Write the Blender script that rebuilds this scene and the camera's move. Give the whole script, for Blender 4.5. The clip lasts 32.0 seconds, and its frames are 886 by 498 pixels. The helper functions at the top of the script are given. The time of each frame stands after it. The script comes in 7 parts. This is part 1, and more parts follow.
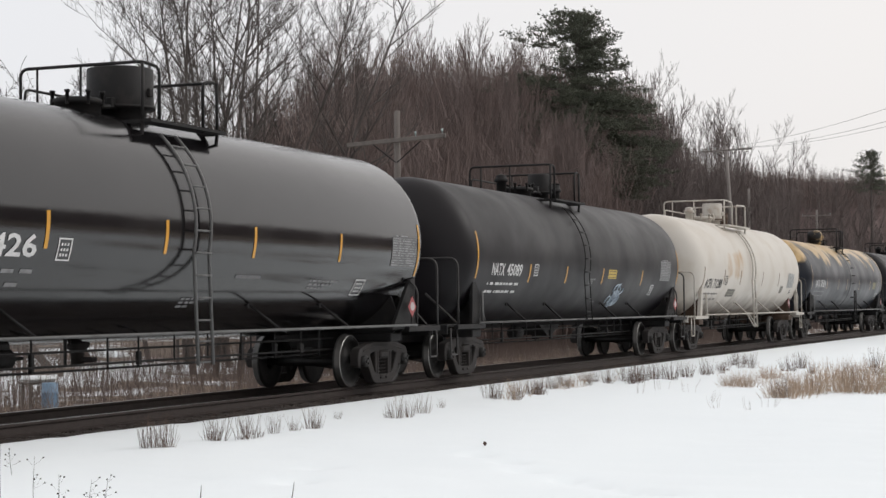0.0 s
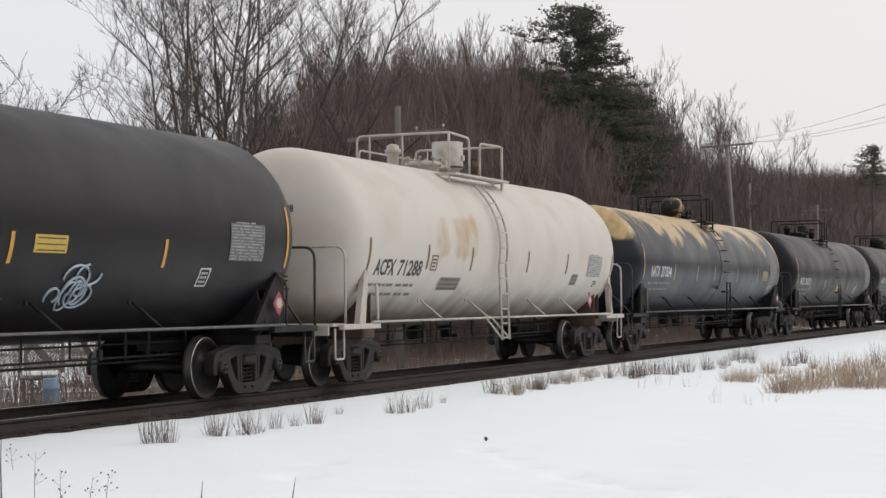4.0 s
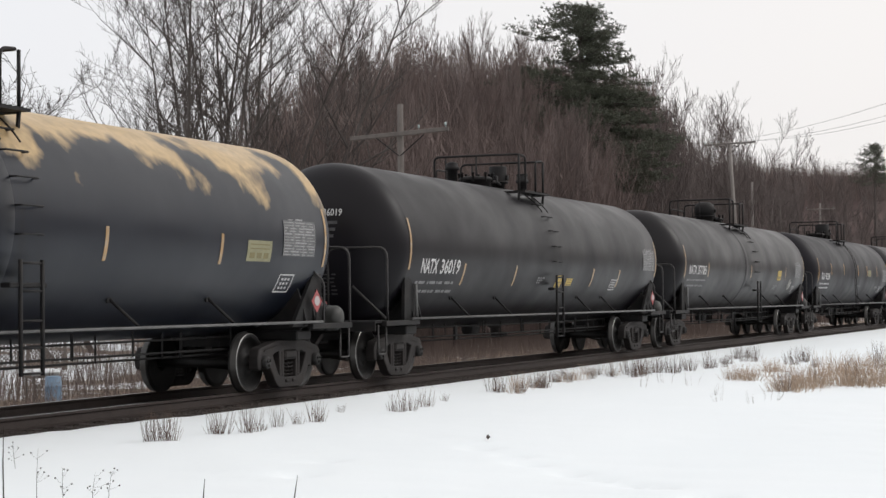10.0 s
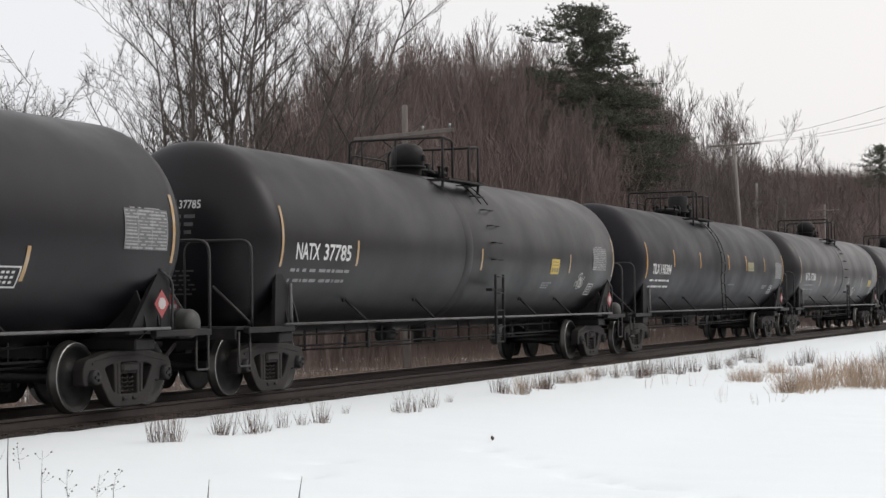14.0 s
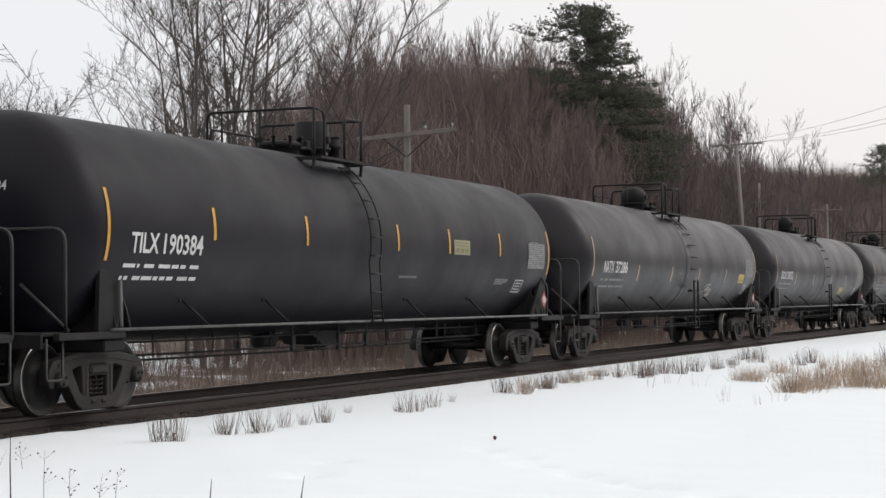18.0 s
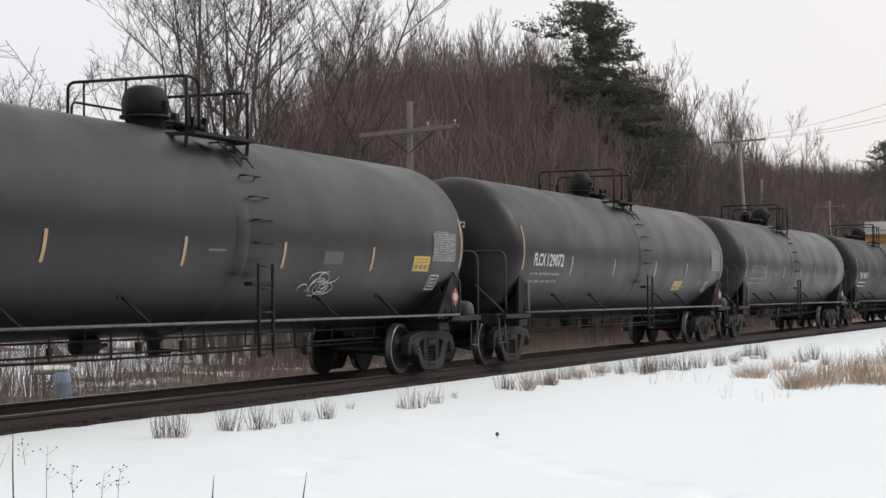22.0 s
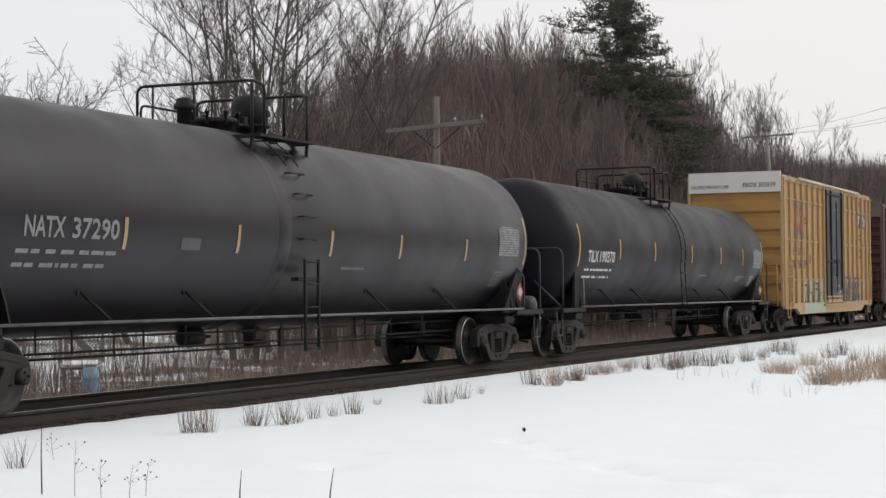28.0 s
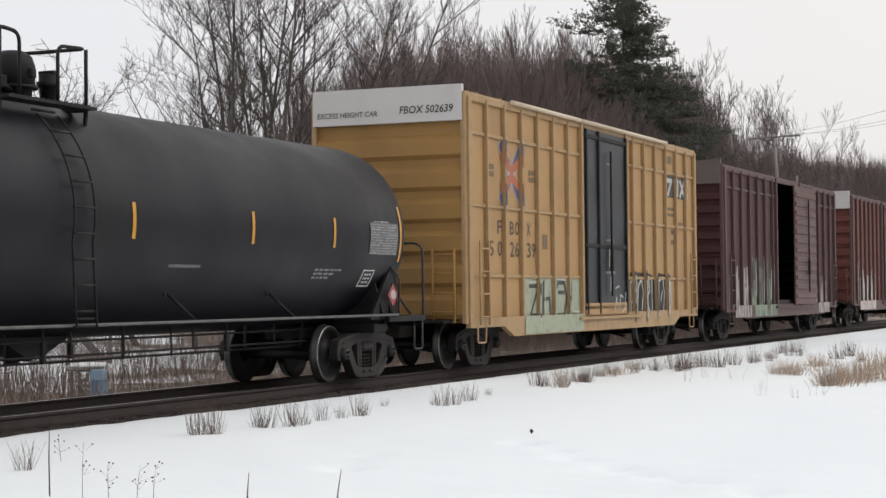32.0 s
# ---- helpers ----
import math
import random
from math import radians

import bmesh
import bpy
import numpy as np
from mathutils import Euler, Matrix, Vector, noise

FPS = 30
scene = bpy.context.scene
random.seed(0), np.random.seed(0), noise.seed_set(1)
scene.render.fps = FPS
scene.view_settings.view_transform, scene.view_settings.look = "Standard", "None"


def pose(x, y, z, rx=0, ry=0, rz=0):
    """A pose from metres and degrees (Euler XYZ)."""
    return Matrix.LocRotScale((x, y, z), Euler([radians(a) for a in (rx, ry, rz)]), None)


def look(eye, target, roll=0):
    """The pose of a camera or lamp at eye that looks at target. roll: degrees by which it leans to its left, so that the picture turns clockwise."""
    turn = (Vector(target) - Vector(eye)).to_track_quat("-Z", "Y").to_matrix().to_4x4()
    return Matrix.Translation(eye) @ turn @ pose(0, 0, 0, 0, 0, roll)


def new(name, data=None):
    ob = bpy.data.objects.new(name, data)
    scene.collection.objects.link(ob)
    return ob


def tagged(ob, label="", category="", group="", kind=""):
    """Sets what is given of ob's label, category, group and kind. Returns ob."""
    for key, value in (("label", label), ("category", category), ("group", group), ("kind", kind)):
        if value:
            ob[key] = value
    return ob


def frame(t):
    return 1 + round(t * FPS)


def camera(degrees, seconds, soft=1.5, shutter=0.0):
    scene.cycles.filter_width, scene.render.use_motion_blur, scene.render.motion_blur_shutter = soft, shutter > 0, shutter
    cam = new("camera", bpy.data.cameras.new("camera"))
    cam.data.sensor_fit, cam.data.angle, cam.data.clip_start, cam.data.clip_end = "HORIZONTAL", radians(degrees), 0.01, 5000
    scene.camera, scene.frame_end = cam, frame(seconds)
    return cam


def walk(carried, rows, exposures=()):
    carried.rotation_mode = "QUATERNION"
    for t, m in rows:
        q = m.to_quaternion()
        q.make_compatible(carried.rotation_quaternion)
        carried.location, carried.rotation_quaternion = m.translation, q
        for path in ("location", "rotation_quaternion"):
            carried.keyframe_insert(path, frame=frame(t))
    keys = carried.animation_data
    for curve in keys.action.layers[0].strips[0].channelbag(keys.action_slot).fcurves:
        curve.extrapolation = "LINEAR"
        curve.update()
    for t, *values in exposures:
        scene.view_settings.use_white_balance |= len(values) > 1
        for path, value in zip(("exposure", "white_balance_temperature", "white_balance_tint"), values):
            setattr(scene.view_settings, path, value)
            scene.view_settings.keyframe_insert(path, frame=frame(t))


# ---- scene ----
# World: x runs along the track away from the camera, y points across it, z = 0 is the top of the rails.
D, EYE_Z = 13.823, 1.394
CURVE = -0.000115


def track_y(x):
    return CURVE * x * x if x > 0 else 0.0


def train_run(t):
    """Metres that the train has gone at t seconds."""
    return 6.3904 * t + 0.013547 * (t - 16) ** 2 - 0.10 * max(0.0, 1 - t / 1.2) ** 2


# ---- camera ----
cam = camera(27.96, 32.0, soft=1.5)
eye = Vector((0, -D, EYE_Z))


def aim(pan, tilt, lean):
    a, e = radians(pan), radians(tilt)
    return look(eye, eye + Vector((math.sin(a) * math.cos(e), math.cos(a) * math.cos(e), math.sin(e))), lean)


# the picture darkens while the white car fills much of it
EXPOSURES = ((0.0, 0.22), (3.0, 0.20), (4.3, 0.13), (5.5, 0.03), (6.0, 0.04), (6.6, 0.07), (7.0, 0.14), (7.5, 0.19), (8.0, 0.23), (9.0, 0.28), (18.0, 0.28), (24.0, 0.25), (28.0, 0.22), (32.0, 0.22))
# seconds; pan, tilt and lean in degrees
walk(cam, [
    (0, aim(68.680, 1.857, -0.59)), (0.5, aim(68.646, 1.876, -0.60)), (1, aim(68.615, 1.922, -0.62)), (1.5, aim(68.578, 1.886, -0.59)), (2, aim(68.608, 1.813, -0.61)),
    (2.5, aim(68.767, 1.728, -0.62)), (3, aim(68.749, 1.756, -0.61)), (3.5, aim(68.674, 1.717, -0.62)), (5.5, aim(68.620, 1.708, -0.63)), (6, aim(68.652, 1.761, -0.63)),
    (6.5, aim(68.670, 1.788, -0.60)), (7, aim(68.594, 1.731, -0.62)), (7.5, aim(68.731, 1.713, -0.63)), (8, aim(68.818, 1.692, -0.59)), (8.5, aim(68.877, 1.662, -0.59)),
    (9, aim(68.812, 1.655, -0.57)), (9.5, aim(68.607, 1.629, -0.58)), (10, aim(68.574, 1.648, -0.58)), (10.5, aim(68.497, 1.608, -0.57)),
    (11, aim(68.492, 1.617, -0.56)), (11.5, aim(68.531, 1.621, -0.59)), (12, aim(68.493, 1.615, -0.55)), (12.5, aim(68.405, 1.600, -0.56)),
    (13, aim(68.345, 1.629, -0.56)), (13.5, aim(68.347, 1.670, -0.56)), (14, aim(68.432, 1.687, -0.57)), (14.5, aim(68.438, 1.677, -0.57)),
    (16.5, aim(68.235, 1.627, -0.58)), (17, aim(68.259, 1.622, -0.58)), (17.5, aim(68.345, 1.643, -0.57)), (18, aim(68.355, 1.675, -0.55)),
    (18.5, aim(68.340, 1.676, -0.54)), (19, aim(68.587, 1.694, -0.56)), (19.5, aim(68.536, 1.661, -0.56)), (20, aim(68.466, 1.597, -0.56)),
    (20.5, aim(68.467, 1.587, -0.54)), (21, aim(68.406, 1.611, -0.51)), (21.5, aim(68.359, 1.602, -0.53)), (22, aim(68.275, 1.562, -0.52)),
    (22.5, aim(68.088, 1.524, -0.51)), (23, aim(67.958, 1.528, -0.53)), (23.5, aim(67.846, 1.537, -0.52)), (24, aim(67.773, 1.470, -0.52)),
    (24.5, aim(67.767, 1.491, -0.53)), (25, aim(67.741, 1.498, -0.52)), (25.5, aim(67.766, 1.534, -0.54)), (27.5, aim(67.505, 1.452, -0.53)),
    (28, aim(67.407, 1.419, -0.51)), (28.5, aim(67.409, 1.349, -0.52)), (29, aim(67.367, 1.367, -0.55)), (29.5, aim(67.340, 1.364, -0.55)),
    (30, aim(67.330, 1.389, -0.55)), (30.5, aim(67.226, 1.424, -0.57)), (31, aim(67.181, 1.512, -0.54)), (31.5, aim(67.227, 1.471, -0.55)),
    (32, aim(67.178, 1.473, -0.58)),
], EXPOSURES)

# ---- light: an even overcast winter sky ----
world = bpy.data.worlds.new("overcast_sky")
scene.world = world
world.use_nodes = True
wn, wl = world.node_tree.nodes, world.node_tree.links
sky = wn.new("ShaderNodeTexSky")
sky.sky_type, sky.sun_disc, sky.sun_elevation, sky.sun_rotation = "NISHITA", False, radians(38), radians(150)
sky.dust_density, sky.air_density = 3.0, 1.0
grey = wn.new("ShaderNodeHueSaturation")
grey.inputs["Saturation"].default_value = 0.12
grey.inputs["Value"].default_value = 0.10
wl.new(sky.outputs[0], grey.inputs["Color"])
veil = wn.new("ShaderNodeMixRGB")
veil.inputs[0].default_value = 0.72
tone = wn.new("ShaderNodeMixRGB")
tone.inputs[1].default_value, tone.inputs[2].default_value = (0.900, 0.868, 0.852, 1), (0.850, 0.858, 0.892, 1)
heading, spread, across = wn.new("ShaderNodeTexCoord"), wn.new("ShaderNodeSeparateXYZ"), wn.new("ShaderNodeMapRange")
across.inputs[1].default_value, across.inputs[2].default_value = 0.12, 0.60
wl.new(heading.outputs["Generated"], spread.inputs[0])
wl.new(spread.outputs["Y"], across.inputs[0])
wl.new(across.outputs[0], tone.inputs[0])
wl.new(tone.outputs[0], veil.inputs[2])
wl.new(grey.outputs[0], veil.inputs[1])
wl.new(veil.outputs[0], wn["Background"].inputs["Color"])
wn["Background"].inputs["Strength"].default_value = 1.0

sun = new("sun", bpy.data.lights.new("sun", "SUN"))
sun.data.energy, sun.data.angle, sun.data.color = 0.7, radians(35), (1.0, 0.97, 0.93)
sun.matrix_world = look((60, -90, 90), (0, 0, 0))


# ---- materials ----
def nodes_of(name):
    m = bpy.data.materials.new(name)
    m.use_nodes = True
    return m, m.node_tree.nodes, m.node_tree.links, m.node_tree.nodes["Principled BSDF"]


def surface(name, base, other, rough=0.6, metal=0.0, scale=1.5, fine=40.0, bump=0.15, mix=0.5, stretch=(1, 1, 1), per_piece=0.0, spec=0.5):
    """A painted, cast or earthy surface: two colours in large stains, fine grain in colour, gloss and relief."""
    m, n, l, p = nodes_of(name)
    co = n.new("ShaderNodeTexCoord")
    mp = n.new("ShaderNodeMapping")
    mp.inputs["Scale"].default_value = stretch
    l.new(co.outputs["Object"], mp.inputs["Vector"])
    big, small = n.new("ShaderNodeTexNoise"), n.new("ShaderNodeTexNoise")
    big.inputs["Scale"].default_value, big.inputs["Detail"].default_value = scale, 6
    small.inputs["Scale"].default_value, small.inputs["Detail"].default_value = fine, 4
    l.new(mp.outputs[0], big.inputs["Vector"])
    l.new(mp.outputs[0], small.inputs["Vector"])
    ramp = n.new("ShaderNodeMapRange")
    ramp.inputs[1].default_value, ramp.inputs[2].default_value = 0.62 - 0.3 * mix, 0.9 - 0.3 * mix
    l.new(big.outputs["Fac"], ramp.inputs[0])
    c = n.new("ShaderNodeMixRGB")
    c.inputs[1].default_value, c.inputs[2].default_value = (*base, 1), (*other, 1)
    l.new(ramp.outputs[0], c.inputs[0])
    g = n.new("ShaderNodeMixRGB")
    g.blend_type = "MULTIPLY"
    g.inputs[0].default_value = 0.35
    l.new(c.outputs[0], g.inputs[1])
    l.new(small.outputs["Fac"], g.inputs[2])
    lift = n.new("ShaderNodeBrightContrast")
    lift.inputs["Bright"].default_value = 0.0
    l.new(g.outputs[0], lift.inputs["Color"])
    out = lift.outputs[0]
    if per_piece:
        info, hs = n.new("ShaderNodeObjectInfo"), n.new("ShaderNodeHueSaturation")
        r = n.new("ShaderNodeMapRange")
        r.inputs[3].default_value, r.inputs[4].default_value = 1 - per_piece, 1 + per_piece
        l.new(info.outputs["Random"], r.inputs[0])
        l.new(r.outputs[0], hs.inputs["Value"])
        l.new(out, hs.inputs["Color"])
        out = hs.outputs[0]
    l.new(out, p.inputs["Base Color"])
    rr = n.new("ShaderNodeMapRange")
    rr.inputs[3].default_value, rr.inputs[4].default_value = max(0.05, rough - 0.12), min(1, rough + 0.12)
    l.new(small.outputs["Fac"], rr.inputs[0])
    l.new(rr.outputs[0], p.inputs["Roughness"])
    p.inputs["Metallic"].default_value = metal
    p.inputs["Specular IOR Level"].default_value = spec
    b = n.new("ShaderNodeBump")
    b.inputs["Strength"].default_value, b.inputs["Distance"].default_value = bump, 0.02
    l.new(small.outputs["Fac"], b.inputs["Height"])
    l.new(b.outputs[0], p.inputs["Normal"])
    return m


def tank_paint(name, base, dust, rough, stain=None, stain_from=0.0, stain_size=1.2, streak=0.5, wave=0.004, dust_mix=0.5, spec=0.32, spill=0.7):
    """Tank paint: road dust, streaks that run down the shell, plate waviness; stain lies over it from a height upwards."""
    m, n, l, p = nodes_of(name)
    co = n.new("ShaderNodeTexCoord")

    def noise_at(scale, detail, stretch=(1, 1, 1)):
        mp, no = n.new("ShaderNodeMapping"), n.new("ShaderNodeTexNoise")
        mp.inputs["Scale"].default_value = stretch
        no.inputs["Scale"].default_value, no.inputs["Detail"].default_value = scale, detail
        l.new(co.outputs["Object"], mp.inputs["Vector"])
        l.new(mp.outputs[0], no.inputs["Vector"])
        return no.outputs["Fac"]

    def ranged(v, a, b, c=0.0, d=1.0):
        r = n.new("ShaderNodeMapRange")
        for k, x in zip((1, 2, 3, 4), (a, b, c, d)):
            r.inputs[k].default_value = x
        l.new(v, r.inputs[0])
        return r.outputs[0]

    def mixed(f, a, b):
        c = n.new("ShaderNodeMixRGB")
        for k, x in zip((0, 1, 2), (f, a, b)):
            if hasattr(x, "is_output"):
                l.new(x, c.inputs[k])
            else:
                c.inputs[k].default_value = x if k == 0 else (*x, 1)
        return c.outputs[0]

    cloud = noise_at(0.7, 8)
    run = noise_at(2.2, 6, (3.0, 0.25, 0.25))
    grain = noise_at(45, 3)
    col = mixed(ranged(cloud, 0.62 - 0.25 * dust_mix, 0.95 - 0.25 * dust_mix), base, dust)
    col = mixed(ranged(run, 0.5, 0.85, 0.0, streak * 0.32), col, tuple(0.6 * b + 0.4 * d for b, d in zip(base, dust)))
    rough_out = ranged(cloud, 0.3, 0.7, max(0.08, rough - 0.1), min(1, rough + 0.1))
    if stain:
        sep = n.new("ShaderNodeSeparateXYZ")
        l.new(co.outputs["Object"], sep.inputs[0])
        drip = noise_at(stain_size, 7, (1.0, 0.6, 0.75))
        add = n.new("ShaderNodeMath")
        add.operation = "MULTIPLY_ADD"
        l.new(drip, add.inputs[0])
        add.inputs[1].default_value = 3.6
        l.new(sep.outputs["Z"], add.inputs[2])
        f = ranged(add.outputs[0], stain_from, stain_from + 0.3)
        tone = mixed(ranged(noise_at(6, 6), 0.35, 0.7), stain, tuple(0.72 * s for s in stain))
        col = mixed(f, col, tone)
    if spill:
        # oily drips below the loading hatch
        at = n.new("ShaderNodeSeparateXYZ")
        l.new(co.outputs["Object"], at.inputs[0])
        off = n.new("ShaderNodeMath")
        off.operation = "ABSOLUTE"
        l.new(at.outputs["X"], off.inputs[0])
        wet = n.new("ShaderNodeMath")
        wet.operation = "MULTIPLY"
        l.new(ranged(off.outputs[0], 1.3, 0.1), wet.inputs[0])
        l.new(ranged(noise_at(2.4, 6, (1.6, 0.3, 0.35)), 0.40, 0.66, 0.0, spill), wet.inputs[1])
        col = mixed(wet.outputs[0], col, (0.0055, 0.005, 0.005))
    l.new(col, p.inputs["Base Color"])
    l.new(rough_out, p.inputs["Roughness"])
    p.inputs["Specular IOR Level"].default_value = spec
    b1, b2 = n.new("ShaderNodeBump"), n.new("ShaderNodeBump")
    b1.inputs["Strength"].default_value, b1.inputs["Distance"].default_value = 0.6, wave * 4
    b2.inputs["Strength"].default_value, b2.inputs["Distance"].default_value = 0.12, 0.004
    l.new(noise_at(0.9, 2), b1.inputs["Height"])
    l.new(grain, b2.inputs["Height"])
    l.new(b1.outputs[0], b2.inputs["Normal"])
    l.new(b2.outputs[0], p.inputs["Normal"])
    return m


def rusty_white(name):
    """Old white paint: a rust-brown patch on the leading half of the flank, faint stains elsewhere, and grime splashed up from below."""
    m = tank_paint(name, (0.55, 0.52, 0.475), (0.48, 0.43, 0.37), 0.5, streak=0.5, spill=0)
    n, l, p = m.node_tree.nodes, m.node_tree.links, m.node_tree.nodes["Principled BSDF"]
    co, sep = n.new("ShaderNodeTexCoord"), n.new("ShaderNodeSeparateXYZ")
    l.new(co.outputs["Object"], sep.inputs[0])

    def noise_at(scale, detail, stretch, shift):
        mp, no = n.new("ShaderNodeMapping"), n.new("ShaderNodeTexNoise")
        mp.inputs["Scale"].default_value, mp.inputs["Location"].default_value = stretch, shift
        no.inputs["Scale"].default_value, no.inputs["Detail"].default_value = scale, detail
        l.new(co.outputs["Object"], mp.inputs[0])
        l.new(mp.outputs[0], no.inputs["Vector"])
        return no.outputs["Fac"]

    def ranged(v, a, b, c=0.0, d=1.0):
        r = n.new("ShaderNodeMapRange")
        for k, x in zip((1, 2, 3, 4), (a, b, c, d)):
            r.inputs[k].default_value = x
        l.new(v, r.inputs[0])
        return r.outputs[0]

    def maths(op, a, b):
        q = n.new("ShaderNodeMath")
        q.operation = op
        for k, v in enumerate((a, b)):
            if hasattr(v, "is_output"):
                l.new(v, q.inputs[k])
            else:
                q.inputs[k].default_value = v
        return q.outputs[0]

    def over(f, colour):
        c = n.new("ShaderNodeMixRGB")
        l.new(f, c.inputs[0])
        l.new(p.inputs["Base Color"].links[0].from_socket, c.inputs[1])
        c.inputs[2].default_value = (*colour, 1)
        l.new(c.outputs[0], p.inputs["Base Color"])

    over(ranged(noise_at(1.1, 7, (0.55, 0.8, 0.8), (3.1, 0.4, 1.7)), 0.58, 0.80, 0.0, 0.35), (0.36, 0.27, 0.17))
    dx = maths("DIVIDE", maths("ABSOLUTE", maths("ADD", sep.outputs["X"], 3.0), 0.0), 1.9)
    dz = maths("DIVIDE", maths("ABSOLUTE", maths("ADD", sep.outputs["Z"], -2.62), 0.0), 0.72)
    near = ranged(maths("MAXIMUM", dx, dz), 0.45, 1.05, 0.34, -0.2)
    over(ranged(maths("ADD", noise_at(1.7, 8, (0.8, 0.5, 0.55), (0.6, 2.0, 0.9)), near), 0.70, 0.94, 0.0, 0.72), (0.40, 0.245, 0.105))
    splash = maths("ADD", maths("MULTIPLY", noise_at(2.0, 6, (0.8, 0.5, 0.4), (5.0, 1.0, 0.0)), 0.9), sep.outputs["Z"])
    over(ranged(splash, 2.08, 1.52, 0.0, 0.86), (0.115, 0.085, 0.065))
    return m


M_CAST = surface("cast_steel_grimy", (0.020, 0.0165, 0.016), (0.036, 0.028, 0.025), 0.75, 0.0, 3, 60, 0.4)
M_RESERVOIR = surface("grey_green_reservoir", (0.040, 0.041, 0.038), (0.022, 0.022, 0.021), 0.55, 0.0, 3, 60, 0.2)
M_WHEEL = surface("wheel_steel_grimy", (0.009, 0.0085, 0.0085), (0.020, 0.017, 0.0155), 0.6, 0.0, 5, 70, 0.25)
M_TREAD = surface("wheel_tread_polished", (0.085, 0.083, 0.080), (0.12, 0.115, 0.11), 0.38, 0.7, 6, 80, 0.05)
M_RIM = surface("wheel_rim_bright_edge", (0.42, 0.41, 0.40), (0.26, 0.25, 0.24), 0.35, 1.0, 6, 80, 0.05)
M_BLACK = surface("black_fittings_paint", (0.012, 0.0115, 0.0122), (0.028, 0.024, 0.023), 0.6, 0.0, 3, 60, 0.15, spec=0.25)
M_GREYBAR = surface("worn_grey_rail_paint", (0.115, 0.115, 0.115), (0.058, 0.055, 0.053), 0.5, 0.0, 5, 60, 0.15)
M_DARKBAR = surface("worn_dark_rail_paint", (0.028, 0.026, 0.026), (0.05, 0.046, 0.044), 0.55, 0.0, 5, 60, 0.15)
M_RUSTY = surface("rust_brown_steel", (0.085, 0.052, 0.036), (0.14, 0.095, 0.070), 0.8, 0.0, 3, 50, 0.3)
M_WHITEBAR = surface("white_rail_paint", (0.56, 0.53, 0.48), (0.38, 0.31, 0.25), 0.5, 0.0, 4, 60, 0.15)
# yellow bars: the highlight on the posts is painted in, lighter than the panels
M_YELLOWBAR_LIT = surface("lit_yellow_rail_paint", (0.45, 0.295, 0.145), (0.34, 0.22, 0.11), 0.55, 0.0, 3, 60, 0.15)
M_BROWNBAR = surface("brown_rail_paint", (0.105, 0.056, 0.053), (0.07, 0.042, 0.04), 0.6, 0.0, 3, 60, 0.15)
M_STRIPE = surface("amber_reflective_tape", (0.66, 0.33, 0.03), (0.50, 0.26, 0.05), 0.35, 0.0, 8, 60, 0.05)
M_STRIPE_DIRTY = surface("dirty_amber_tape", (0.46, 0.29, 0.13), (0.46, 0.40, 0.31), 0.32, 0.0, 8, 60, 0.05)
M_STRIPE_WORN = surface("worn_brown_tape", (0.20, 0.13, 0.065), (0.13, 0.09, 0.055), 0.6, 0.0, 8, 60, 0.05)
M_LETTER = surface("white_stencil_paint", (0.70, 0.70, 0.70), (0.50, 0.50, 0.50), 0.6, 0.0, 9, 60, 0.05)
M_LETTER_DIM = surface("faded_stencil_paint", (0.26, 0.26, 0.265), (0.15, 0.15, 0.155), 0.6, 0.0, 9, 60, 0.05)
M_LETTER_FAINT = surface("worn_stencil_paint", (0.16, 0.16, 0.165), (0.09, 0.09, 0.095), 0.6, 0.0, 9, 60, 0.05)
M_LETTER_BROWN = surface("brown_stencil_paint", (0.085, 0.062, 0.042), (0.13, 0.095, 0.062), 0.6, 0.0, 9, 60, 0.05)
M_TABLE = surface("pale_grey_data_decal", (0.135, 0.138, 0.142), (0.095, 0.098, 0.102), 0.5, 0.0, 9, 60, 0.05)
M_TABLE_PRINT = surface("grey_white_decal_print", (0.36, 0.36, 0.365), (0.22, 0.22, 0.225), 0.6, 0.0, 9, 60, 0.05)
M_LETTER_BLACK = surface("black_stencil_paint", (0.045, 0.044, 0.042), (0.10, 0.095, 0.09), 0.6, 0.0, 9, 60, 0.05)
M_LETTER_GREY = surface("worn_grey_stencil_paint", (0.20, 0.19, 0.175), (0.30, 0.28, 0.26), 0.6, 0.0, 9, 60, 0.05)
# head data lettering: the shade on the tank ends is put into this dim grey
M_HEADLINE = surface("shaded_stencil_paint", (0.085, 0.085, 0.088), (0.05, 0.05, 0.052), 0.6, 0.0, 9, 60, 0.05)
M_DECAL = surface("grey_data_decal", (0.075, 0.078, 0.08), (0.055, 0.057, 0.06), 0.5, 0.0, 9, 60, 0.05)
M_DECAL_OLIVE = surface("weathered_olive_decal", (0.22, 0.205, 0.165), (0.15, 0.14, 0.115), 0.5, 0.0, 9, 60, 0.05)
M_DECAL_LIGHT = surface("light_grey_data_decal", (0.47, 0.49, 0.49), (0.40, 0.42, 0.42), 0.5, 0.0, 9, 60, 0.05)
M_DECAL_YELLOW = surface("yellow_decal", (0.60, 0.42, 0.06), (0.45, 0.33, 0.09), 0.5, 0.0, 9, 60, 0.05)
M_DECAL_PALE = surface("pale_yellow_decal", (0.30, 0.29, 0.17), (0.22, 0.21, 0.13), 0.5, 0.0, 9, 60, 0.05)
M_PRINT = surface("faded_olive_print", (0.20, 0.17, 0.07), (0.26, 0.21, 0.08), 0.5, 0.0, 9, 60, 0.05)
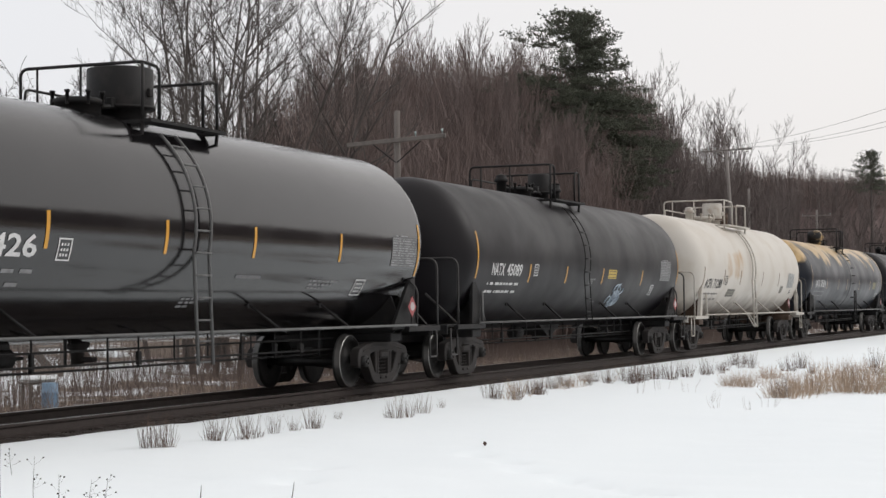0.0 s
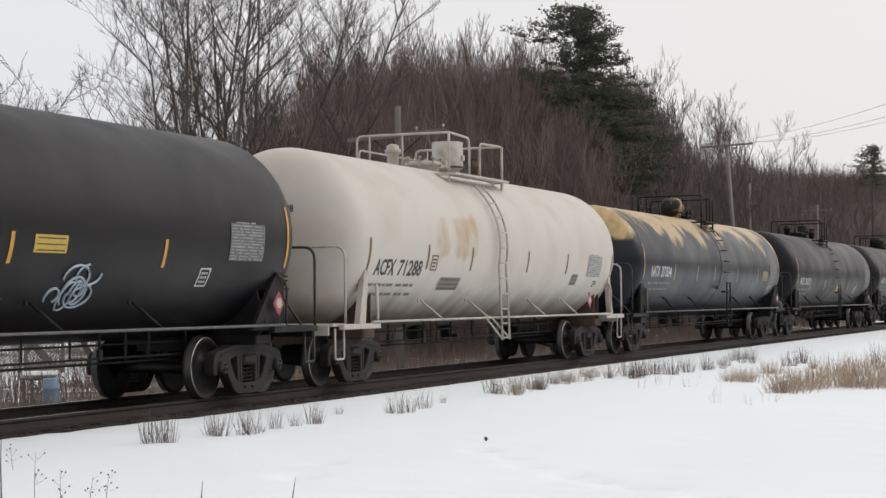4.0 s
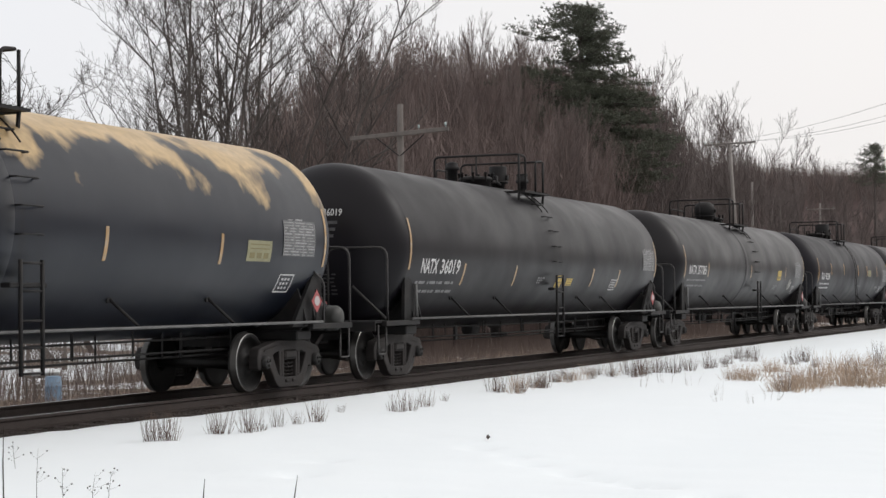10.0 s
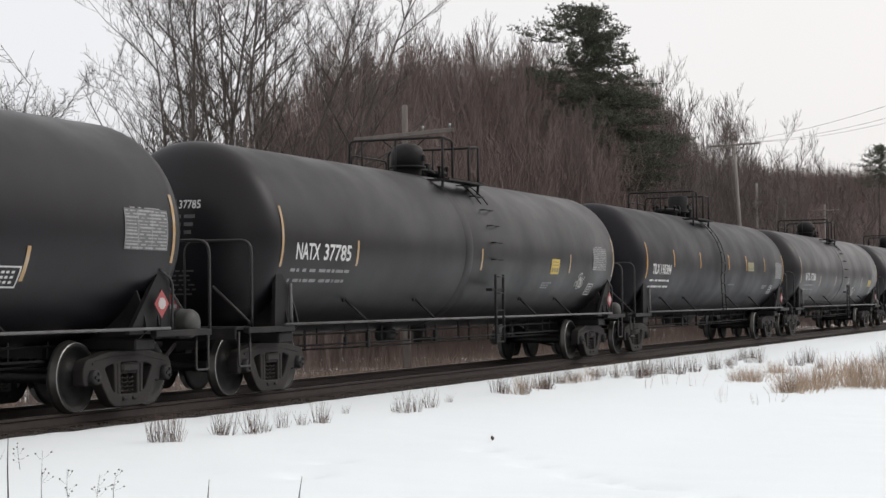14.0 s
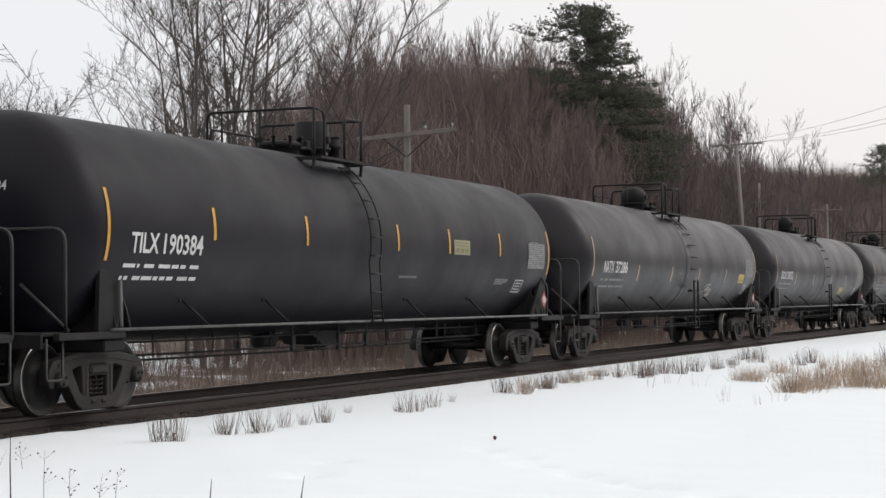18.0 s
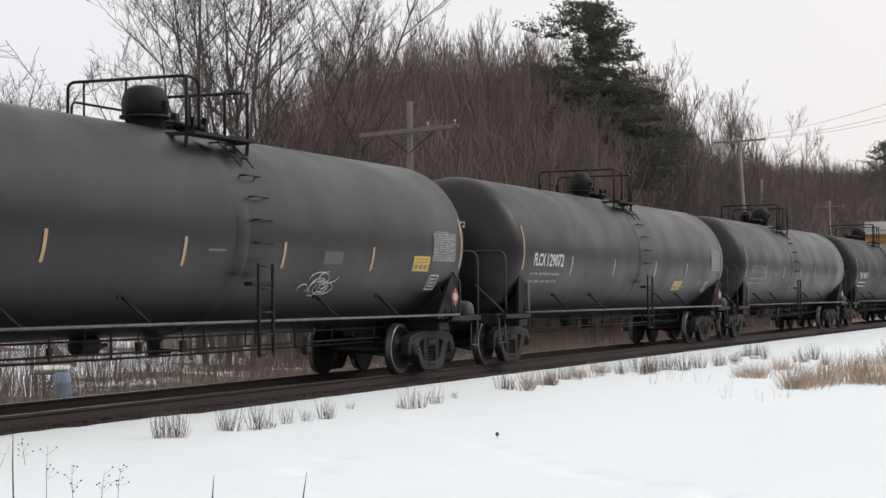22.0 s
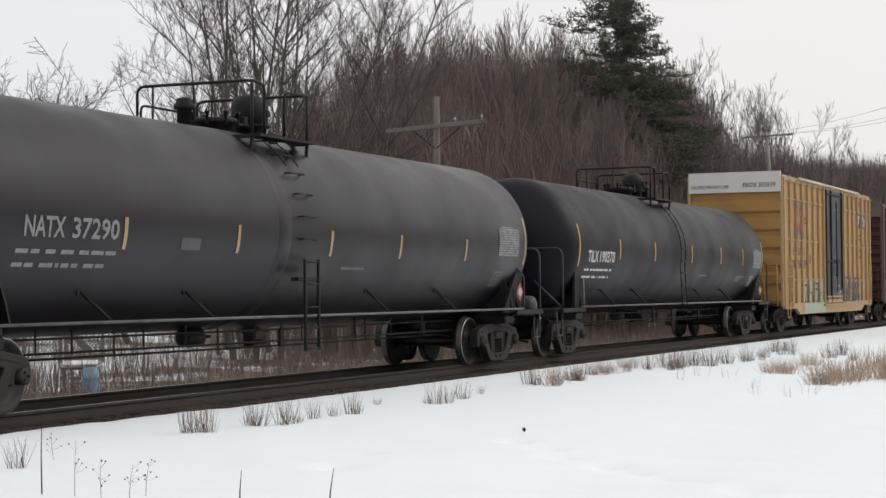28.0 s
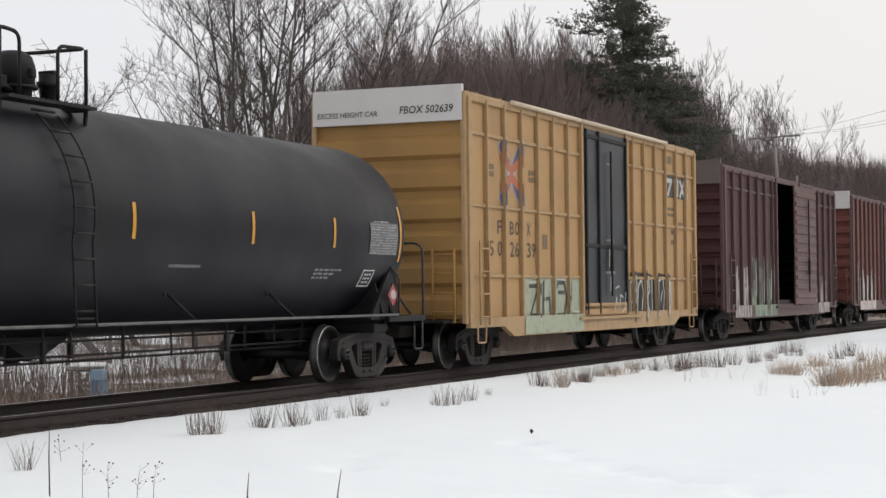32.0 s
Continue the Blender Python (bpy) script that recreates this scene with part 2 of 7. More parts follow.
M_PLACARD = surface("red_placard", (0.38, 0.065, 0.068), (0.29, 0.06, 0.06), 0.45, 0.0, 9, 60, 0.05)
M_PLACARD_WHITE = surface("placard_white", (0.50, 0.46, 0.46), (0.42, 0.37, 0.37), 0.45, 0.0, 9, 60, 0.05)
M_SPRAY_BLUE = surface("pale_blue_spray_paint", (0.42, 0.50, 0.58), (0.26, 0.32, 0.40), 0.6, 0.0, 6, 60, 0.05)
M_SPRAY_GREEN = surface("pale_green_spray_paint", (0.40, 0.44, 0.33), (0.30, 0.31, 0.21), 0.6, 0.0, 6, 60, 0.05)
M_SPRAY_DARK = surface("dark_spray_paint", (0.05, 0.055, 0.05), (0.09, 0.10, 0.09), 0.6, 0.0, 6, 60, 0.05)
M_SPRAY_BLACK = surface("black_spray_paint", (0.012, 0.012, 0.013), (0.03, 0.03, 0.03), 0.5, 0.0, 6, 60, 0.05)
M_SPRAY_WHITE = surface("white_spray_paint", (0.60, 0.60, 0.58), (0.42, 0.42, 0.40), 0.6, 0.0, 6, 60, 0.05)
M_LOGO_BLUE = surface("logo_blue", (0.10, 0.11, 0.22), (0.17, 0.15, 0.20), 0.5, 0.0, 9, 60, 0.05)
M_LOGO_RED = surface("logo_red", (0.48, 0.14, 0.07), (0.42, 0.18, 0.09), 0.5, 0.0, 9, 60, 0.05)
M_RAIL = surface("rail_steel", (0.060, 0.046, 0.042), (0.040, 0.031, 0.028), 0.6, 0.5, 6, 60, 0.2)
M_RAILHEAD = surface("rail_head_polished", (0.40, 0.39, 0.38), (0.30, 0.29, 0.28), 0.3, 1.0, 6, 60, 0.05)
M_TIE = surface("weathered_tie_timber", (0.045, 0.037, 0.033), (0.085, 0.070, 0.060), 0.85, 0.0, 4, 40, 0.5, stretch=(1, 0.25, 1), per_piece=0.25)
M_POLE = surface("weathered_pole_timber", (0.185, 0.165, 0.152), (0.115, 0.10, 0.092), 0.85, 0.0, 4, 40, 0.5, stretch=(1, 1, 0.2))
M_PALEPOLE = surface("pale_pole_timber", (0.31, 0.285, 0.27), (0.22, 0.20, 0.187), 0.85, 0.0, 4, 40, 0.4, stretch=(1, 1, 0.2))
M_WIRE = surface("wire", (0.26, 0.26, 0.26), (0.34, 0.34, 0.34), 0.6)
M_GLASS = surface("glass_insulator", (0.45, 0.55, 0.55), (0.5, 0.58, 0.58), 0.15)
M_BARK = surface("grey_brown_bark", (0.104, 0.091, 0.085), (0.160, 0.146, 0.138), 0.9, 0.0, 2, 30, 0.6, stretch=(1, 1, 0.3), spec=0.2)
M_PALEBARK = surface("pale_grey_bark", (0.175, 0.155, 0.146), (0.235, 0.212, 0.20), 0.9, 0.0, 2, 30, 0.4, stretch=(1, 1, 0.3), spec=0.2)
M_TWIG = surface("brown_twigs", (0.192, 0.155, 0.147), (0.250, 0.206, 0.196), 0.9, 0.0, 0.4, 8, 0.1, per_piece=0.2, spec=0.15)
M_TWIG_RED = surface("reddish_twigs", (0.188, 0.147, 0.138), (0.236, 0.186, 0.174), 0.9, 0.0, 0.4, 8, 0.1, per_piece=0.2, spec=0.15)
M_TWIG_DARK = surface("grey_brown_twigs", (0.165, 0.140, 0.135), (0.215, 0.186, 0.180), 0.9, 0.0, 0.4, 8, 0.1, per_piece=0.2, spec=0.15)
M_HILL = surface("leafless_brush_on_hillside", (0.130, 0.092, 0.089), (0.170, 0.127, 0.120), 0.95, 0.0, 0.25, 2.6, 1.0, stretch=(1, 1, 0.22), spec=0.1)
M_NEEDLE = surface("pine_needles", (0.118, 0.131, 0.100), (0.160, 0.172, 0.130), 0.7, 0.0, 0.8, 12, 0.1, spec=0.3)
M_STRAW = surface("dry_grass", (0.48, 0.365, 0.275), (0.60, 0.48, 0.37), 0.85, 0.0, 2, 20, 0.1, per_piece=0.2, spec=0.2)
M_WEED = surface("dead_weed_stems", (0.132, 0.092, 0.074), (0.23, 0.163, 0.130), 0.85, 0.0, 2, 20, 0.1, per_piece=0.2, spec=0.2)
M_WEED_FAR = surface("grey_brown_far_weeds", (0.150, 0.118, 0.106), (0.27, 0.215, 0.185), 0.85, 0.0, 2, 20, 0.1, per_piece=0.2, spec=0.2)
M_STALK = surface("dark_dead_stalk", (0.03, 0.026, 0.022), (0.06, 0.05, 0.042), 0.85, 0.0, 2, 20, 0.1, spec=0.2)
M_BALLAST = surface("dark_ballast", (0.060, 0.048, 0.043), (0.110, 0.090, 0.080), 0.9, 0.0, 2, 22, 1.0)
M_SNOWCAP = surface("packed_snow", (0.83, 0.865, 0.88), (0.87, 0.895, 0.905), 0.6, 0.0, 3, 30, 0.2)
M_BARREL = surface("blue_barrel_plastic", (0.20, 0.32, 0.46), (0.28, 0.38, 0.50), 0.5)
M_DARKFLOOR = surface("car_floor_grime", (0.03, 0.026, 0.023), (0.05, 0.04, 0.035), 0.85, 0.0, 2, 30, 0.3)


def ground_material():
    """Snow; beyond the track brown weeds and leaf litter with snow left in patches."""
    m, n, l, p = nodes_of("snow_and_litter")
    geo = n.new("ShaderNodeNewGeometry")
    sep = n.new("ShaderNodeSeparateXYZ")
    l.new(geo.outputs["Position"], sep.inputs[0])

    def noise_at(scale, detail):
        no = n.new("ShaderNodeTexNoise")
        no.inputs["Scale"].default_value, no.inputs["Detail"].default_value = scale, detail
        l.new(geo.outputs["Position"], no.inputs["Vector"])
        return no.outputs["Fac"]

    def ranged(v, a, b, c=0.0, d=1.0):
        r = n.new("ShaderNodeMapRange")
        for k, x in zip((1, 2, 3, 4), (a, b, c, d)):
            r.inputs[k].default_value = x
        l.new(v, r.inputs[0])
        return r.outputs[0]

    patch, fine = noise_at(0.35, 7), noise_at(9, 6)
    beyond = ranged(sep.outputs["Y"], 1.0, 6.0, 0.0, 0.42)
    add = n.new("ShaderNodeMath")
    # bare brown verge behind the camera's stand
    verge, both = ranged(sep.outputs["Y"], -16.0, -21.0, 0.0, 0.5), n.new("ShaderNodeMath")
    l.new(beyond, both.inputs[0])
    l.new(verge, both.inputs[1])
    l.new(patch, add.inputs[0])
    l.new(both.outputs[0], add.inputs[1])
    open_field = n.new("ShaderNodeMath")
    open_field.operation = "MULTIPLY"
    l.new(ranged(sep.outputs["Y"], 9.0, 16.0, 0.0, 0.30), open_field.inputs[0])
    l.new(ranged(sep.outputs["X"], 66.0, 44.0), open_field.inputs[1])
    less = n.new("ShaderNodeMath")
    less.operation = "SUBTRACT"
    l.new(add.outputs[0], less.inputs[0])
    l.new(open_field.outputs[0], less.inputs[1])
    litter = ranged(less.outputs[0], 0.77, 0.86)
    snow, brown, c = [n.new("ShaderNodeMixRGB") for _ in range(3)]
    snow.inputs[1].default_value, snow.inputs[2].default_value = (0.820, 0.868, 0.898, 1), (0.850, 0.893, 0.918, 1)
    brown.inputs[1].default_value, brown.inputs[2].default_value = (0.13, 0.095, 0.075, 1), (0.26, 0.20, 0.15, 1)
    l.new(patch, snow.inputs[0])
    l.new(fine, brown.inputs[0])
    l.new(litter, c.inputs[0])
    l.new(snow.outputs[0], c.inputs[1])
    l.new(brown.outputs[0], c.inputs[2])
    l.new(c.outputs[0], p.inputs["Base Color"])
    p.inputs["Roughness"].default_value = 0.75
    p.inputs["Specular IOR Level"].default_value = 0.25
    b = n.new("ShaderNodeBump")
    b.inputs["Strength"].default_value, b.inputs["Distance"].default_value = 0.35, 0.03
    l.new(noise_at(3.0, 8), b.inputs["Height"])
    l.new(b.outputs[0], p.inputs["Normal"])
    return m


M_GROUND = ground_material()


# ---- mesh tools ----
MESHES = {}


def mesh_of(name, bm, *mats, smooth=False):
    me = bpy.data.meshes.new(name)
    if smooth:
        for f in bm.faces:
            f.smooth = True
    bm.to_mesh(me)
    bm.free()
    for m in mats:
        me.materials.append(m)
    return me


def placed(name, me, parent=None, m=None, label=""):
    ob = new(name, me)
    if parent:
        ob.parent = parent
    if m is not None:
        ob.matrix_basis = m
    if label:
        ob["label"] = label
    return ob


def part(name, bm, material, parent, label="", m=None, smooth=False):
    mats = material if isinstance(material, tuple) else (material,)
    return placed(name, mesh_of(name, bm, *mats, smooth=smooth), parent, m, label)


def shared(key, maker, *mats, smooth=False):
    """One mesh for all alike parts: built the first time, then used again."""
    k = (key, *[m.name for m in mats])
    if k not in MESHES:
        bm = bmesh.new()
        maker(bm)
        MESHES[k] = mesh_of(key if isinstance(key, str) else key[0], bm, *mats, smooth=smooth)
    return MESHES[k]


def box(bm, cx, cy, cz, sx, sy, sz, m=None, slot=0, bevel=0.0):
    vs = [Vector((cx + a * sx / 2, cy + b * sy / 2, cz + c * sz / 2)) for a in (-1, 1) for b in (-1, 1) for c in (-1, 1)]
    if bevel:
        t = bmesh.new()
        w = [t.verts.new(v) for v in vs]
        for q in ((0, 1, 3, 2), (4, 6, 7, 5), (0, 4, 5, 1), (2, 3, 7, 6), (0, 2, 6, 4), (1, 5, 7, 3)):
            t.faces.new([w[i] for i in q])
        bmesh.ops.bevel(t, geom=t.edges[:], offset=bevel, segments=1, affect="EDGES")
        idx = {}
        for v in t.verts:
            idx[v] = bm.verts.new(m @ v.co if m else v.co)
        for f in t.faces:
            bm.faces.new([idx[v] for v in f.verts]).material_index = slot
        t.free()
        return
    w = [bm.verts.new(m @ v if m else v) for v in vs]
    for q in ((0, 1, 3, 2), (4, 6, 7, 5), (0, 4, 5, 1), (2, 3, 7, 6), (0, 2, 6, 4), (1, 5, 7, 3)):
        bm.faces.new([w[i] for i in q]).material_index = slot


def tube(bm, pts, r, n=6, slot=0, caps=True):
    """A pipe along points; r is one radius or one for each point."""
    pts = [Vector(p) for p in pts]
    rings = []
    up = None
    for i, p in enumerate(pts):
        d = ((pts[min(i + 1, len(pts) - 1)] - p).normalized() + (p - pts[max(i - 1, 0)]).normalized()).normalized()
        if up is None:
            up = d.orthogonal().normalized()
        up = (up - d * up.dot(d)).normalized()
        side = d.cross(up)
        rad = r[i] if isinstance(r, (list, tuple)) else r
        rings.append([bm.verts.new(p + (up * math.cos(a) + side * math.sin(a)) * rad) for a in [2 * math.pi * k / n for k in range(n)]])
    for a, b in zip(rings, rings[1:]):
        for k in range(n):
            f = bm.faces.new((a[k], a[(k + 1) % n], b[(k + 1) % n], b[k]))
            f.material_index = slot
            f.smooth = n > 5
    if caps and n > 2:
        bm.faces.new(rings[0][::-1]).material_index = slot
        bm.faces.new(rings[-1]).material_index = slot


def bent(pts, r=0.15, n=4):
    """The points of a bent pipe: corners rounded with radius r."""
    pts = [Vector(p) for p in pts]
    out = [pts[0]]
    for a, b, c in zip(pts, pts[1:], pts[2:]):
        d1, d2 = (a - b), (c - b)
        k = min(r, d1.length * 0.45, d2.length * 0.45)
        p, q = b + d1.normalized() * k, b + d2.normalized() * k
        for i in range(n + 1):
            t = i / n
            out.append(p * (1 - t) ** 2 + b * 2 * t * (1 - t) + q * t * t)
    return out + [pts[-1]]


def lathe(bm, profile, axis="x", n=32, centre=(0, 0, 0), slot=0, slots=None, close=False):
    """Turns (along, radius) pairs round an axis through centre."""
    cx, cy, cz = centre
    rings = []
    for s, r in profile:
        ring = []
        for k in range(n if r > 1e-6 else 1):
            a = 2 * math.pi * k / n
            u, v = r * math.cos(a), r * math.sin(a)
            co = {"x": (cx + s, cy + u, cz + v), "y": (cx + v, cy + s, cz + u), "z": (cx + u, cy + v, cz + s)}[axis]
            ring.append(bm.verts.new(co))
        rings.append(ring)
    if close:
        rings.append(rings[0])
    for i, (a, b) in enumerate(zip(rings, rings[1:])):
        for k in range(n):
            q = [a[k % len(a)], a[(k + 1) % len(a)], b[(k + 1) % len(b)], b[k % len(b)]]
            q = list(dict.fromkeys(q))
            if len(q) > 2:
                f = bm.faces.new(q)
                f.material_index = slots[i] if slots else slot
                f.smooth = True


def prism(bm, outline, y0, y1, slot=0):
    """Extrudes an outline of (x, z) points from y0 to y1."""
    a = [bm.verts.new((x, y0, z)) for x, z in outline]
    b = [bm.verts.new((x, y1, z)) for x, z in outline]
    bm.faces.new(a).material_index = slot
    bm.faces.new(b[::-1]).material_index = slot
    for i in range(len(a)):
        j = (i + 1) % len(a)
        bm.faces.new((a[j], a[i], b[i], b[j])).material_index = slot


GLYPHS = {}


def glyphs(text, size, bold=0.0, slant=0.0):
    """Flat letters as a mesh in the plane x, y, from the built-in font: vertices, faces and width."""
    k = (text, size, bold, slant)
    if k not in GLYPHS:
        cu = bpy.data.curves.new("letters", "FONT")
        cu.body, cu.size, cu.offset, cu.shear, cu.resolution_u = text, size, bold, slant, 2
        ob = bpy.data.objects.new("letters", cu)
        me = bpy.data.meshes.new_from_object(ob)
        vs = [tuple(v.co[:2]) for v in me.vertices]
        fs = [tuple(p.vertices) for p in me.polygons]
        bpy.data.objects.remove(ob)
        bpy.data.curves.remove(cu)
        bpy.data.meshes.remove(me)
        GLYPHS[k] = (vs, fs, max(v[0] for v in vs) - min(v[0] for v in vs), min(v[0] for v in vs))
    return GLYPHS[k]


def lettered(bm, text, at, width, height, slant=0.0, bold=0.0, slot=0):
    """Letters laid by at(u, v): u from 0 to width, v from 0 to height."""
    vs, fs, w, x0 = glyphs(text, 1.0, bold, slant)
    kx, ky = width / w, height / 0.70
    made = [bm.verts.new(at((x - x0) * kx, y * ky)) for x, y in vs]
    for f in fs:
        try:
            bm.faces.new([made[i] for i in f]).material_index = slot
        except ValueError:
            pass


def sheet(bm, at, u0, u1, v0, v1, nu=1, nv=4, slot=0):
    """A thin patch laid by at(u, v)."""
    g = [[bm.verts.new(at(u0 + (u1 - u0) * i / nu, v0 + (v1 - v0) * j / nv)) for j in range(nv + 1)] for i in range(nu + 1)]
    for i in range(nu):
        for j in range(nv):
            bm.faces.new((g[i][j], g[i + 1][j], g[i + 1][j + 1], g[i][j + 1])).material_index = slot


# ---- ground and track ----
STEPS = [(18.05, -7.14), (17.4, -7.75), (16.77, -8.12), (16.3, -8.7), (15.83, -9.1), (15.5, -9.5), (15.24, -9.84), (14.55, -10.45), (14.73, -6.61), (16.16, -6.22)]


def dents(x, y):
    """Old footprints, half filled with snow."""
    z = 0.0
    for a, b in STEPS:
        q = ((x - a) / 0.20) ** 2 + ((y - b) / 0.15) ** 2
        if q < 5:
            z -= 0.085 * math.exp(-q)
    return z


def ground_z(x, y):
    d = y - track_y(x)
    n1 = noise.noise(Vector((x * 0.12, y * 0.12, 3.0)))
    n2 = noise.noise(Vector((x * 0.5, y * 0.5, 7.0)))
    n3 = noise.noise(Vector((x * 1.6, y * 1.6, 11.0)))
    if d < 0:
        near = min(1.0, max(0.0, (28 - x) / 9)) * min(1.0, max(0.0, (9 + d) / 7))
        z = -0.25 + 0.13 * near + 0.03 * n1 + 0.03 * n2 + 0.02 * n3
        if 13 < x < 21 and -11.2 < y < -4.5:
            z += dents(x, y)
        # the snow stands in a low bank along the ballast
        z = max(z, -0.148 - 0.075 * max(0.0, -d - 1.65) + 0.008 * n3)
        k = min(1.0, max(0.0, (-d - 1.53 - 0.05 * n2 - 0.04 * n3) / 0.12))
        z = z * k + -0.48 * (1 - k)
        far = min(1.0, max(0.0, (-d - 16) / 60))
        return z - 0.3 * far
    z = -0.48 - 0.30 * min(1.0, max(0.0, (d - 1.6) / 3.0)) + 0.10 * n1 * min(1, d / 3)
    rise = max(0.0, d - 14.0)
    return z + min(rise * 0.06, 5.0) + 0.15 * n2 * min(1, d / 5)


def ground():
    xs = [-2500, -900, -400, -200, -120, -70, -40, -20] + [-10 + 1.0 * k for k in range(21)] + [11.12 + 0.12 * k for k in range(130)] + [26.8 + 0.3 * k for k in range(66)] + [46.7 + 0.7 * k for k in range(90)] + [113 + 4 * k for k in range(60)] + [380, 500, 800, 1400, 2500]
    ys = [-2500, -900, -400, -150, -80, -50, -35, -25, -20, -17] + [-15 + 0.5 * k for k in range(8)] + [-11.0 + 0.13 * k for k in range(63)] + [-2.8 + 0.08 * k for k in range(25)] + [-0.7 + 0.4 * k for k in range(30)] + [12 + 3 * k for k in range(30)] + [120, 200, 400, 900, 2500]
    vs = [(x, y + track_y(min(x, 330)) * (1 if abs(y) < 60 else 0), 0) for x in xs for y in ys]
    vs = [(x, y, ground_z(min(x, 330), y)) for x, y, _ in vs]
    n = len(ys)
    fs = [(i * n + j, (i + 1) * n + j, (i + 1) * n + j + 1, i * n + j + 1) for i in range(len(xs) - 1) for j in range(n - 1)]
    me = bpy.data.meshes.new("ground")
    me.from_pydata(vs, [], fs)
    me.materials.append(M_GROUND)
    for p in me.polygons:
        p.use_smooth = True
    tagged(new("ground", me), "snow-covered ground with brown weeds and litter beyond the track", "ground", kind="structure")


def along(x0, x1, step):
    n = max(1, int(round((x1 - x0) / step)))
    return [x0 + (x1 - x0) * k / n for k in range(n + 1)]


def swept(bm, xs, prof, slots=None, close=True):
    """Sweeps a (y, z) profile along the track."""
    rings = []
    for x in xs:
        a = math.atan(2 * CURVE * x) if x > 0 else 0.0
        rings.append([bm.verts.new((x - y * math.sin(a), track_y(x) + y * math.cos(a), z)) for y, z in prof])
    m = len(prof)
    for a, b in zip(rings, rings[1:]):
        for k in range(m if close else m - 1):
            f = bm.faces.new((a[k], b[k], b[(k + 1) % m], a[(k + 1) % m]))
            if slots:
                f.material_index = slots[k]


def track():
    bed = new("track")
    tagged(bed, "single railway track on dark ballast in the snow", "railway track", kind="structure")
    # ballast: crown level with the ties, ragged shoulders
    xs = along(-80, 70, 0.3) + along(72, 420, 4)
    bm = bmesh.new()
    rings = []
    for x in xs:
        row = []
        for y in (-2.2, -1.95, -1.7, -1.5, -1.3, -1.0, -0.6, 0.0, 0.6, 1.0, 1.4, 1.8, 2.6):
            e = max(0.0, abs(y) - 1.35)
            z = -0.190 - 0.46 * e + 0.03 * noise.noise(Vector((x * 3.1, y * 3.1, 0))) + 0.03 * noise.noise(Vector((x * 0.9, y * 0.9, 5)))
            row.append(bm.verts.new((x, track_y(x) + y, z)))
        rings.append(row)
    for a, b in zip(rings, rings[1:]):
        for k in range(len(a) - 1):
            bm.faces.new((a[k], b[k], b[k + 1], a[k + 1]))
    part("ballast", bm, M_BALLAST, bed)
    # loose stones on the near shoulder
    rnd = random.Random(11)
    vs, fs = [], []
    for _ in range(9000):
        x, y = rnd.uniform(12, 48), rnd.uniform(-1.95, -0.85)
        s = rnd.uniform(0.015, 0.035)
        e = max(0.0, abs(y) - 1.35)
        z = -0.180 - 0.46 * e
        b = len(vs)
        for q in ((1, 0, 0), (0, 1, 0), (-1, 0, 0), (0, -1, 0), (0, 0, 1), (0, 0, -1)):
            k = rnd.uniform(0.6, 1.2) * s
            vs.append((x + q[0] * k, track_y(x) + y + q[1] * k, z + q[2] * k * 0.8))
        fs += [(b, b + 1, b + 4), (b + 1, b + 2, b + 4), (b + 2, b + 3, b + 4), (b + 3, b, b + 4), (b + 1, b, b + 5), (b + 2, b + 1, b + 5), (b + 3, b + 2, b + 5), (b, b + 3, b + 5)]
    me = bpy.data.meshes.new("ballast_stones")
    me.from_pydata(vs, [], fs)
    me.materials.append(M_BALLAST)
    tagged(placed("ballast_stones", me, bed), kind="stuff")
    # rails
    xs = along(-80, 8, 4) + along(9, 110, 1.5) + along(114, 420, 6)
    for s in (-1, 1):
        c = s * 0.755
        prof = [(-0.075, -0.17), (-0.075, -0.158), (-0.015, -0.14), (-0.009, -0.05), (-0.036, -0.035), (-0.036, -0.008), (-0.028, 0.0), (0.028, 0.0), (0.036, -0.008), (0.036, -0.035), (0.009, -0.05), (0.015, -0.14), (0.075, -0.158), (0.075, -0.17)]
        bm = bmesh.new()
        swept(bm, xs, [(c + y, z) for y, z in prof], [0, 0, 0, 0, 0, 0, 1, 0, 0, 0, 0, 0, 0, 0])
        part("rail", bm, (M_RAIL, M_RAILHEAD), bed, "steel rail with a polished head")
    tie = shared("tie", lambda bm: box(bm, 0, 0, -0.26, 0.22, 2.6, 0.17, bevel=0.012), M_TIE)
    plate = shared("tie_plate", lambda bm: [box(bm, 0, s * 0.755, -0.172, 0.18, 0.32, 0.012) for s in (-1, 1)], M_RAIL)
    for k in range(150):
        x = 8 + 0.52 * k
        a = math.degrees(math.atan(2 * CURVE * x))
        t = placed("tie", tie, bed, pose(x + rnd.uniform(-0.03, 0.03), track_y(x) + rnd.uniform(-0.03, 0.03), rnd.uniform(-0.008, 0.004), 0, 0, a + rnd.uniform(-1, 1)))
        placed("tie_plate", plate, t)


def ridge_behind():
    """A wooded rise behind the camera that closes the place."""
    bm = bmesh.new()
    rows = []
    for k in range(90):
        x = -300 + 9 * k
        rows.append([bm.verts.new((x, y, z + (3.0 * noise.noise(Vector((x * 0.07, y, 2))) + 2.0 * noise.noise(Vector((x * 0.4, y, 5))) if z > 4 else 0))) for y, z in ((-70, -2), (-74, 10), (-78, 17), (-100, 17))])
    for a, b in zip(rows, rows[1:]):
        for j in range(3):
            bm.faces.new((a[j], a[j + 1], b[j + 1], b[j]))
    tagged(new("backdrop", mesh_of("backdrop", bm, M_TWIG, smooth=True)), "wooded rise, brown and leafless", "hillside", kind="structure")


ground()
track()
ridge_behind()


# ---- trucks ----
WHEEL_R = 0.457
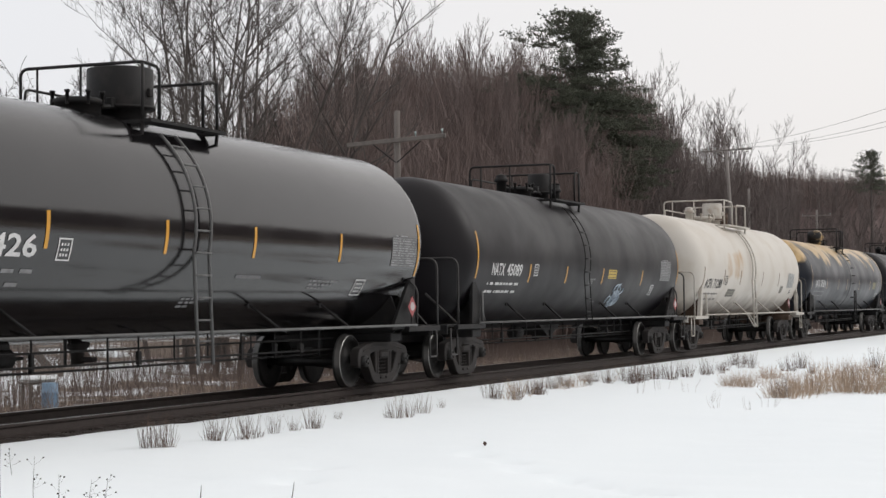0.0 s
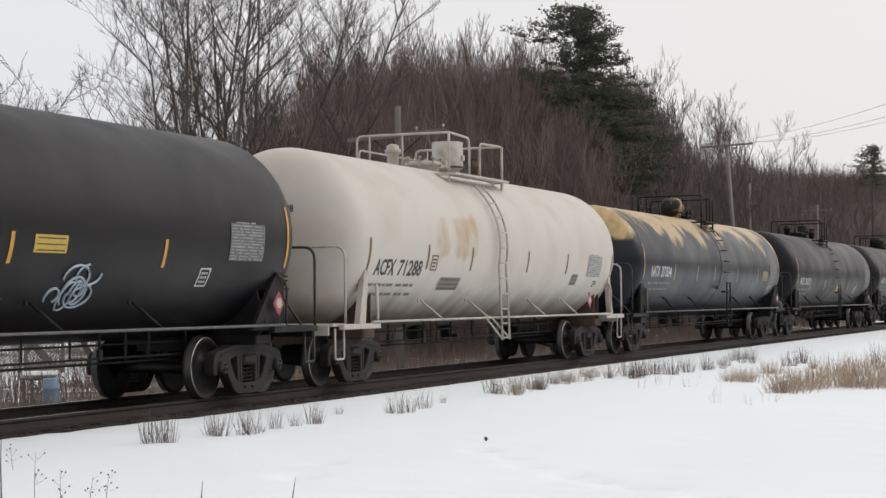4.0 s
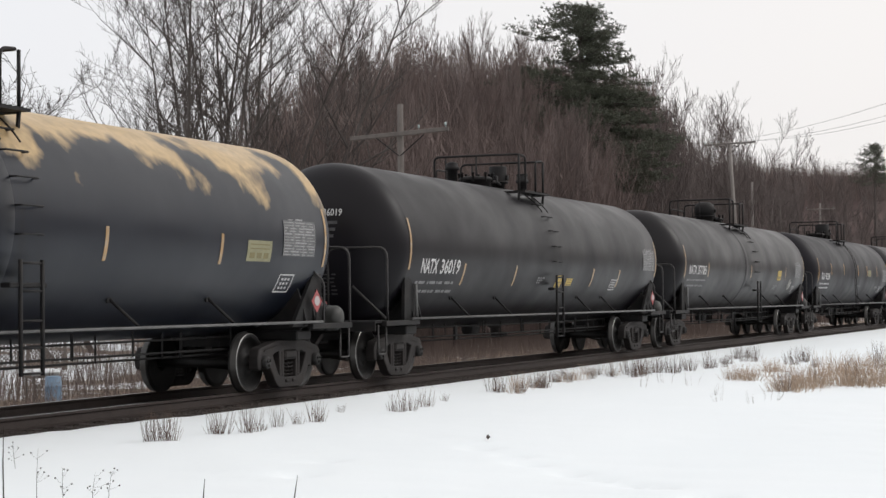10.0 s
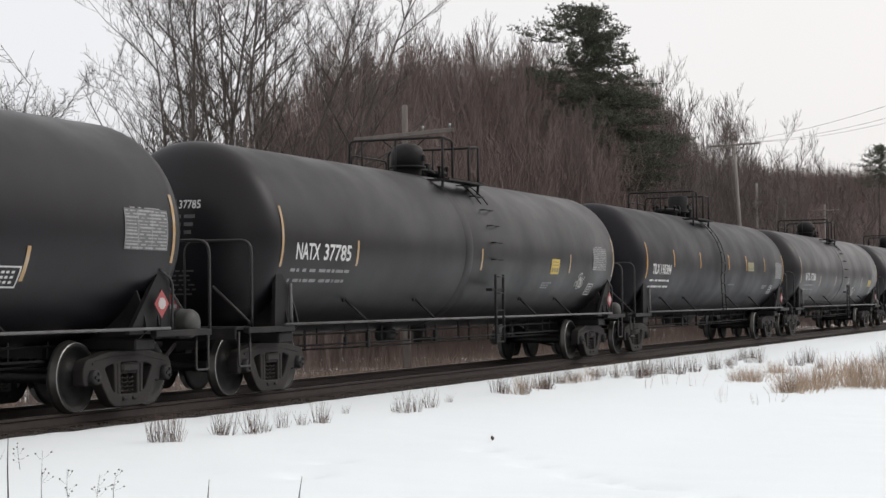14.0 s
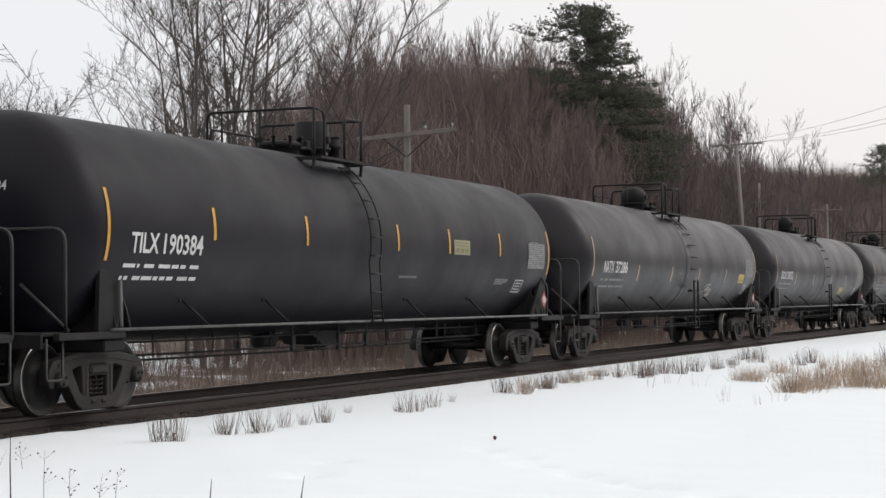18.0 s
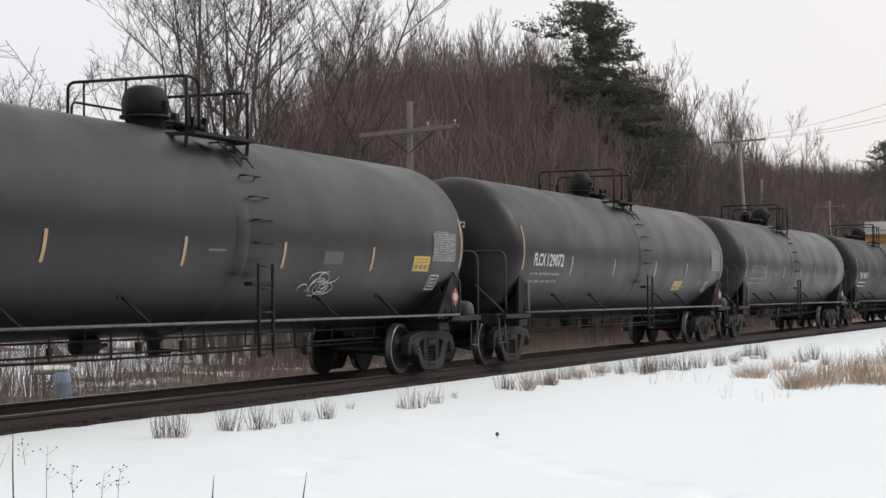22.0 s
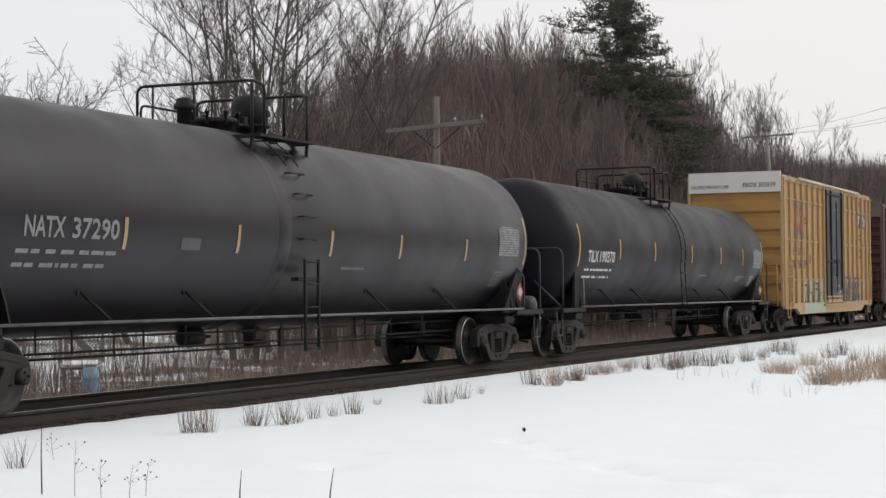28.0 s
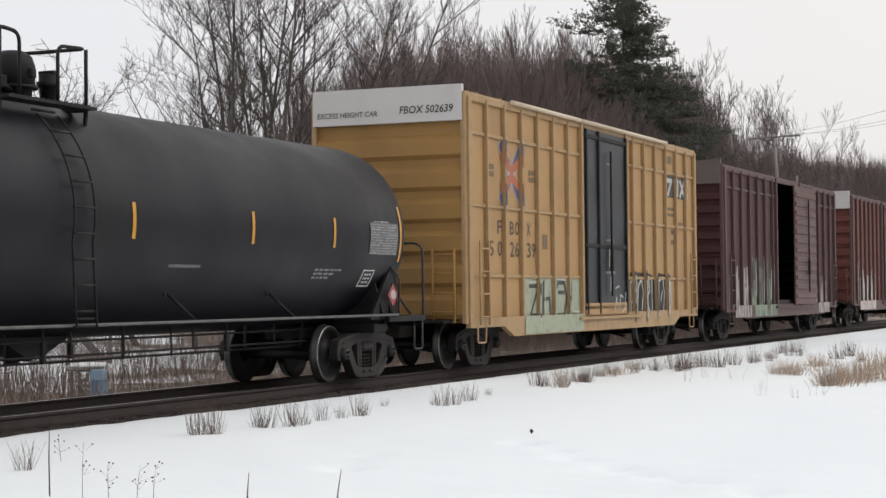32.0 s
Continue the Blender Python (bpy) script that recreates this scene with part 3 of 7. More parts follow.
WHEELSETS = []


def wheelset_shape(bm):
    """Two wheels on an axle, with flange, tread, dished plate and hub."""
    lathe(bm, [(-1.0, 0.0), (-1.0, 0.07), (1.0, 0.07), (1.0, 0.0)], "y", 12)
    for s in (-1, 1):
        prof = [(0.72, 0.14), (0.735, 0.36), (0.715, 0.40), (0.715, 0.475), (0.735, 0.485), (0.75, 0.462), (0.845, WHEEL_R), (0.852, 0.449), (0.853, 0.440), (0.85, 0.395), (0.80, 0.37),
                (0.765, 0.25), (0.80, 0.13), (0.87, 0.125), (0.87, 0.075)]
        cols = [0, 0, 0, 0, 0, 1, 2, 2, 0, 0, 0, 0, 0, 0]
        lathe(bm, [(s * a, r) for a, r in prof], "y", 40, slots=cols)
    for s in (-1, 1):
        lathe(bm, [(s * 0.99, 0.0), (s * 0.99, 0.10), (s * 1.16, 0.10), (s * 1.17, 0.07), (s * 1.17, 0.0)], "y", 16)
        for k in range(3):
            a = 2 * math.pi * k / 3
            box(bm, 0.05 * math.cos(a), s * 1.18, 0.05 * math.sin(a), 0.03, 0.03, 0.03)


def cast_plate(bm, loops, y, thick, round_by=0.012):
    """A cast plate in the x, z plane: the first loop is its outline, the others are windows; its edges are rounded."""
    cu = bpy.data.curves.new("casting", "CURVE")
    cu.dimensions, cu.fill_mode, cu.extrude, cu.bevel_depth, cu.bevel_resolution = "2D", "BOTH", thick / 2 - round_by, round_by, 1
    for loop in loops:
        sp = cu.splines.new("POLY")
        sp.points.add(len(loop) - 1)
        for q, (a, b) in zip(sp.points, loop):
            q.co = (a, b, 0, 1)
        sp.use_cyclic_u = True
    ob = bpy.data.objects.new("casting", cu)
    me = bpy.data.meshes.new_from_object(ob)
    made = [bm.verts.new((v.co.x, y - v.co.z, v.co.y)) for v in me.vertices]
    for f in me.polygons:
        bm.faces.new([made[i] for i in f.vertices])
    bpy.data.objects.remove(ob)
    bpy.data.curves.remove(cu)
    bpy.data.meshes.remove(me)


def rounded(pts, r=0.05, n=3):
    """A closed outline with its corners rounded."""
    out = []
    for i, b in enumerate(pts):
        a, b, c = Vector(pts[i - 1]), Vector(b), Vector(pts[(i + 1) % len(pts)])
        k = min(r, (a - b).length * 0.42, (c - b).length * 0.42)
        p, q = b + (a - b).normalized() * k, b + (c - b).normalized() * k
        out += [tuple(p * (1 - t) ** 2 + b * 2 * t * (1 - t) + q * t * t) for t in [j / n for j in range(n + 1)]]
    return out


def side_frame_shape(bm):
    """A cast side frame: arched top chord, tension member, two rounded windows, the bolster opening, jaws over the bearings."""
    z = WHEEL_R
    half_line = [(-1.07, z - 0.09), (-1.09, z + 0.08), (-1.02, z + 0.21), (-0.78, z + 0.25), (-0.45, z + 0.31)]
    low = [(-0.34, z - 0.40), (-0.47, z - 0.33), (-0.68, z - 0.06), (-0.76, z - 0.11), (-0.80, z + 0.10), (-0.97, z + 0.10), (-0.99, z - 0.10)]
    outline = half_line + [(-a, b) for a, b in half_line[::-1]] + [(-a, b) for a, b in low[::-1]] + low
    window = [(-0.62, z + 0.12), (-0.35, z + 0.19), (-0.33, z - 0.25), (-0.42, z - 0.20)]
    middle = [(-0.22, z + 0.19), (0.22, z + 0.19), (0.22, z - 0.27), (-0.22, z - 0.27)]
    cast_plate(bm, [rounded(outline, 0.06), rounded(window, 0.07), rounded([(-a, b) for a, b in window[::-1]], 0.07), rounded(middle, 0.04)], 0.0, 0.17, 0.018)
    # flanged lips round the windows and a rib on the chord
    prism(bm, [(-0.9, z + 0.16), (-0.9, z + 0.19), (-0.45, z + 0.255), (0.45, z + 0.255), (0.9, z + 0.19), (0.9, z + 0.16), (0.45, z + 0.225), (-0.45, z + 0.225)], -0.10, 0.10)
    for s in (-1, 1):
        box(bm, s * 0.28, 0, z - 0.04, 0.05, 0.20, 0.40, bevel=0.015)
        box(bm, s * 0.12, -0.03, z - 0.31, 0.10, 0.16, 0.05, bevel=0.012)
    box(bm, 0, 0.0, z + 0.10, 0.40, 0.24, 0.13, bevel=0.03)


def spring_shape(bm):
    for x in (-0.13, 0.0, 0.13):
        pts = [(x + 0.05 * math.cos(k * 0.9), 0.05 * math.sin(k * 0.9), -0.125 + 0.25 * k / 30) for k in range(31)]
        tube(bm, pts, 0.013, 4)


def bolster_shape(bm):
    z = WHEEL_R
    prism(bm, [(-0.22, z + 0.02), (-0.22, z + 0.16), (0.22, z + 0.16), (0.22, z + 0.02)], -1.08, 1.08)
    lathe(bm, [(z + 0.16, 0.30), (z + 0.24, 0.28), (z + 0.24, 0.0)], "z", 20)
    for s in (-1, 1):
        box(bm, 0, s * 0.63, z + 0.19, 0.25, 0.12, 0.07, bevel=0.01)
    tube(bm, [(-0.62, -0.7, z - 0.05), (-0.62, 0.7, z - 0.05)], 0.045, 6)
    tube(bm, [(0.62, -0.7, z - 0.05), (0.62, 0.7, z - 0.05)], 0.045, 6)
    tube(bm, [(-0.62, 0.1, z - 0.05), (0.62, 0.1, z - 0.18)], 0.03, 6)


def truck(car, x):
    """A two-axle freight truck under a car: bolster, side frames, springs, wheelsets."""
    t = placed("truck", shared("bolster", bolster_shape, M_CAST), car, pose(x, 0, 0))
    for s in (-1, 1):
        placed("side_frame", shared("side_frame", side_frame_shape, M_CAST), t, pose(0, s * 1.01, 0))
        placed("spring_nest", shared("spring_nest", spring_shape, M_CAST), t, pose(0, s * 1.01, WHEEL_R - 0.13))
    for s in (-1, 1):
        w = placed("wheelset", shared("wheelset", wheelset_shape, M_WHEEL, M_TREAD, M_RIM), t, pose(s * 0.889, 0, WHEEL_R), "steel wheelset with bright worn treads")
        WHEELSETS.append((w, s * 0.889))
    return t


# ---- tank cars ----
CARS = []


def tank_car(mid, half, r, zc, paint, bars, label, mark, stripes, posts, top, struts, ladder=0.45, tape=None, letters=None, long_ladder=False,
             decals=(), white=False, head_mark="", end_wide=False, belt=False, spray=None, top_bar=None, zs=(2.14, 2.60), flush=False, head_placard=None, head_up=0.0, spilled=False, low=0.0):
    """A tank car. posts: where the four rail posts of the top platform stand; top: the bonnet's shape, radius and height,
    then the places of bonnet, manway, safety valve and vent; struts: where the struts meet the side rail."""
    z_lo, z_hi = zs
    tape, letters = tape or M_STRIPE, letters or M_LETTER
    top_bar = top_bar or M_BLACK
    body_mat = M_WHITEBAR if white else M_BLACK
    car = new("tank_car")
    tagged(car, label, "tank car", "freight cars of the train")
    hd = r * 0.5

    def dish(q):
        """Depth of the dished head at a share q of the radius: flat in the middle, tight at the rim."""
        return hd * max(0.0, 1 - q ** 2.2) ** 0.46

    def shell(bm):
        prof = []
        for k in range(13):
            q = math.sin(math.pi / 2 * k / 12)
            prof.append((-half - dish(q), r * q))
        for s in (-0.5, 0.0, 0.5):
            prof.append((s * half, r))
        for k in range(13):
            q = math.sin(math.pi / 2 * (12 - k) / 12)
            prof.append((half + dish(q), r * q))
        lathe(bm, prof, "x", 72, (0, 0, zc))

    bm = bmesh.new()
    shell(bm)
    part("tank", bm, paint, car, smooth=True)

    def on(off):
        """Places on the near flank: x along the car, z height."""
        def at(x, z):
            q = (r + off) ** 2 - (z - zc) ** 2
            return Vector((x, -math.sqrt(max(q, 0.0)), z))
        return at

    def head(off):
        """Places on the head at the leading end: y across, z height."""
        def at(y, z):
            return Vector((-half - dish(math.hypot(y, z - zc) / r) - off, y, z))
        return at

    # reinforcing belt beside the ladder
    if belt:
        bm = bmesh.new()
        lathe(bm, [(belt - 0.20, r + 0.001), (belt - 0.19, r + 0.005), (belt + 0.19, r + 0.005), (belt + 0.20, r + 0.001)], "x", 72, (0, 0, zc))
        part("reinforcing_belt", bm, paint, car, smooth=True)

    # bands of reflective tape
    for x in stripes:
        bm = bmesh.new()
        sheet(bm, on(0.006), x - 0.038, x + 0.038, z_lo, z_hi, 1, 8)
        part("reflective_stripe", bm, tape, car)
    for s in (-1, 1):
        bm = bmesh.new()
        sheet(bm, on(0.006), s * (half - 0.02) - 0.034, s * (half - 0.02) + 0.034, 1.75 if white else 1.95, 2.5 if white else 2.88, 1, 14)
        part("reflective_stripe", bm, tape, car)

    # lettering
    if mark:
        text, x, z, w, h = mark
        at = on(0.007)
        whole, start = len(text) + 0.0, 0
        for word, kind in zip(text.split(" "), ("reporting_mark", "car_number") if " " in text else ("car_number",)):
            bm = bmesh.new()
            u0 = x + w * start / whole
            lettered(bm, word, lambda u, v: at(u0 + u, z + v), w * len(word) / whole, h, bold=0.02)
            part(kind, bm, letters, car)
            start += len(word) + 0.75
        for k in range(2):
            bm = bmesh.new()
            u = 0.0
            rnd = random.Random(text + str(k))
            while u < w * 0.95:
                q = rnd.uniform(0.05, 0.30)
                sheet(bm, on(0.006), x + u - 0.1, x + u + q - 0.1, z - 0.20 - 0.16 * k, z - 0.20 - 0.16 * k + 0.05, 1, 1)
                u += q + rnd.choice((0.04, 0.05, 0.12))
            tagged(part("load_data_line", bm, letters if flush else (M_LETTER_DIM if not white else M_LETTER_GREY), car), kind="stuff")
    if head_mark:
        bm = bmesh.new()
        at = head(0.006)
        lettered(bm, head_mark, lambda u, v: at(0.29 - u, zc + 0.44 + head_up + v), 0.80, 0.125, bold=0.012)
        part("head_mark", bm, letters, car)
        bm = bmesh.new()
        for k in range(3):
            for u, q in ((0.0, 0.19), (0.23, 0.26), (0.54, 0.18 - 0.03 * k)):
                sheet(bm, lambda a, b: at(0.29 - a, b), u, u + q, zc + 0.29 + head_up - 0.12 * k, zc + 0.345 + head_up - 0.12 * k, 1, 1)
        rows = random.Random(int(mid) + 1)
        for k in range(6):
            u = 0.16
            while u < 0.80:
                q = min(rows.uniform(0.06, 0.2), 0.84 - u)
                sheet(bm, lambda a, b: at(0.45 - a, b), u, u + q, zc - 0.52 - 0.07 * k, zc - 0.495 - 0.07 * k, 1, 1)
                u += q + 0.04
        tagged(part("head_data_line", bm, M_HEADLINE if not white else M_LETTER_BLACK, car), kind="stuff")
    for kind, x, z, w, h in decals:
        bm = bmesh.new()
        col = {"table": M_DECAL_LIGHT if white else M_TABLE, "yellow": M_DECAL_YELLOW, "plain_yellow": M_DECAL_YELLOW, "pale": M_DECAL_PALE, "bar": M_LETTER_FAINT, "grey": M_DECAL_OLIVE if white else M_DECAL, "frame": letters, "line": M_LETTER_DIM if not white else letters, "dim": M_DECAL}[kind]
        if kind == "table":
            sheet(bm, on(0.006), x, x + w, z, z + h, 2, 8)
            part("data_decal", bm, col, car, "grey data decal with rows of lettering")
            bm = bmesh.new()
            rows = random.Random(int(mid))
            for k in range(13):
                u = x + (0.03 if k < 12 else 0.15)
                while u < x + w * (0.94 if k < 12 else 0.6):
                    q = min(rows.uniform(0.06, 0.42), x + w * 0.97 - u)
                    zz = z + h * (k + 0.3) / 12.2
                    sheet(bm, on(0.009), u, u + q, zz, zz + h * rows.choice((0.022, 0.03, 0.042)), 1, 1)
                    u += q + rows.uniform(0.03, 0.09)
            for u in (x + 0.01, x + w * 0.30, x + w * 0.62, x + w - 0.02):
                sheet(bm, on(0.008), u, u + 0.012, z, z + h * 0.95, 1, 8)
            tagged(part("decal_lettering", bm, M_LETTER_GREY if white else M_TABLE_PRINT, car), kind="stuff")
        elif kind == "frame":
            sheet(bm, on(0.006), x, x + w, z, z + 0.02, 1, 1)
            sheet(bm, on(0.006), x, x + w, z + h - 0.02, z + h, 1, 1)
            sheet(bm, on(0.006), x, x + 0.028, z, z + h, 1, 4)
            sheet(bm, on(0.006), x + w - 0.028, x + w, z, z + h, 1, 4)
            for k in range(3):
                for q in (0.22, 0.42, 0.64):
                    sheet(bm, on(0.006), x + w * q, x + w * (q + 0.13), z + h * (0.2 + 0.23 * k), z + h * (0.32 + 0.23 * k), 1, 1)
            tagged(part("stencil_box", bm, col, car), kind="stuff")
        elif kind == "line":
            rows = random.Random(int(100 * x))
            for k in range(3):
                u = x
                while u < x + w * (1 - 0.22 * k) - 0.05:
                    q = rows.uniform(0.06, 0.16)
                    sheet(bm, on(0.006), u, u + q, z + h * (2 - k) / 3, z + h * (2 - k) / 3 + 0.032, 1, 1)
                    u += q + 0.035
            tagged(part("stencil_line", bm, col, car), kind="stuff")
        else:
            sheet(bm, on(0.006), x, x + w, z, z + h, 1, 4)
            part("decal", bm, col, car)
            if kind in ("pale", "plain_yellow"):
                bm = bmesh.new()
                for k in range(2):
                    sheet(bm, on(0.009), x + 0.07, x + w - 0.07, z + h * (0.58 + 0.2 * k), z + h * (0.64 + 0.2 * k), 1, 1)
                for k in range(3):
                    sheet(bm, on(0.009), x + w * (0.10 + 0.29 * k), x + w * (0.31 + 0.29 * k), z + h * 0.14, z + h * 0.42, 1, 2)
                tagged(part("decal_lettering", bm, M_PRINT, car), kind="stuff")
            if kind in ("yellow", "grey"):
                bm = bmesh.new()
                for k in range(3):
                    sheet(bm, on(0.009), x + 0.05, x + w - 0.05, z + h * (k + 0.32) / 3, z + h * (k + 0.52) / 3, 1, 1)
                part("decal_lettering", bm, M_LETTER_BLACK, car)
    if spray:
        x, z, w, h = spray
        rnd = random.Random(5)
        bm = bmesh.new()
        for k in range(9):
            cx, cz, a0 = x + w * rnd.uniform(0.2, 0.8), z + h * rnd.uniform(0.25, 0.75), rnd.uniform(0, 6.28)
            rx, rz = w * rnd.uniform(0.08, 0.24), h * rnd.uniform(0.12, 0.3)
            pts = [on(0.012)(cx + rx * math.cos(a0 + 0.42 * i), cz + rz * math.sin(a0 + 0.42 * i)) for i in range(12)]
            tube(bm, pts, 0.018 if mid < 100 else 0.007, 4)
        tagged(part("spray_tag", bm, M_SPRAY_BLUE if mid < 100 else M_SPRAY_WHITE, car, "pale blue sprayed tag" if mid < 100 else "thin white sprayed tag"), kind="stuff")

    # side rails with slanting struts
    zr, yr = 1.07, r - 0.02
    for s in (-1, 1):
        bm = bmesh.new()
        tube(bm, [(-half + 0.1, s * yr, zr), (half - 0.1, s * yr, zr)], 0.022, 8)
        part("side_rail", bm, bars, car)
        for x in struts:
            bm = bmesh.new()
            z2 = 1.46
            y2 = math.sqrt(r * r - (z2 - zc) ** 2) - 0.01
            tube(bm, [(x, s * yr, zr), (x - 0.27, s * y2, z2)], 0.022, 6)
            box(bm, x - 0.27, s * (y2 + 0.004), z2, 0.12, 0.03, 0.12, bevel=0.008)
            part("rail_strut", bm, M_WHITEBAR if white else M_BLACK, car)

    # ends: saddle web, stub sill, platform, end rails, coupler, corner post
    for e in (-1, 1):
        bm = bmesh.new()
        prism(bm, [(e * (half - 1.35), 0.70), (e * (half + 1.15), 0.70), (e * (half + 1.15), 0.98), (e * (half - 1.35), 0.98)][::e], -0.33, 0.33)
        for s in (-1, 1):
            for xx in (half - 0.62, half - 0.28):
                q = [Vector((e * xx, s * y, z)) for y, z in ((0.33, 0.75), (1.30, 0.90)) + (() if white else ((1.48, 1.05), (1.42, 1.30))) + ((1.30, zc - math.sqrt(r * r - 1.30 ** 2) + 0.06), (1.0, zc - math.sqrt(r * r - 1.0) + 0.03), (0.33, zc - r + 0.05))]
                a = [bm.verts.new(v) for v in q]
                b = [bm.verts.new(v + Vector((0.03, 0, 0))) for v in q]
                bm.faces.new(a)
                bm.faces.new(b[::-1])
                for i in range(len(q)):
                    bm.faces.new((a[i], b[i], b[(i + 1) % len(q)], a[(i + 1) % len(q)]))
        box(bm, e * (half - 0.45), 0, 0.86, 0.5, 2.7, 0.16, bevel=0.02)
        part("saddle", bm, M_RUSTY if white else M_BLACK, car, smooth=False)
        bm = bmesh.new()
        box(bm, e * (half + 0.92), 0, 1.03, 0.54, 2.9 if end_wide else 2.75, 0.05, bevel=0.01)
        box(bm, e * (half + 1.20), 0, 0.95, 0.05, 2.75, 0.18, bevel=0.01)
        for s in (-1, 1):
            box(bm, e * (half + 0.3), s * (yr - 0.05), 1.0, 1.5, 0.10, 0.09, bevel=0.01)
        part("end_platform", bm, body_mat if not white else M_WHITEBAR, car)
        for s in (-1, 1):
            bm = bmesh.new()
            ys = s * (yr - 0.12)
            xh, zh = (half + 1.20, 2.30) if e > 0 else (half + 0.74, 2.34)
            tube(bm, bent([(e * xh, ys, 1.0), (e * xh, ys, zh), (e * xh, s * 0.25, zh), (e * xh, s * 0.25, 1.0)], 0.2), 0.022, 6)
            part("end_handrail", bm, M_DARKBAR if not white else M_WHITEBAR, car)
            bm = bmesh.new()
            if e < 0:
                tube(bm, [(e * (half - 0.38), ys + s * 0.09, 1.02), (e * (half - 0.38), ys + s * 0.07, 1.70)], 0.03, 6)
            else:
                tube(bm, bent([(half + 0.05, ys + s * 0.06, 1.05), (half + 0.05, ys + s * 0.08, 1.72), (half - 0.25, ys + s * 0.05, 1.86)], 0.25), 0.02, 6)
            part("corner_post", bm, M_WHITEBAR if white else (M_GREYBAR if e < 0 else M_DARKBAR), car)
            bm = bmesh.new()
            x0 = e * (half + 0.98)
            tube(bm, bent([(x0 - 0.17, ys, 0.98), (x0 - 0.17, ys, 0.47), (x0 + 0.17, ys, 0.47), (x0 + 0.17, ys, 0.98)], 0.05), 0.018, 6)
            part("sill_step", bm, M_DARKBAR if not white else M_WHITEBAR, car)
            if not white:
                bm = bmesh.new()
                # black plate, shaped to fill in the dark shade below the tank's end too
                plate = [(half - 1.0, 1.0), (half + 0.06, 1.0), (half + 0.04, 1.93), (half - 0.20, 1.88)] if e > 0 else [(half - 0.50, 1.0), (half + 0.06, 1.0), (half + 0.02, 1.90), (half - 0.14, 1.88), (half - 0.50, 1.52)]
                prism(bm, [(e * a, b) for a, b in plate][::e], ys - 0.03, ys + 0.03)
                part("corner_gusset_or_shade", bm, M_BLACK, car)
                bm = bmesh.new()
                tube(bm, [(e * (xh - 0.02), s * 0.72, 1.66), (e * (xh - 0.25), ys - s * 0.12, 1.06)], 0.022, 6)
                part("end_brace", bm, M_DARKBAR, car)
            if white:
                bm = bmesh.new()
                prism(bm, [(e * (half + 0.04), 1.0), (e * (half + 0.30), 1.0), (e * (half + 0.05), 1.98), (e * (half - 0.10), 1.98)][::e], ys - 0.05, ys + 0.05)
                part("corner_gusset_or_shade", bm, M_WHITEBAR, car)
        bm = bmesh.new()
        box(bm, e * (half + 1.35), 0, 0.86, 0.45, 0.24, 0.26, bevel=0.05)
        box(bm, e * (half + 1.62), 0.06, 0.86, 0.20, 0.34, 0.32, bevel=0.08)
        tube(bm, bent([(e * (half + 1.2), -0.35, 0.8), (e * (half + 1.5), -0.3, 0.55), (e * (half + 1.68), -0.1, 0.5)], 0.15), 0.03, 6)
        part("coupler", bm, M_CAST, car)
        # diamond placards on both flanks of the end and on the end rail
        for s, yy in ((-1, -yr + 0.02),) if e > 0 else ():
            bm = bmesh.new()
            q = 0.19
            c = Vector((half - 1.9 if white else half - 0.33, yy - 0.03, 1.40))
            a = [bm.verts.new(c + Vector(v)) for v in ((-q, 0, 0), (0, 0, -q), (q, 0, 0), (0, 0, q))]
            bm.faces.new(a)
            b = [bm.verts.new(c + Vector((v[0], -0.006, v[1]))) for v in ((-q * 0.50, -q * 0.14), (-q * 0.18, -q * 0.38), (q * 0.18, -q * 0.38), (q * 0.50, -q * 0.14), (q * 0.50, q * 0.14), (q * 0.25, q * 0.42), (-q * 0.25, q * 0.42), (-q * 0.50, q * 0.14))]
            bm.faces.new(b).material_index = 1
            tube(bm, [c + Vector((0, 0.02, q)), c + Vector((0, 0.02, -0.36))], 0.012, 5, 2)
            part("placard", bm, (M_PLACARD, M_PLACARD_WHITE, M_BLACK), car, "red and white diamond placard")
    bm = bmesh.new()
    c = Vector((-half - 1.1, -0.22, 1.36))
    q = 0.19
    a = [bm.verts.new(c + Vector(v)) for v in ((0, -q, 0), (0, 0, -q), (0, q, 0), (0, 0, q))]
    bm.faces.new(a)
    b = [bm.verts.new(c + Vector((-0.006, v[0] * 0.55, v[1] * 0.55))) for v in ((-q, -q * 0.3), (q, -q * 0.3), (q, q * 0.3), (-q, q * 0.3))]
    bm.faces.new(b).material_index = 1
    tube(bm, [c + Vector((0.02, 0, q)), c + Vector((0.02, 0, -0.52))], 0.012, 5, 2)
    part("placard", bm, (M_PLACARD, M_PLACARD_WHITE, M_BLACK), car, "red and white diamond placard")

    # brake gear at the trailing end: reservoir
    if not long_ladder:
        bm = bmesh.new()
        lathe(bm, [(-0.47, 0.0), (-0.455, 0.10), (-0.42, 0.17), (-0.36, 0.205), (0.36, 0.205), (0.42, 0.17), (0.455, 0.10), (0.47, 0.0)], "y", 24, (half + 0.70, -1.02, 1.12))
        drum = part("air_reservoir", bm, M_RESERVOIR, car, "grey-green steel air reservoir")
        for y in (-1.22, -0.84):
            bm = bmesh.new()
            lathe(bm, [(-0.025, 0.205), (-0.025, 0.217), (0.025, 0.217), (0.025, 0.205)], "y", 24, (half + 0.70, y, 1.12))
            part("strap", bm, M_BLACK, drum)
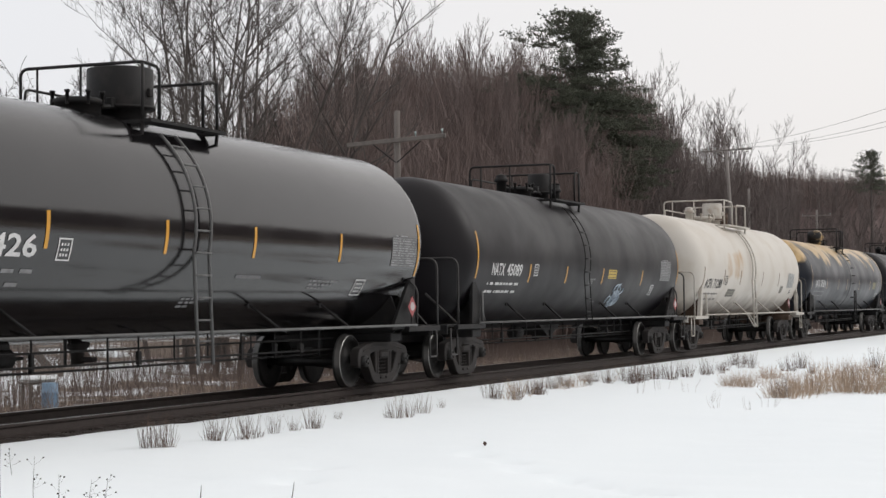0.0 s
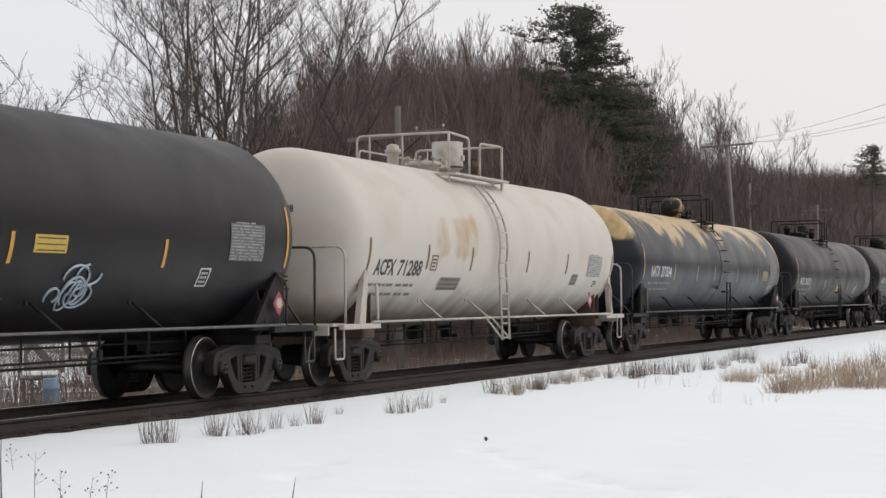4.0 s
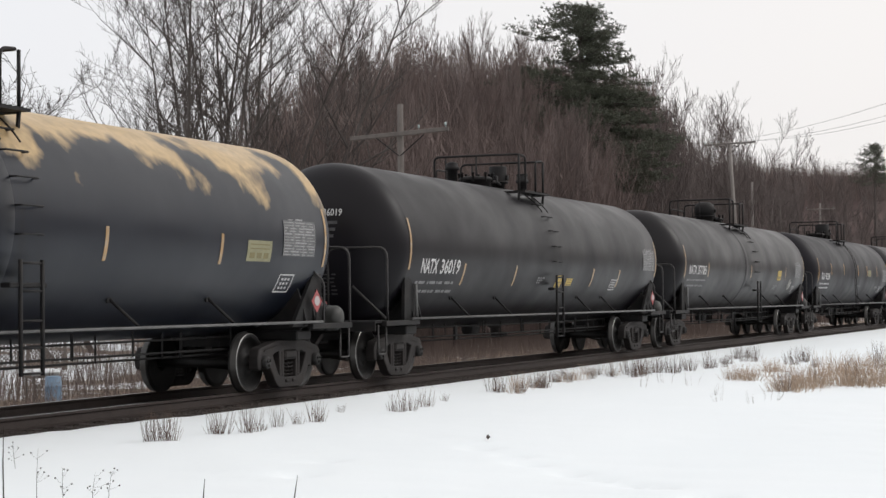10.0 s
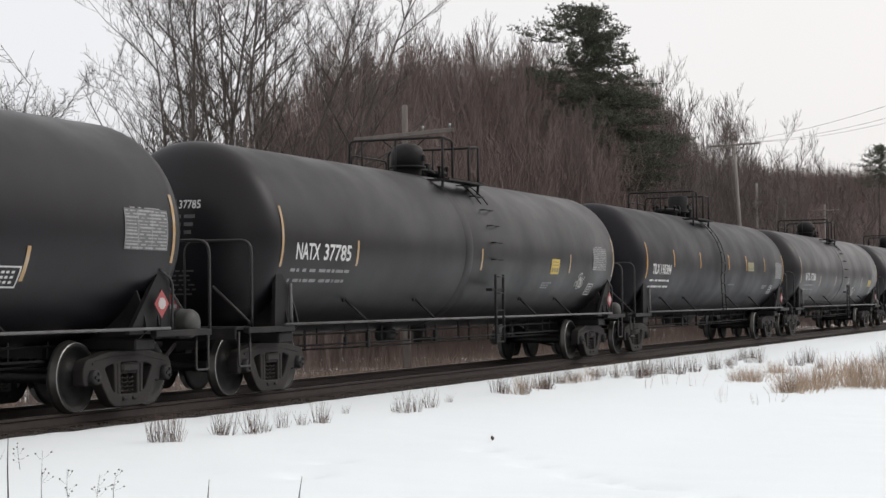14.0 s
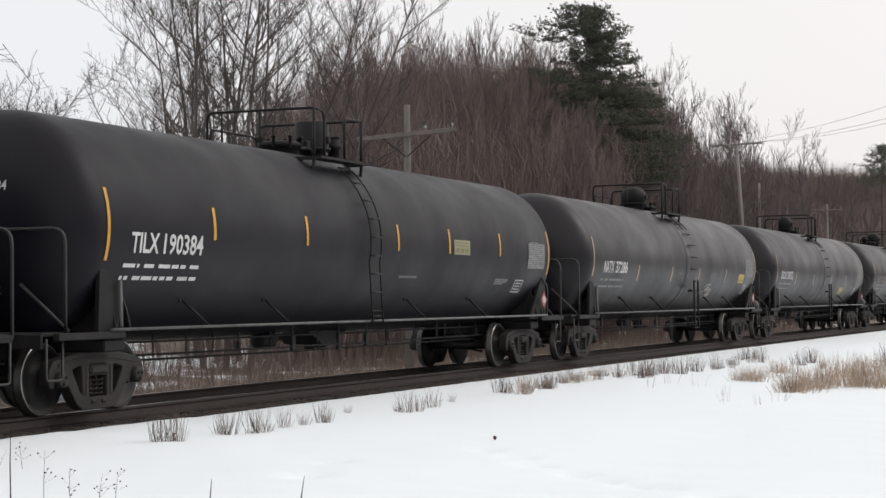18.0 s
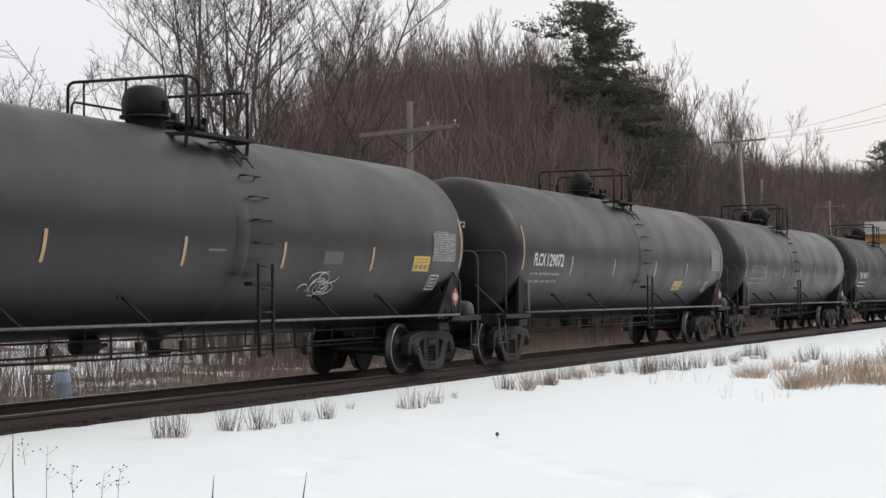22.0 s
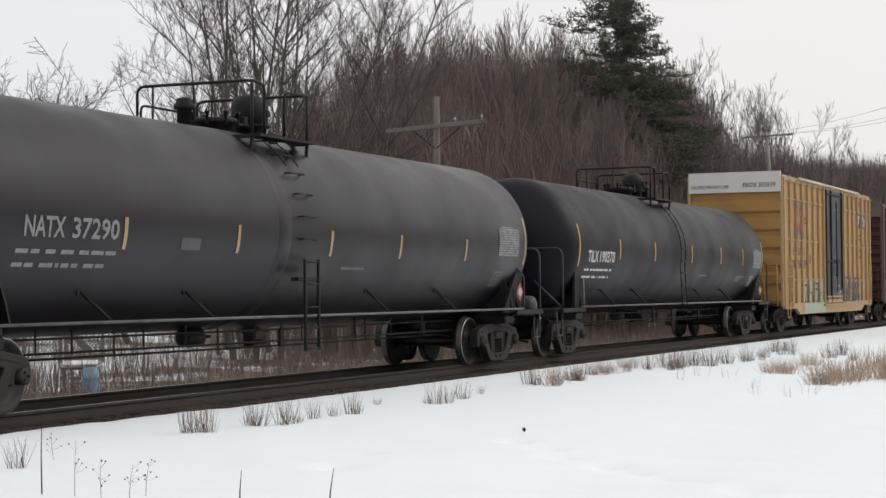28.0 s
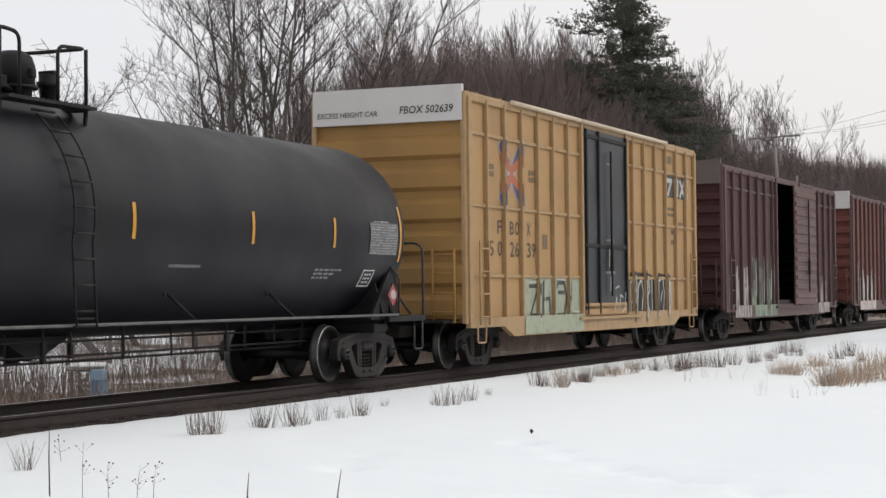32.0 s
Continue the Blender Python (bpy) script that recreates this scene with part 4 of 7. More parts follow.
    if head_placard:
        bm = bmesh.new()
        at, q = head(0.02), 0.20
        y, z = head_placard
        c = at(y, z)
        bm.faces.new([bm.verts.new(at(y + v[0], z + v[1])) for v in ((0, q), (-q, 0), (0, -q), (q, 0))])
        at = head(0.028)
        bm.faces.new([bm.verts.new(at(y + v[0], z + v[1])) for v in ((0.11, 0.05), (-0.11, 0.05), (-0.11, -0.05), (0.11, -0.05))]).material_index = 1
        bmesh.ops.solidify(bm, geom=bm.faces[:], thickness=-0.004)
        part("placard", bm, (M_PLACARD, M_PLACARD_WHITE, M_BLACK), car, "red and white diamond placard")
    # rods and pipes below the tank
    gear = random.Random(int(mid) + 7)
    for y, z in ((-0.5, 0.86), (-0.62, 0.68), (-0.42, 0.60)):
        bm = bmesh.new()
        tube(bm, [(-half + 1.3, y, z), (half * gear.uniform(-0.2, 0.2), y, z - 0.015), (half - 1.3, y, z)], 0.017, 6)
        part("brake_rod", bm, M_BLACK, car)
    for k in range(17):
        x = -half + 1.7 + (k + gear.uniform(-0.33, 0.33)) * (2 * half - 3.4) / 16
        y = gear.choice((-0.5, -0.5, -0.62))
        bm = bmesh.new()
        tube(bm, [(x, y, gear.choice((0.58, 0.64, 0.66))), (x, y, zc - math.sqrt(r * r - y * y) + 0.02)], gear.choice((0.014, 0.016, 0.024)), 5)
        if gear.random() < 0.22:
            box(bm, x, y, 0.72, gear.uniform(0.07, 0.14), 0.06, gear.uniform(0.14, 0.3), bevel=0.012)
        part("rod_hanger", bm, M_BLACK, car)
    # brake cylinder beside the outlet
    bm = bmesh.new()
    lathe(bm, [(-0.28, 0.0), (-0.28, 0.11), (-0.25, 0.14), (0.16, 0.14), (0.22, 0.10), (0.22, 0.03), (0.5, 0.025), (0.5, 0.0)], "x", 16, (-2.1, -0.28, 0.78))
    box(bm, -2.1, -0.28, 0.95, 0.3, 0.12, 0.12, bevel=0.01)
    part("brake_cylinder", bm, M_BLACK, car)
    if flush:
        bm = bmesh.new()
        prism(bm, [(-0.72, zc - r + 0.06), (0.92, zc - r + 0.06), (0.44, zc - r - 0.13), (0.30, zc - r - 0.20), (-0.12, zc - r - 0.20), (-0.26, zc - r - 0.13)], -0.36, 0.36)
        part("outlet_skid", bm, M_BLACK, car)
    bm = bmesh.new()
    lathe(bm, [(zc - r + 0.08, 0.20), (zc - r - 0.04, 0.17), (zc - r - 0.10, 0.10), (zc - r - 0.30, 0.09), (zc - r - 0.30, 0.0)], "z", 16, (0.1, 0, 0))
    box(bm, 0.1, -0.15, zc - r - 0.22, 0.10, 0.3, 0.08, bevel=0.02)
    part("bottom_outlet", bm, M_CAST if not white else M_BLACK, car)

    # top platform, rails, bonnet and valves
    a0, a1, b0, b1 = posts
    shape, dome_r, dome_h, dome_x, man_x, safe_x, vent_x = top
    zt, w = zc + r, 1.0
    zp = zt - 0.16
    hgt = 0.78
    bm = bmesh.new()
    for y in (-w, w):
        box(bm, (a0 + b1) / 2, y, zp, b1 - a0 + 0.06, 0.30, 0.04)
    for x in (a0, b1):
        box(bm, x, 0, zp - 0.01, 0.10, 2 * w, 0.05)
    for x in (a0, b1):
        for y in (-w, w):
            tube(bm, [(x, y, zp), (x, y * 0.98, zc + math.sqrt(r * r - (y * 0.98) ** 2) - 0.02)], 0.03, 5)
    for k in range(int((b1 - a0) / 0.12)):
        for y in (-w, w):
            box(bm, a0 + 0.06 + k * 0.12, y, zp + 0.025, 0.03, 0.28, 0.015)
    part("top_platform", bm, top_bar, car)
    # a hoop across the car at each end; on the near side it turns along the platform to a second post
    for x, x2, lift in ((a0, a1, 0.04), (b1, b0, -0.02)):
        bm = bmesh.new()
        tube(bm, bent([(x, w, zp - 0.05), (x, w, zp + hgt + lift), (x, -w, zp + hgt + lift), (x2, -w, zp + hgt + lift - 0.03), (x2, -w, zp - 0.03)], 0.13), 0.024, 6)
        part("platform_rail", bm, top_bar, car)
        for y in (-w, 0.0, w * 0.72):
            bm = bmesh.new()
            foot = zp - 0.06 if y == -w else zt - 0.16
            tube(bm, [(x, y, foot), (x, y, zp + hgt + lift - 0.01)], 0.026 if y == -w else 0.018, 6)
            part("rail_post", bm, top_bar, car)
    bm = bmesh.new()
    tube(bm, bent([(a0 + 0.1, w, zp - 0.05), (a0 + 0.1, w, zp + 0.55), (b1 - 0.1, w, zp + 0.55), (b1 - 0.1, w, zp - 0.05)], 0.12), 0.021, 6)
    part("platform_rail", bm, top_bar, car)
    dome = top_bar if not white else M_WHITEBAR
    vent_bar = M_RUSTY if white else dome
    bm = bmesh.new()
    if shape == "drum":
        prof = [(zt - 0.15, dome_r * 0.78), (zt + 0.10, dome_r * 0.78), (zt + 0.11, dome_r), (zt + 0.14, dome_r), (zt + dome_h, dome_r), (zt + dome_h + 0.02, dome_r * 0.95), (zt + dome_h + 0.02, 0.0)]
    else:
        prof = [(zt - 0.15, dome_r * 0.86), (zt + 0.14, dome_r * 0.86), (zt + 0.15, dome_r), (zt + dome_h * 0.68, dome_r), (zt + dome_h * 0.86, dome_r * 0.86), (zt + dome_h * 0.97, dome_r * 0.5), (zt + dome_h, 0.0)]
    lathe(bm, prof, "z", 30, (dome_x, -0.05, 0))
    box(bm, dome_x, -0.05 - dome_r - 0.02, zt + dome_h * 0.5, 0.10, 0.06, 0.12, bevel=0.012)
    bonnet = part("valve_bonnet", bm, M_SPILLED if spilled else dome, car, "black valve bonnet with tan spilled cargo on it" if spilled else "", smooth=False)
    bm = bmesh.new()
    lathe(bm, [(zt + 0.12, dome_r * 0.9), (zt + 0.12, dome_r + 0.035), (zt + 0.16, dome_r + 0.035), (zt + 0.16, dome_r * 0.9)], "z", 30, (dome_x, -0.05, 0))
    part("flange", bm, vent_bar, bonnet)
    bm = bmesh.new()
    low = 0.0 if man_x < dome_x else -0.05
    lathe(bm, [(zt - 0.12, 0.33), (zt + 0.10 + low, 0.33), (zt + 0.105 + low, 0.38), (zt + 0.17 + low, 0.38), (zt + 0.20 + low, 0.30), (zt + 0.22 + low, 0.0)], "z", 28, (man_x, 0.05, 0))
    manway = part("manway", bm, dome, car)
    for k in range(8):
        a = math.pi / 4 * k + 0.2
        bm = bmesh.new()
        lathe(bm, [(zt + 0.08 + low, 0.026), (zt + 0.25 + low, 0.026), (zt + 0.25 + low, 0.04), (zt + 0.285 + low, 0.04), (zt + 0.285 + low, 0.0)], "z", 6, (man_x + 0.37 * math.cos(a), 0.05 + 0.37 * math.sin(a), 0))
        part("eye_bolt", bm, dome, manway)
    if safe_x is not None:
        bm = bmesh.new()
        lathe(bm, [(zt - 0.1, 0.115), (zt + 0.26, 0.115), (zt + 0.265, 0.16), (zt + 0.34, 0.16), (zt + 0.345, 0.125), (zt + 0.41, 0.125), (zt + 0.44, 0.07), (zt + 0.45, 0.0)], "z", 18, (safe_x, 0.1, 0))
        part("safety_valve", bm, dome, car)
    if vent_x is not None:
        bm = bmesh.new()
        lathe(bm, [(zt - 0.1, 0.11), (zt + 0.18, 0.11), (zt + 0.19, 0.15), (zt + 0.26, 0.15), (zt + 0.265, 0.12), (zt + 0.36, 0.12), (zt + 0.36, 0.0)], "z", 14, (vent_x, -0.2, 0))
        box(bm, vent_x, -0.2, zt + 0.38, 0.10, 0.25, 0.05, bevel=0.01)
        part("vent_valve", bm, vent_bar, car)
    bm = bmesh.new()
    tube(bm, bent([(man_x, -0.15, zt + 0.06), ((man_x + dome_x) / 2, -0.22, zt + 0.12), (dome_x, -0.12, zt + 0.08)], 0.1), 0.035, 6)
    box(bm, (man_x + dome_x) / 2, -0.2, zt + 0.17, 0.14, 0.10, 0.16, bevel=0.015)
    part("valve_pipe", bm, dome, car)

    # ladder: rungs over the shell, then a framed ladder down past the side rail
    lx = ladder
    rung_bar = M_WHITEBAR if white else (M_GREYBAR if long_ladder and not flush else M_BLACK)
    if long_ladder:
        for s in (-0.21, 0.21):
            bm = bmesh.new()
            pts = []
            for k in range(15):
                a = radians(48 - k * 4.3)
                pts.append((lx + s, -(r + 0.10) * math.cos(a), zc + (r + 0.10) * math.sin(a)))
            tube(bm, pts + [(lx + s, -r - 0.12, 1.04 if flush else 0.62)], 0.014 if flush else 0.025, 6)
            part("ladder_rail", bm, rung_bar, car)
        heights = [1.06, 1.15] if flush else [0.66, 0.95]
        heights += [1.24, 1.55, 1.86, 2.17, 2.48, 2.79, 3.10, 3.40, 3.66]
    else:
        for s in (-0.22, 0.22):
            bm = bmesh.new()
            tube(bm, [(lx + low + s, -r - 0.09, 1.92), (lx + low + s, -r - 0.09, 0.55)], 0.028, 6)
            part("ladder_rail", bm, rung_bar, car)
        bm = bmesh.new()
        box(bm, lx + low - 0.05, -r - 0.02, 1.62, 0.75, 0.14, 0.06, bevel=0.01)
        part("ladder_bracket", bm, rung_bar, car)
        heights = [0.58, 0.88, 1.20, 1.55, 1.88, 2.22, 2.56, 2.90, 3.22, 3.50, 3.72]
        for s in (-0.2, 0.2):
            bm = bmesh.new()
            arc = [radians(56 - 5.0 * k) for k in range(5)]
            tube(bm, [(lx + s, -1.0, zp - 0.02)] + [(lx + s, -(r + 0.07) * math.cos(a), zc + (r + 0.07) * math.sin(a)) for a in arc], 0.013, 5)
            part("ladder_rail", bm, rung_bar, car)
    if white:
        for s in (-1, 1):
            bm = bmesh.new()
            tube(bm, [(lx - 0.22 + (0.0 if s > 0 else 0.44), -r - 0.1, 0.66), (lx - 0.22 - 0.62 + (0.0 if s > 0 else 0.3), -r + 0.02, 1.10)], 0.022, 6)
            part("ladder_brace", bm, rung_bar, car)
    for z in heights:
        bm = bmesh.new()
        if z < 1.9 or long_ladder:
            y = -r - 0.09 if z < zc else -math.sqrt(max((r + 0.1) ** 2 - (z - zc) ** 2, 0.01))
            u = lx if long_ladder else lx + low
            tube(bm, [(u - 0.23, y, z), (u + 0.23, y, z)], 0.016, 6)
        else:
            y = -math.sqrt(max((r + 0.09) ** 2 - (z - zc) ** 2, 0.01))
            yi = -math.sqrt(max((r - 0.01) ** 2 - (z - zc) ** 2, 0.01))
            tube(bm, bent([(lx - 0.23, yi, z), (lx - 0.23, y, z), (lx + 0.23, y, z), (lx + 0.23, yi, z)], 0.03, 2), 0.014, 5)
        part("ladder_rung", bm, rung_bar, car)
    for e in (-1, 1):
        truck(car, e * (half - 0.45))
    CARS.append((car, mid, half - 0.45))
    return car


# ---- boxcars ----
def boxcar(mid, half, height, sill, paint, bars, end_mat, door_mat, label, door, open_gap=0.0, posts=14, rows=(), end_ribs=6, cap=None, roof_mat=None):
    """A boxcar: floor, sides with outside posts, corrugated ends, roof, sliding doors, ladders, trucks."""
    car = new("boxcar")
    tagged(car, label, "boxcar", "freight cars of the train")
    w, th = 1.50, 0.06
    d0, d1 = door
    bm = bmesh.new()
    box(bm, 0, 0, sill + 0.10, 2 * half, 2 * w, 0.20, bevel=0.01)
    box(bm, 0, 0, sill - 0.12, 2 * half + 0.5, 0.6, 0.30, bevel=0.02)
    part("underframe", bm, M_DARKFLOOR, car)
    top = height - 0.18
    for s in (-1, 1):
        for a, b in ((-half, d0), (d1, half)):
            bm = bmesh.new()
            box(bm, (a + b) / 2, s * w, (sill + top) / 2, b - a, th, top - sill)
            part("side_panel", bm, paint, car)
        bm = bmesh.new()
        box(bm, 0, s * (w + 0.02), top - 0.06, 2 * half, 0.13, 0.14, bevel=0.015)
        part("top_chord", bm, bars, car)
        bm = bmesh.new()
        prism(bm, [(-half, sill - 0.10), (-half, sill + 0.08), (half, sill + 0.08), (half, sill - 0.10), (half - 1.7, sill - 0.10), (half - 2.2, sill - 0.30), (-half + 2.2, sill - 0.30), (-half + 1.7, sill - 0.10)], s * w - 0.05 + 0.06 * s, s * w + 0.05 + 0.06 * s)
        part("side_sill", bm, bars, car)
    step = 2 * half / posts
    xs = [-half + 0.06] + [-half + step * k for k in range(1, posts)] + [half - 0.06]
    for x in xs:
        if d0 - 0.05 < x < d1 + 0.05:
            continue
        wide = 0.16 if abs(x) > half - 0.1 else 0.07
        me = shared(("side_post", wide, height, sill), lambda bm: box(bm, 0, 0, (sill + top) / 2, wide, 0.09, top - sill - 0.1, bevel=0.012), bars)
        placed("side_post", me, car, pose(x, -w - 0.07, 0))
    for x in (d0 - 0.06, d1 + 0.06):
        me = shared(("door_post", height, sill), lambda bm: box(bm, 0, 0, (sill + top) / 2, 0.12, 0.11, top - sill, bevel=0.012), bars)
        placed("door_post", me, car, pose(x, -w - 0.075, 0))
    for z in rows:
        for a, b in ((-half + 0.12, d0 - 0.12), (max(d1, d1 + open_gap) + 0.12 + (1.0 if open_gap else 0.0), half - 0.12)):
            bm = bmesh.new()
            box(bm, (a + b) / 2, -w - 0.045, z, b - a, 0.05, 0.07, bevel=0.01)
            part("side_rib", bm, bars, car)
    # roof with raised panel seams
    bm = bmesh.new()
    m = (w + 0.06)
    prof = [(-m, top), (-m, top + 0.04), (0, height), (m, top + 0.04), (m, top)]
    a = [bm.verts.new((-half - 0.05, y, z)) for y, z in prof]
    b = [bm.verts.new((half + 0.05, y, z)) for y, z in prof]
    bm.faces.new(a)
    bm.faces.new(b[::-1])
    for i in range(5):
        bm.faces.new((a[i], b[i], b[(i + 1) % 5], a[(i + 1) % 5]))
    part("roof", bm, roof_mat or bars, car)
    for k in range(13):
        x = -half + 2 * half * (k + 0.5) / 13
        for q in (-1, 1):
            tilt = math.degrees(math.atan2(height - top - 0.04, m))
            me = shared(("roof_seam", height), lambda bm: box(bm, 0, 0, 0.01, 0.06, m * 0.97, 0.035), roof_mat or bars)
            placed("roof_seam", me, car, pose(x, q * m / 2, (top + 0.04 + height) / 2, -q * tilt))
    # ends: deep horizontal corrugations
    for e in (-1, 1):
        bm = bmesh.new()
        prof = [(0.0, sill)]
        z0, z1 = sill + 0.05, top - (0.62 if cap else 0.1)
        hgt = (z1 - z0) / end_ribs
        for k in range(end_ribs):
            z = z0 + k * hgt
            prof += [(0.0, z + 0.02), (0.10, z + 0.16 * hgt), (0.11, z + 0.62 * hgt), (0.0, z + 0.80 * hgt)]
        prof += [(0.0, top + 0.05)]
        a = [bm.verts.new((e * (half + d), -w, z)) for d, z in prof]
        b = [bm.verts.new((e * (half + d), w, z)) for d, z in prof]
        for i in range(len(prof) - 1):
            bm.faces.new((a[i], b[i], b[i + 1], a[i + 1]))
        for side in (a, b):
            c0 = bm.verts.new((e * (half - 0.05), side[0].co.y, prof[0][1]))
            c1 = bm.verts.new((e * (half - 0.05), side[0].co.y, prof[-1][1]))
            bm.faces.new([c0, *side, c1])
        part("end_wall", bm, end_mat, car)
        for s in (-1, 1):
            bm = bmesh.new()
            box(bm, e * (half + 0.02), s * (w + 0.02), (sill + top) / 2, 0.18, 0.10, top - sill + 0.05, bevel=0.02)
            part("corner_post", bm, bars, car)
        if cap and e < 0:
            bm = bmesh.new()
            prism(bm, [(e * (half + 0.03), top - 0.50), (e * (half + 0.14), top - 0.50), (e * (half + 0.14), height - 0.02), (e * (half + 0.03), height - 0.02)][::e], -w - 0.02, w + 0.02)
            part("end_cap", bm, cap, car, "white painted band at the top of the end")
        # brake platform, end rail, ladder on the end, coupler
        bm = bmesh.new()
        box(bm, e * (half + 0.35), 0, sill + 0.02, 0.35, 2.6, 0.05, bevel=0.01)
        part("end_platform", bm, M_BLACK, car)
        for s in (-1, 1):
            bm = bmesh.new()
            for y in (s * 0.95, s * 1.38):
                tube(bm, [(e * (half + 0.22), y, sill), (e * (half + 0.22), y, sill + 1.35)], 0.022, 6)
            for k in range(4):
                tube(bm, [(e * (half + 0.22), s * 0.95, sill + 0.2 + 0.35 * k), (e * (half + 0.22), s * 1.38, sill + 0.2 + 0.35 * k)], 0.016, 6)
            part("end_ladder", bm, end_mat, car)
            bm = bmesh.new()
            x0 = e * (half - 0.55)
            for x in (x0 - 0.22, x0 + 0.22):
                tube(bm, [(x, s * (w + 0.17), sill - 0.05), (x, s * (w + 0.17), sill + 1.5)], 0.022, 6)
            for k in range(4):
                tube(bm, [(x0 - 0.22, s * (w + 0.17), sill + 0.1 + 0.42 * k), (x0 + 0.22, s * (w + 0.17), sill + 0.1 + 0.42 * k)], 0.016, 6)
            tube(bm, bent([(x0 - 0.2, s * (w + 0.1), sill), (x0 - 0.2, s * (w + 0.1), 0.50), (x0 + 0.2, s * (w + 0.1), 0.50), (x0 + 0.2, s * (w + 0.1), sill)], 0.05), 0.018, 6)
            part("side_ladder", bm, bars, car)
        bm = bmesh.new()
        box(bm, e * (half + 0.6), 0, 0.86, 0.9, 0.24, 0.26, bevel=0.05)
        box(bm, e * (half + 1.05), 0.06, 0.86, 0.24, 0.34, 0.32, bevel=0.08)
        part("coupler", bm, M_CAST, car)
        bm = bmesh.new()
        box(bm, e * (half - 1.6), 0, 0.86, 0.5, 2.2, 0.2, bevel=0.03)
        part("body_bolster", bm, M_DARKFLOOR, car)
        truck(car, e * (half - 1.6))
    for s in (-1, 1):
        bm = bmesh.new()
        lathe(bm, [(-0.4, 0), (-0.36, 0.2), (0.36, 0.2), (0.4, 0)], "x", 16, (s * 1.1, -0.7, 0.72))
        part("air_reservoir", bm, M_CAST, car)
    # doors: near side slides open by open_gap; the far one is shut
    dw = d1 - d0
    for s, shift in ((-1, open_gap), (1, 0.0)):
        bm = bmesh.new()
        y = s * (w + (0.17 if shift else 0.10))
        z0, z1 = sill + 0.05, top - 0.12
        x0, x1 = d0 + shift, d1 + shift
        box(bm, (x0 + x1) / 2, y, (z0 + z1) / 2, x1 - x0, 0.05, z1 - z0)
        d = part("door", bm, door_mat, car, "sliding door, partly open" if shift else "shut sliding door")
        def rib(*q):
            rb = bmesh.new()
            box(rb, *q[:6], bevel=q[6])
            part("door_rib", rb, M_BLACK if not open_gap else door_mat, d)

        if open_gap and s < 0:
            for k in range(12):
                z = z0 + 0.15 + k * (z1 - z0 - 0.25) / 12
                rib((x0 + x1) / 2, y + s * 0.04, z + 0.12, x1 - x0 - 0.16, 0.05, 0.16, 0.018)
        else:
            for k in range(3):
                rib(x0 + 0.1 + (0.0, 0.30, 1.0)[k] * (x1 - x0 - 0.2), y + s * 0.045, (z0 + z1) / 2, 0.09, 0.06, z1 - z0, 0.012)
            for z in (z0 + 0.15, z0 + 1.5, z1 - 0.15):
                rib((x0 + x1) / 2, y + s * 0.035, z, x1 - x0, 0.05, 0.09, 0.012)
        if s < 0 and not open_gap:
            bm = bmesh.new()
            box(bm, (x0 + x1) / 2, y - 0.035, z0 + 0.12, x1 - x0 - 0.06, 0.05, 0.26, bevel=0.01)
            part("door_foot", bm, paint, d, "yellow kick plate at the door's foot")
            for z, q in ((z0 + 0.9, 0.7), (z0 + 1.62, 0.5), (z1 - 0.7, 0.4)):
                bm = bmesh.new()
                sheet(bm, lambda u, v: Vector((u, y - 0.0275, v)), (x0 + x1) / 2 + 0.25 - q / 2, (x0 + x1) / 2 + 0.25 + q / 2, z, z + 0.05, 1, 1)
                part("stencil_panel", bm, M_LETTER_DIM, d)
        if s < 0:
            bm = bmesh.new()
            tube(bm, [((x0 + x1) / 2 + 0.15, y - 0.10, z0 + 0.4), ((x0 + x1) / 2 + 0.15, y - 0.10, z1 - 0.4)], 0.025, 6)
            box(bm, (x0 + x1) / 2 + 0.15, y - 0.10, z0 + 1.2, 0.10, 0.08, 0.5, bevel=0.01)
            part("lock_bar", bm, M_BLACK, d)
        bm = bmesh.new()
        box(bm, (d0 + d1) / 2 + 0.3, s * (w + 0.14), sill - 0.02, dw + 1.4, 0.08, 0.06)
        part("door_track", bm, bars, car)
    CARS.append((car, mid, half - 1.6))
    return car


def flat_text(car, name, text, x, z, w, h, y, mat, slant=0.0, bold=0.01):
    bm = bmesh.new()
    lettered(bm, text, lambda u, v: Vector((x + u, y, z + v)), w, h, slant, bold)
    return part(name, bm, mat, car)


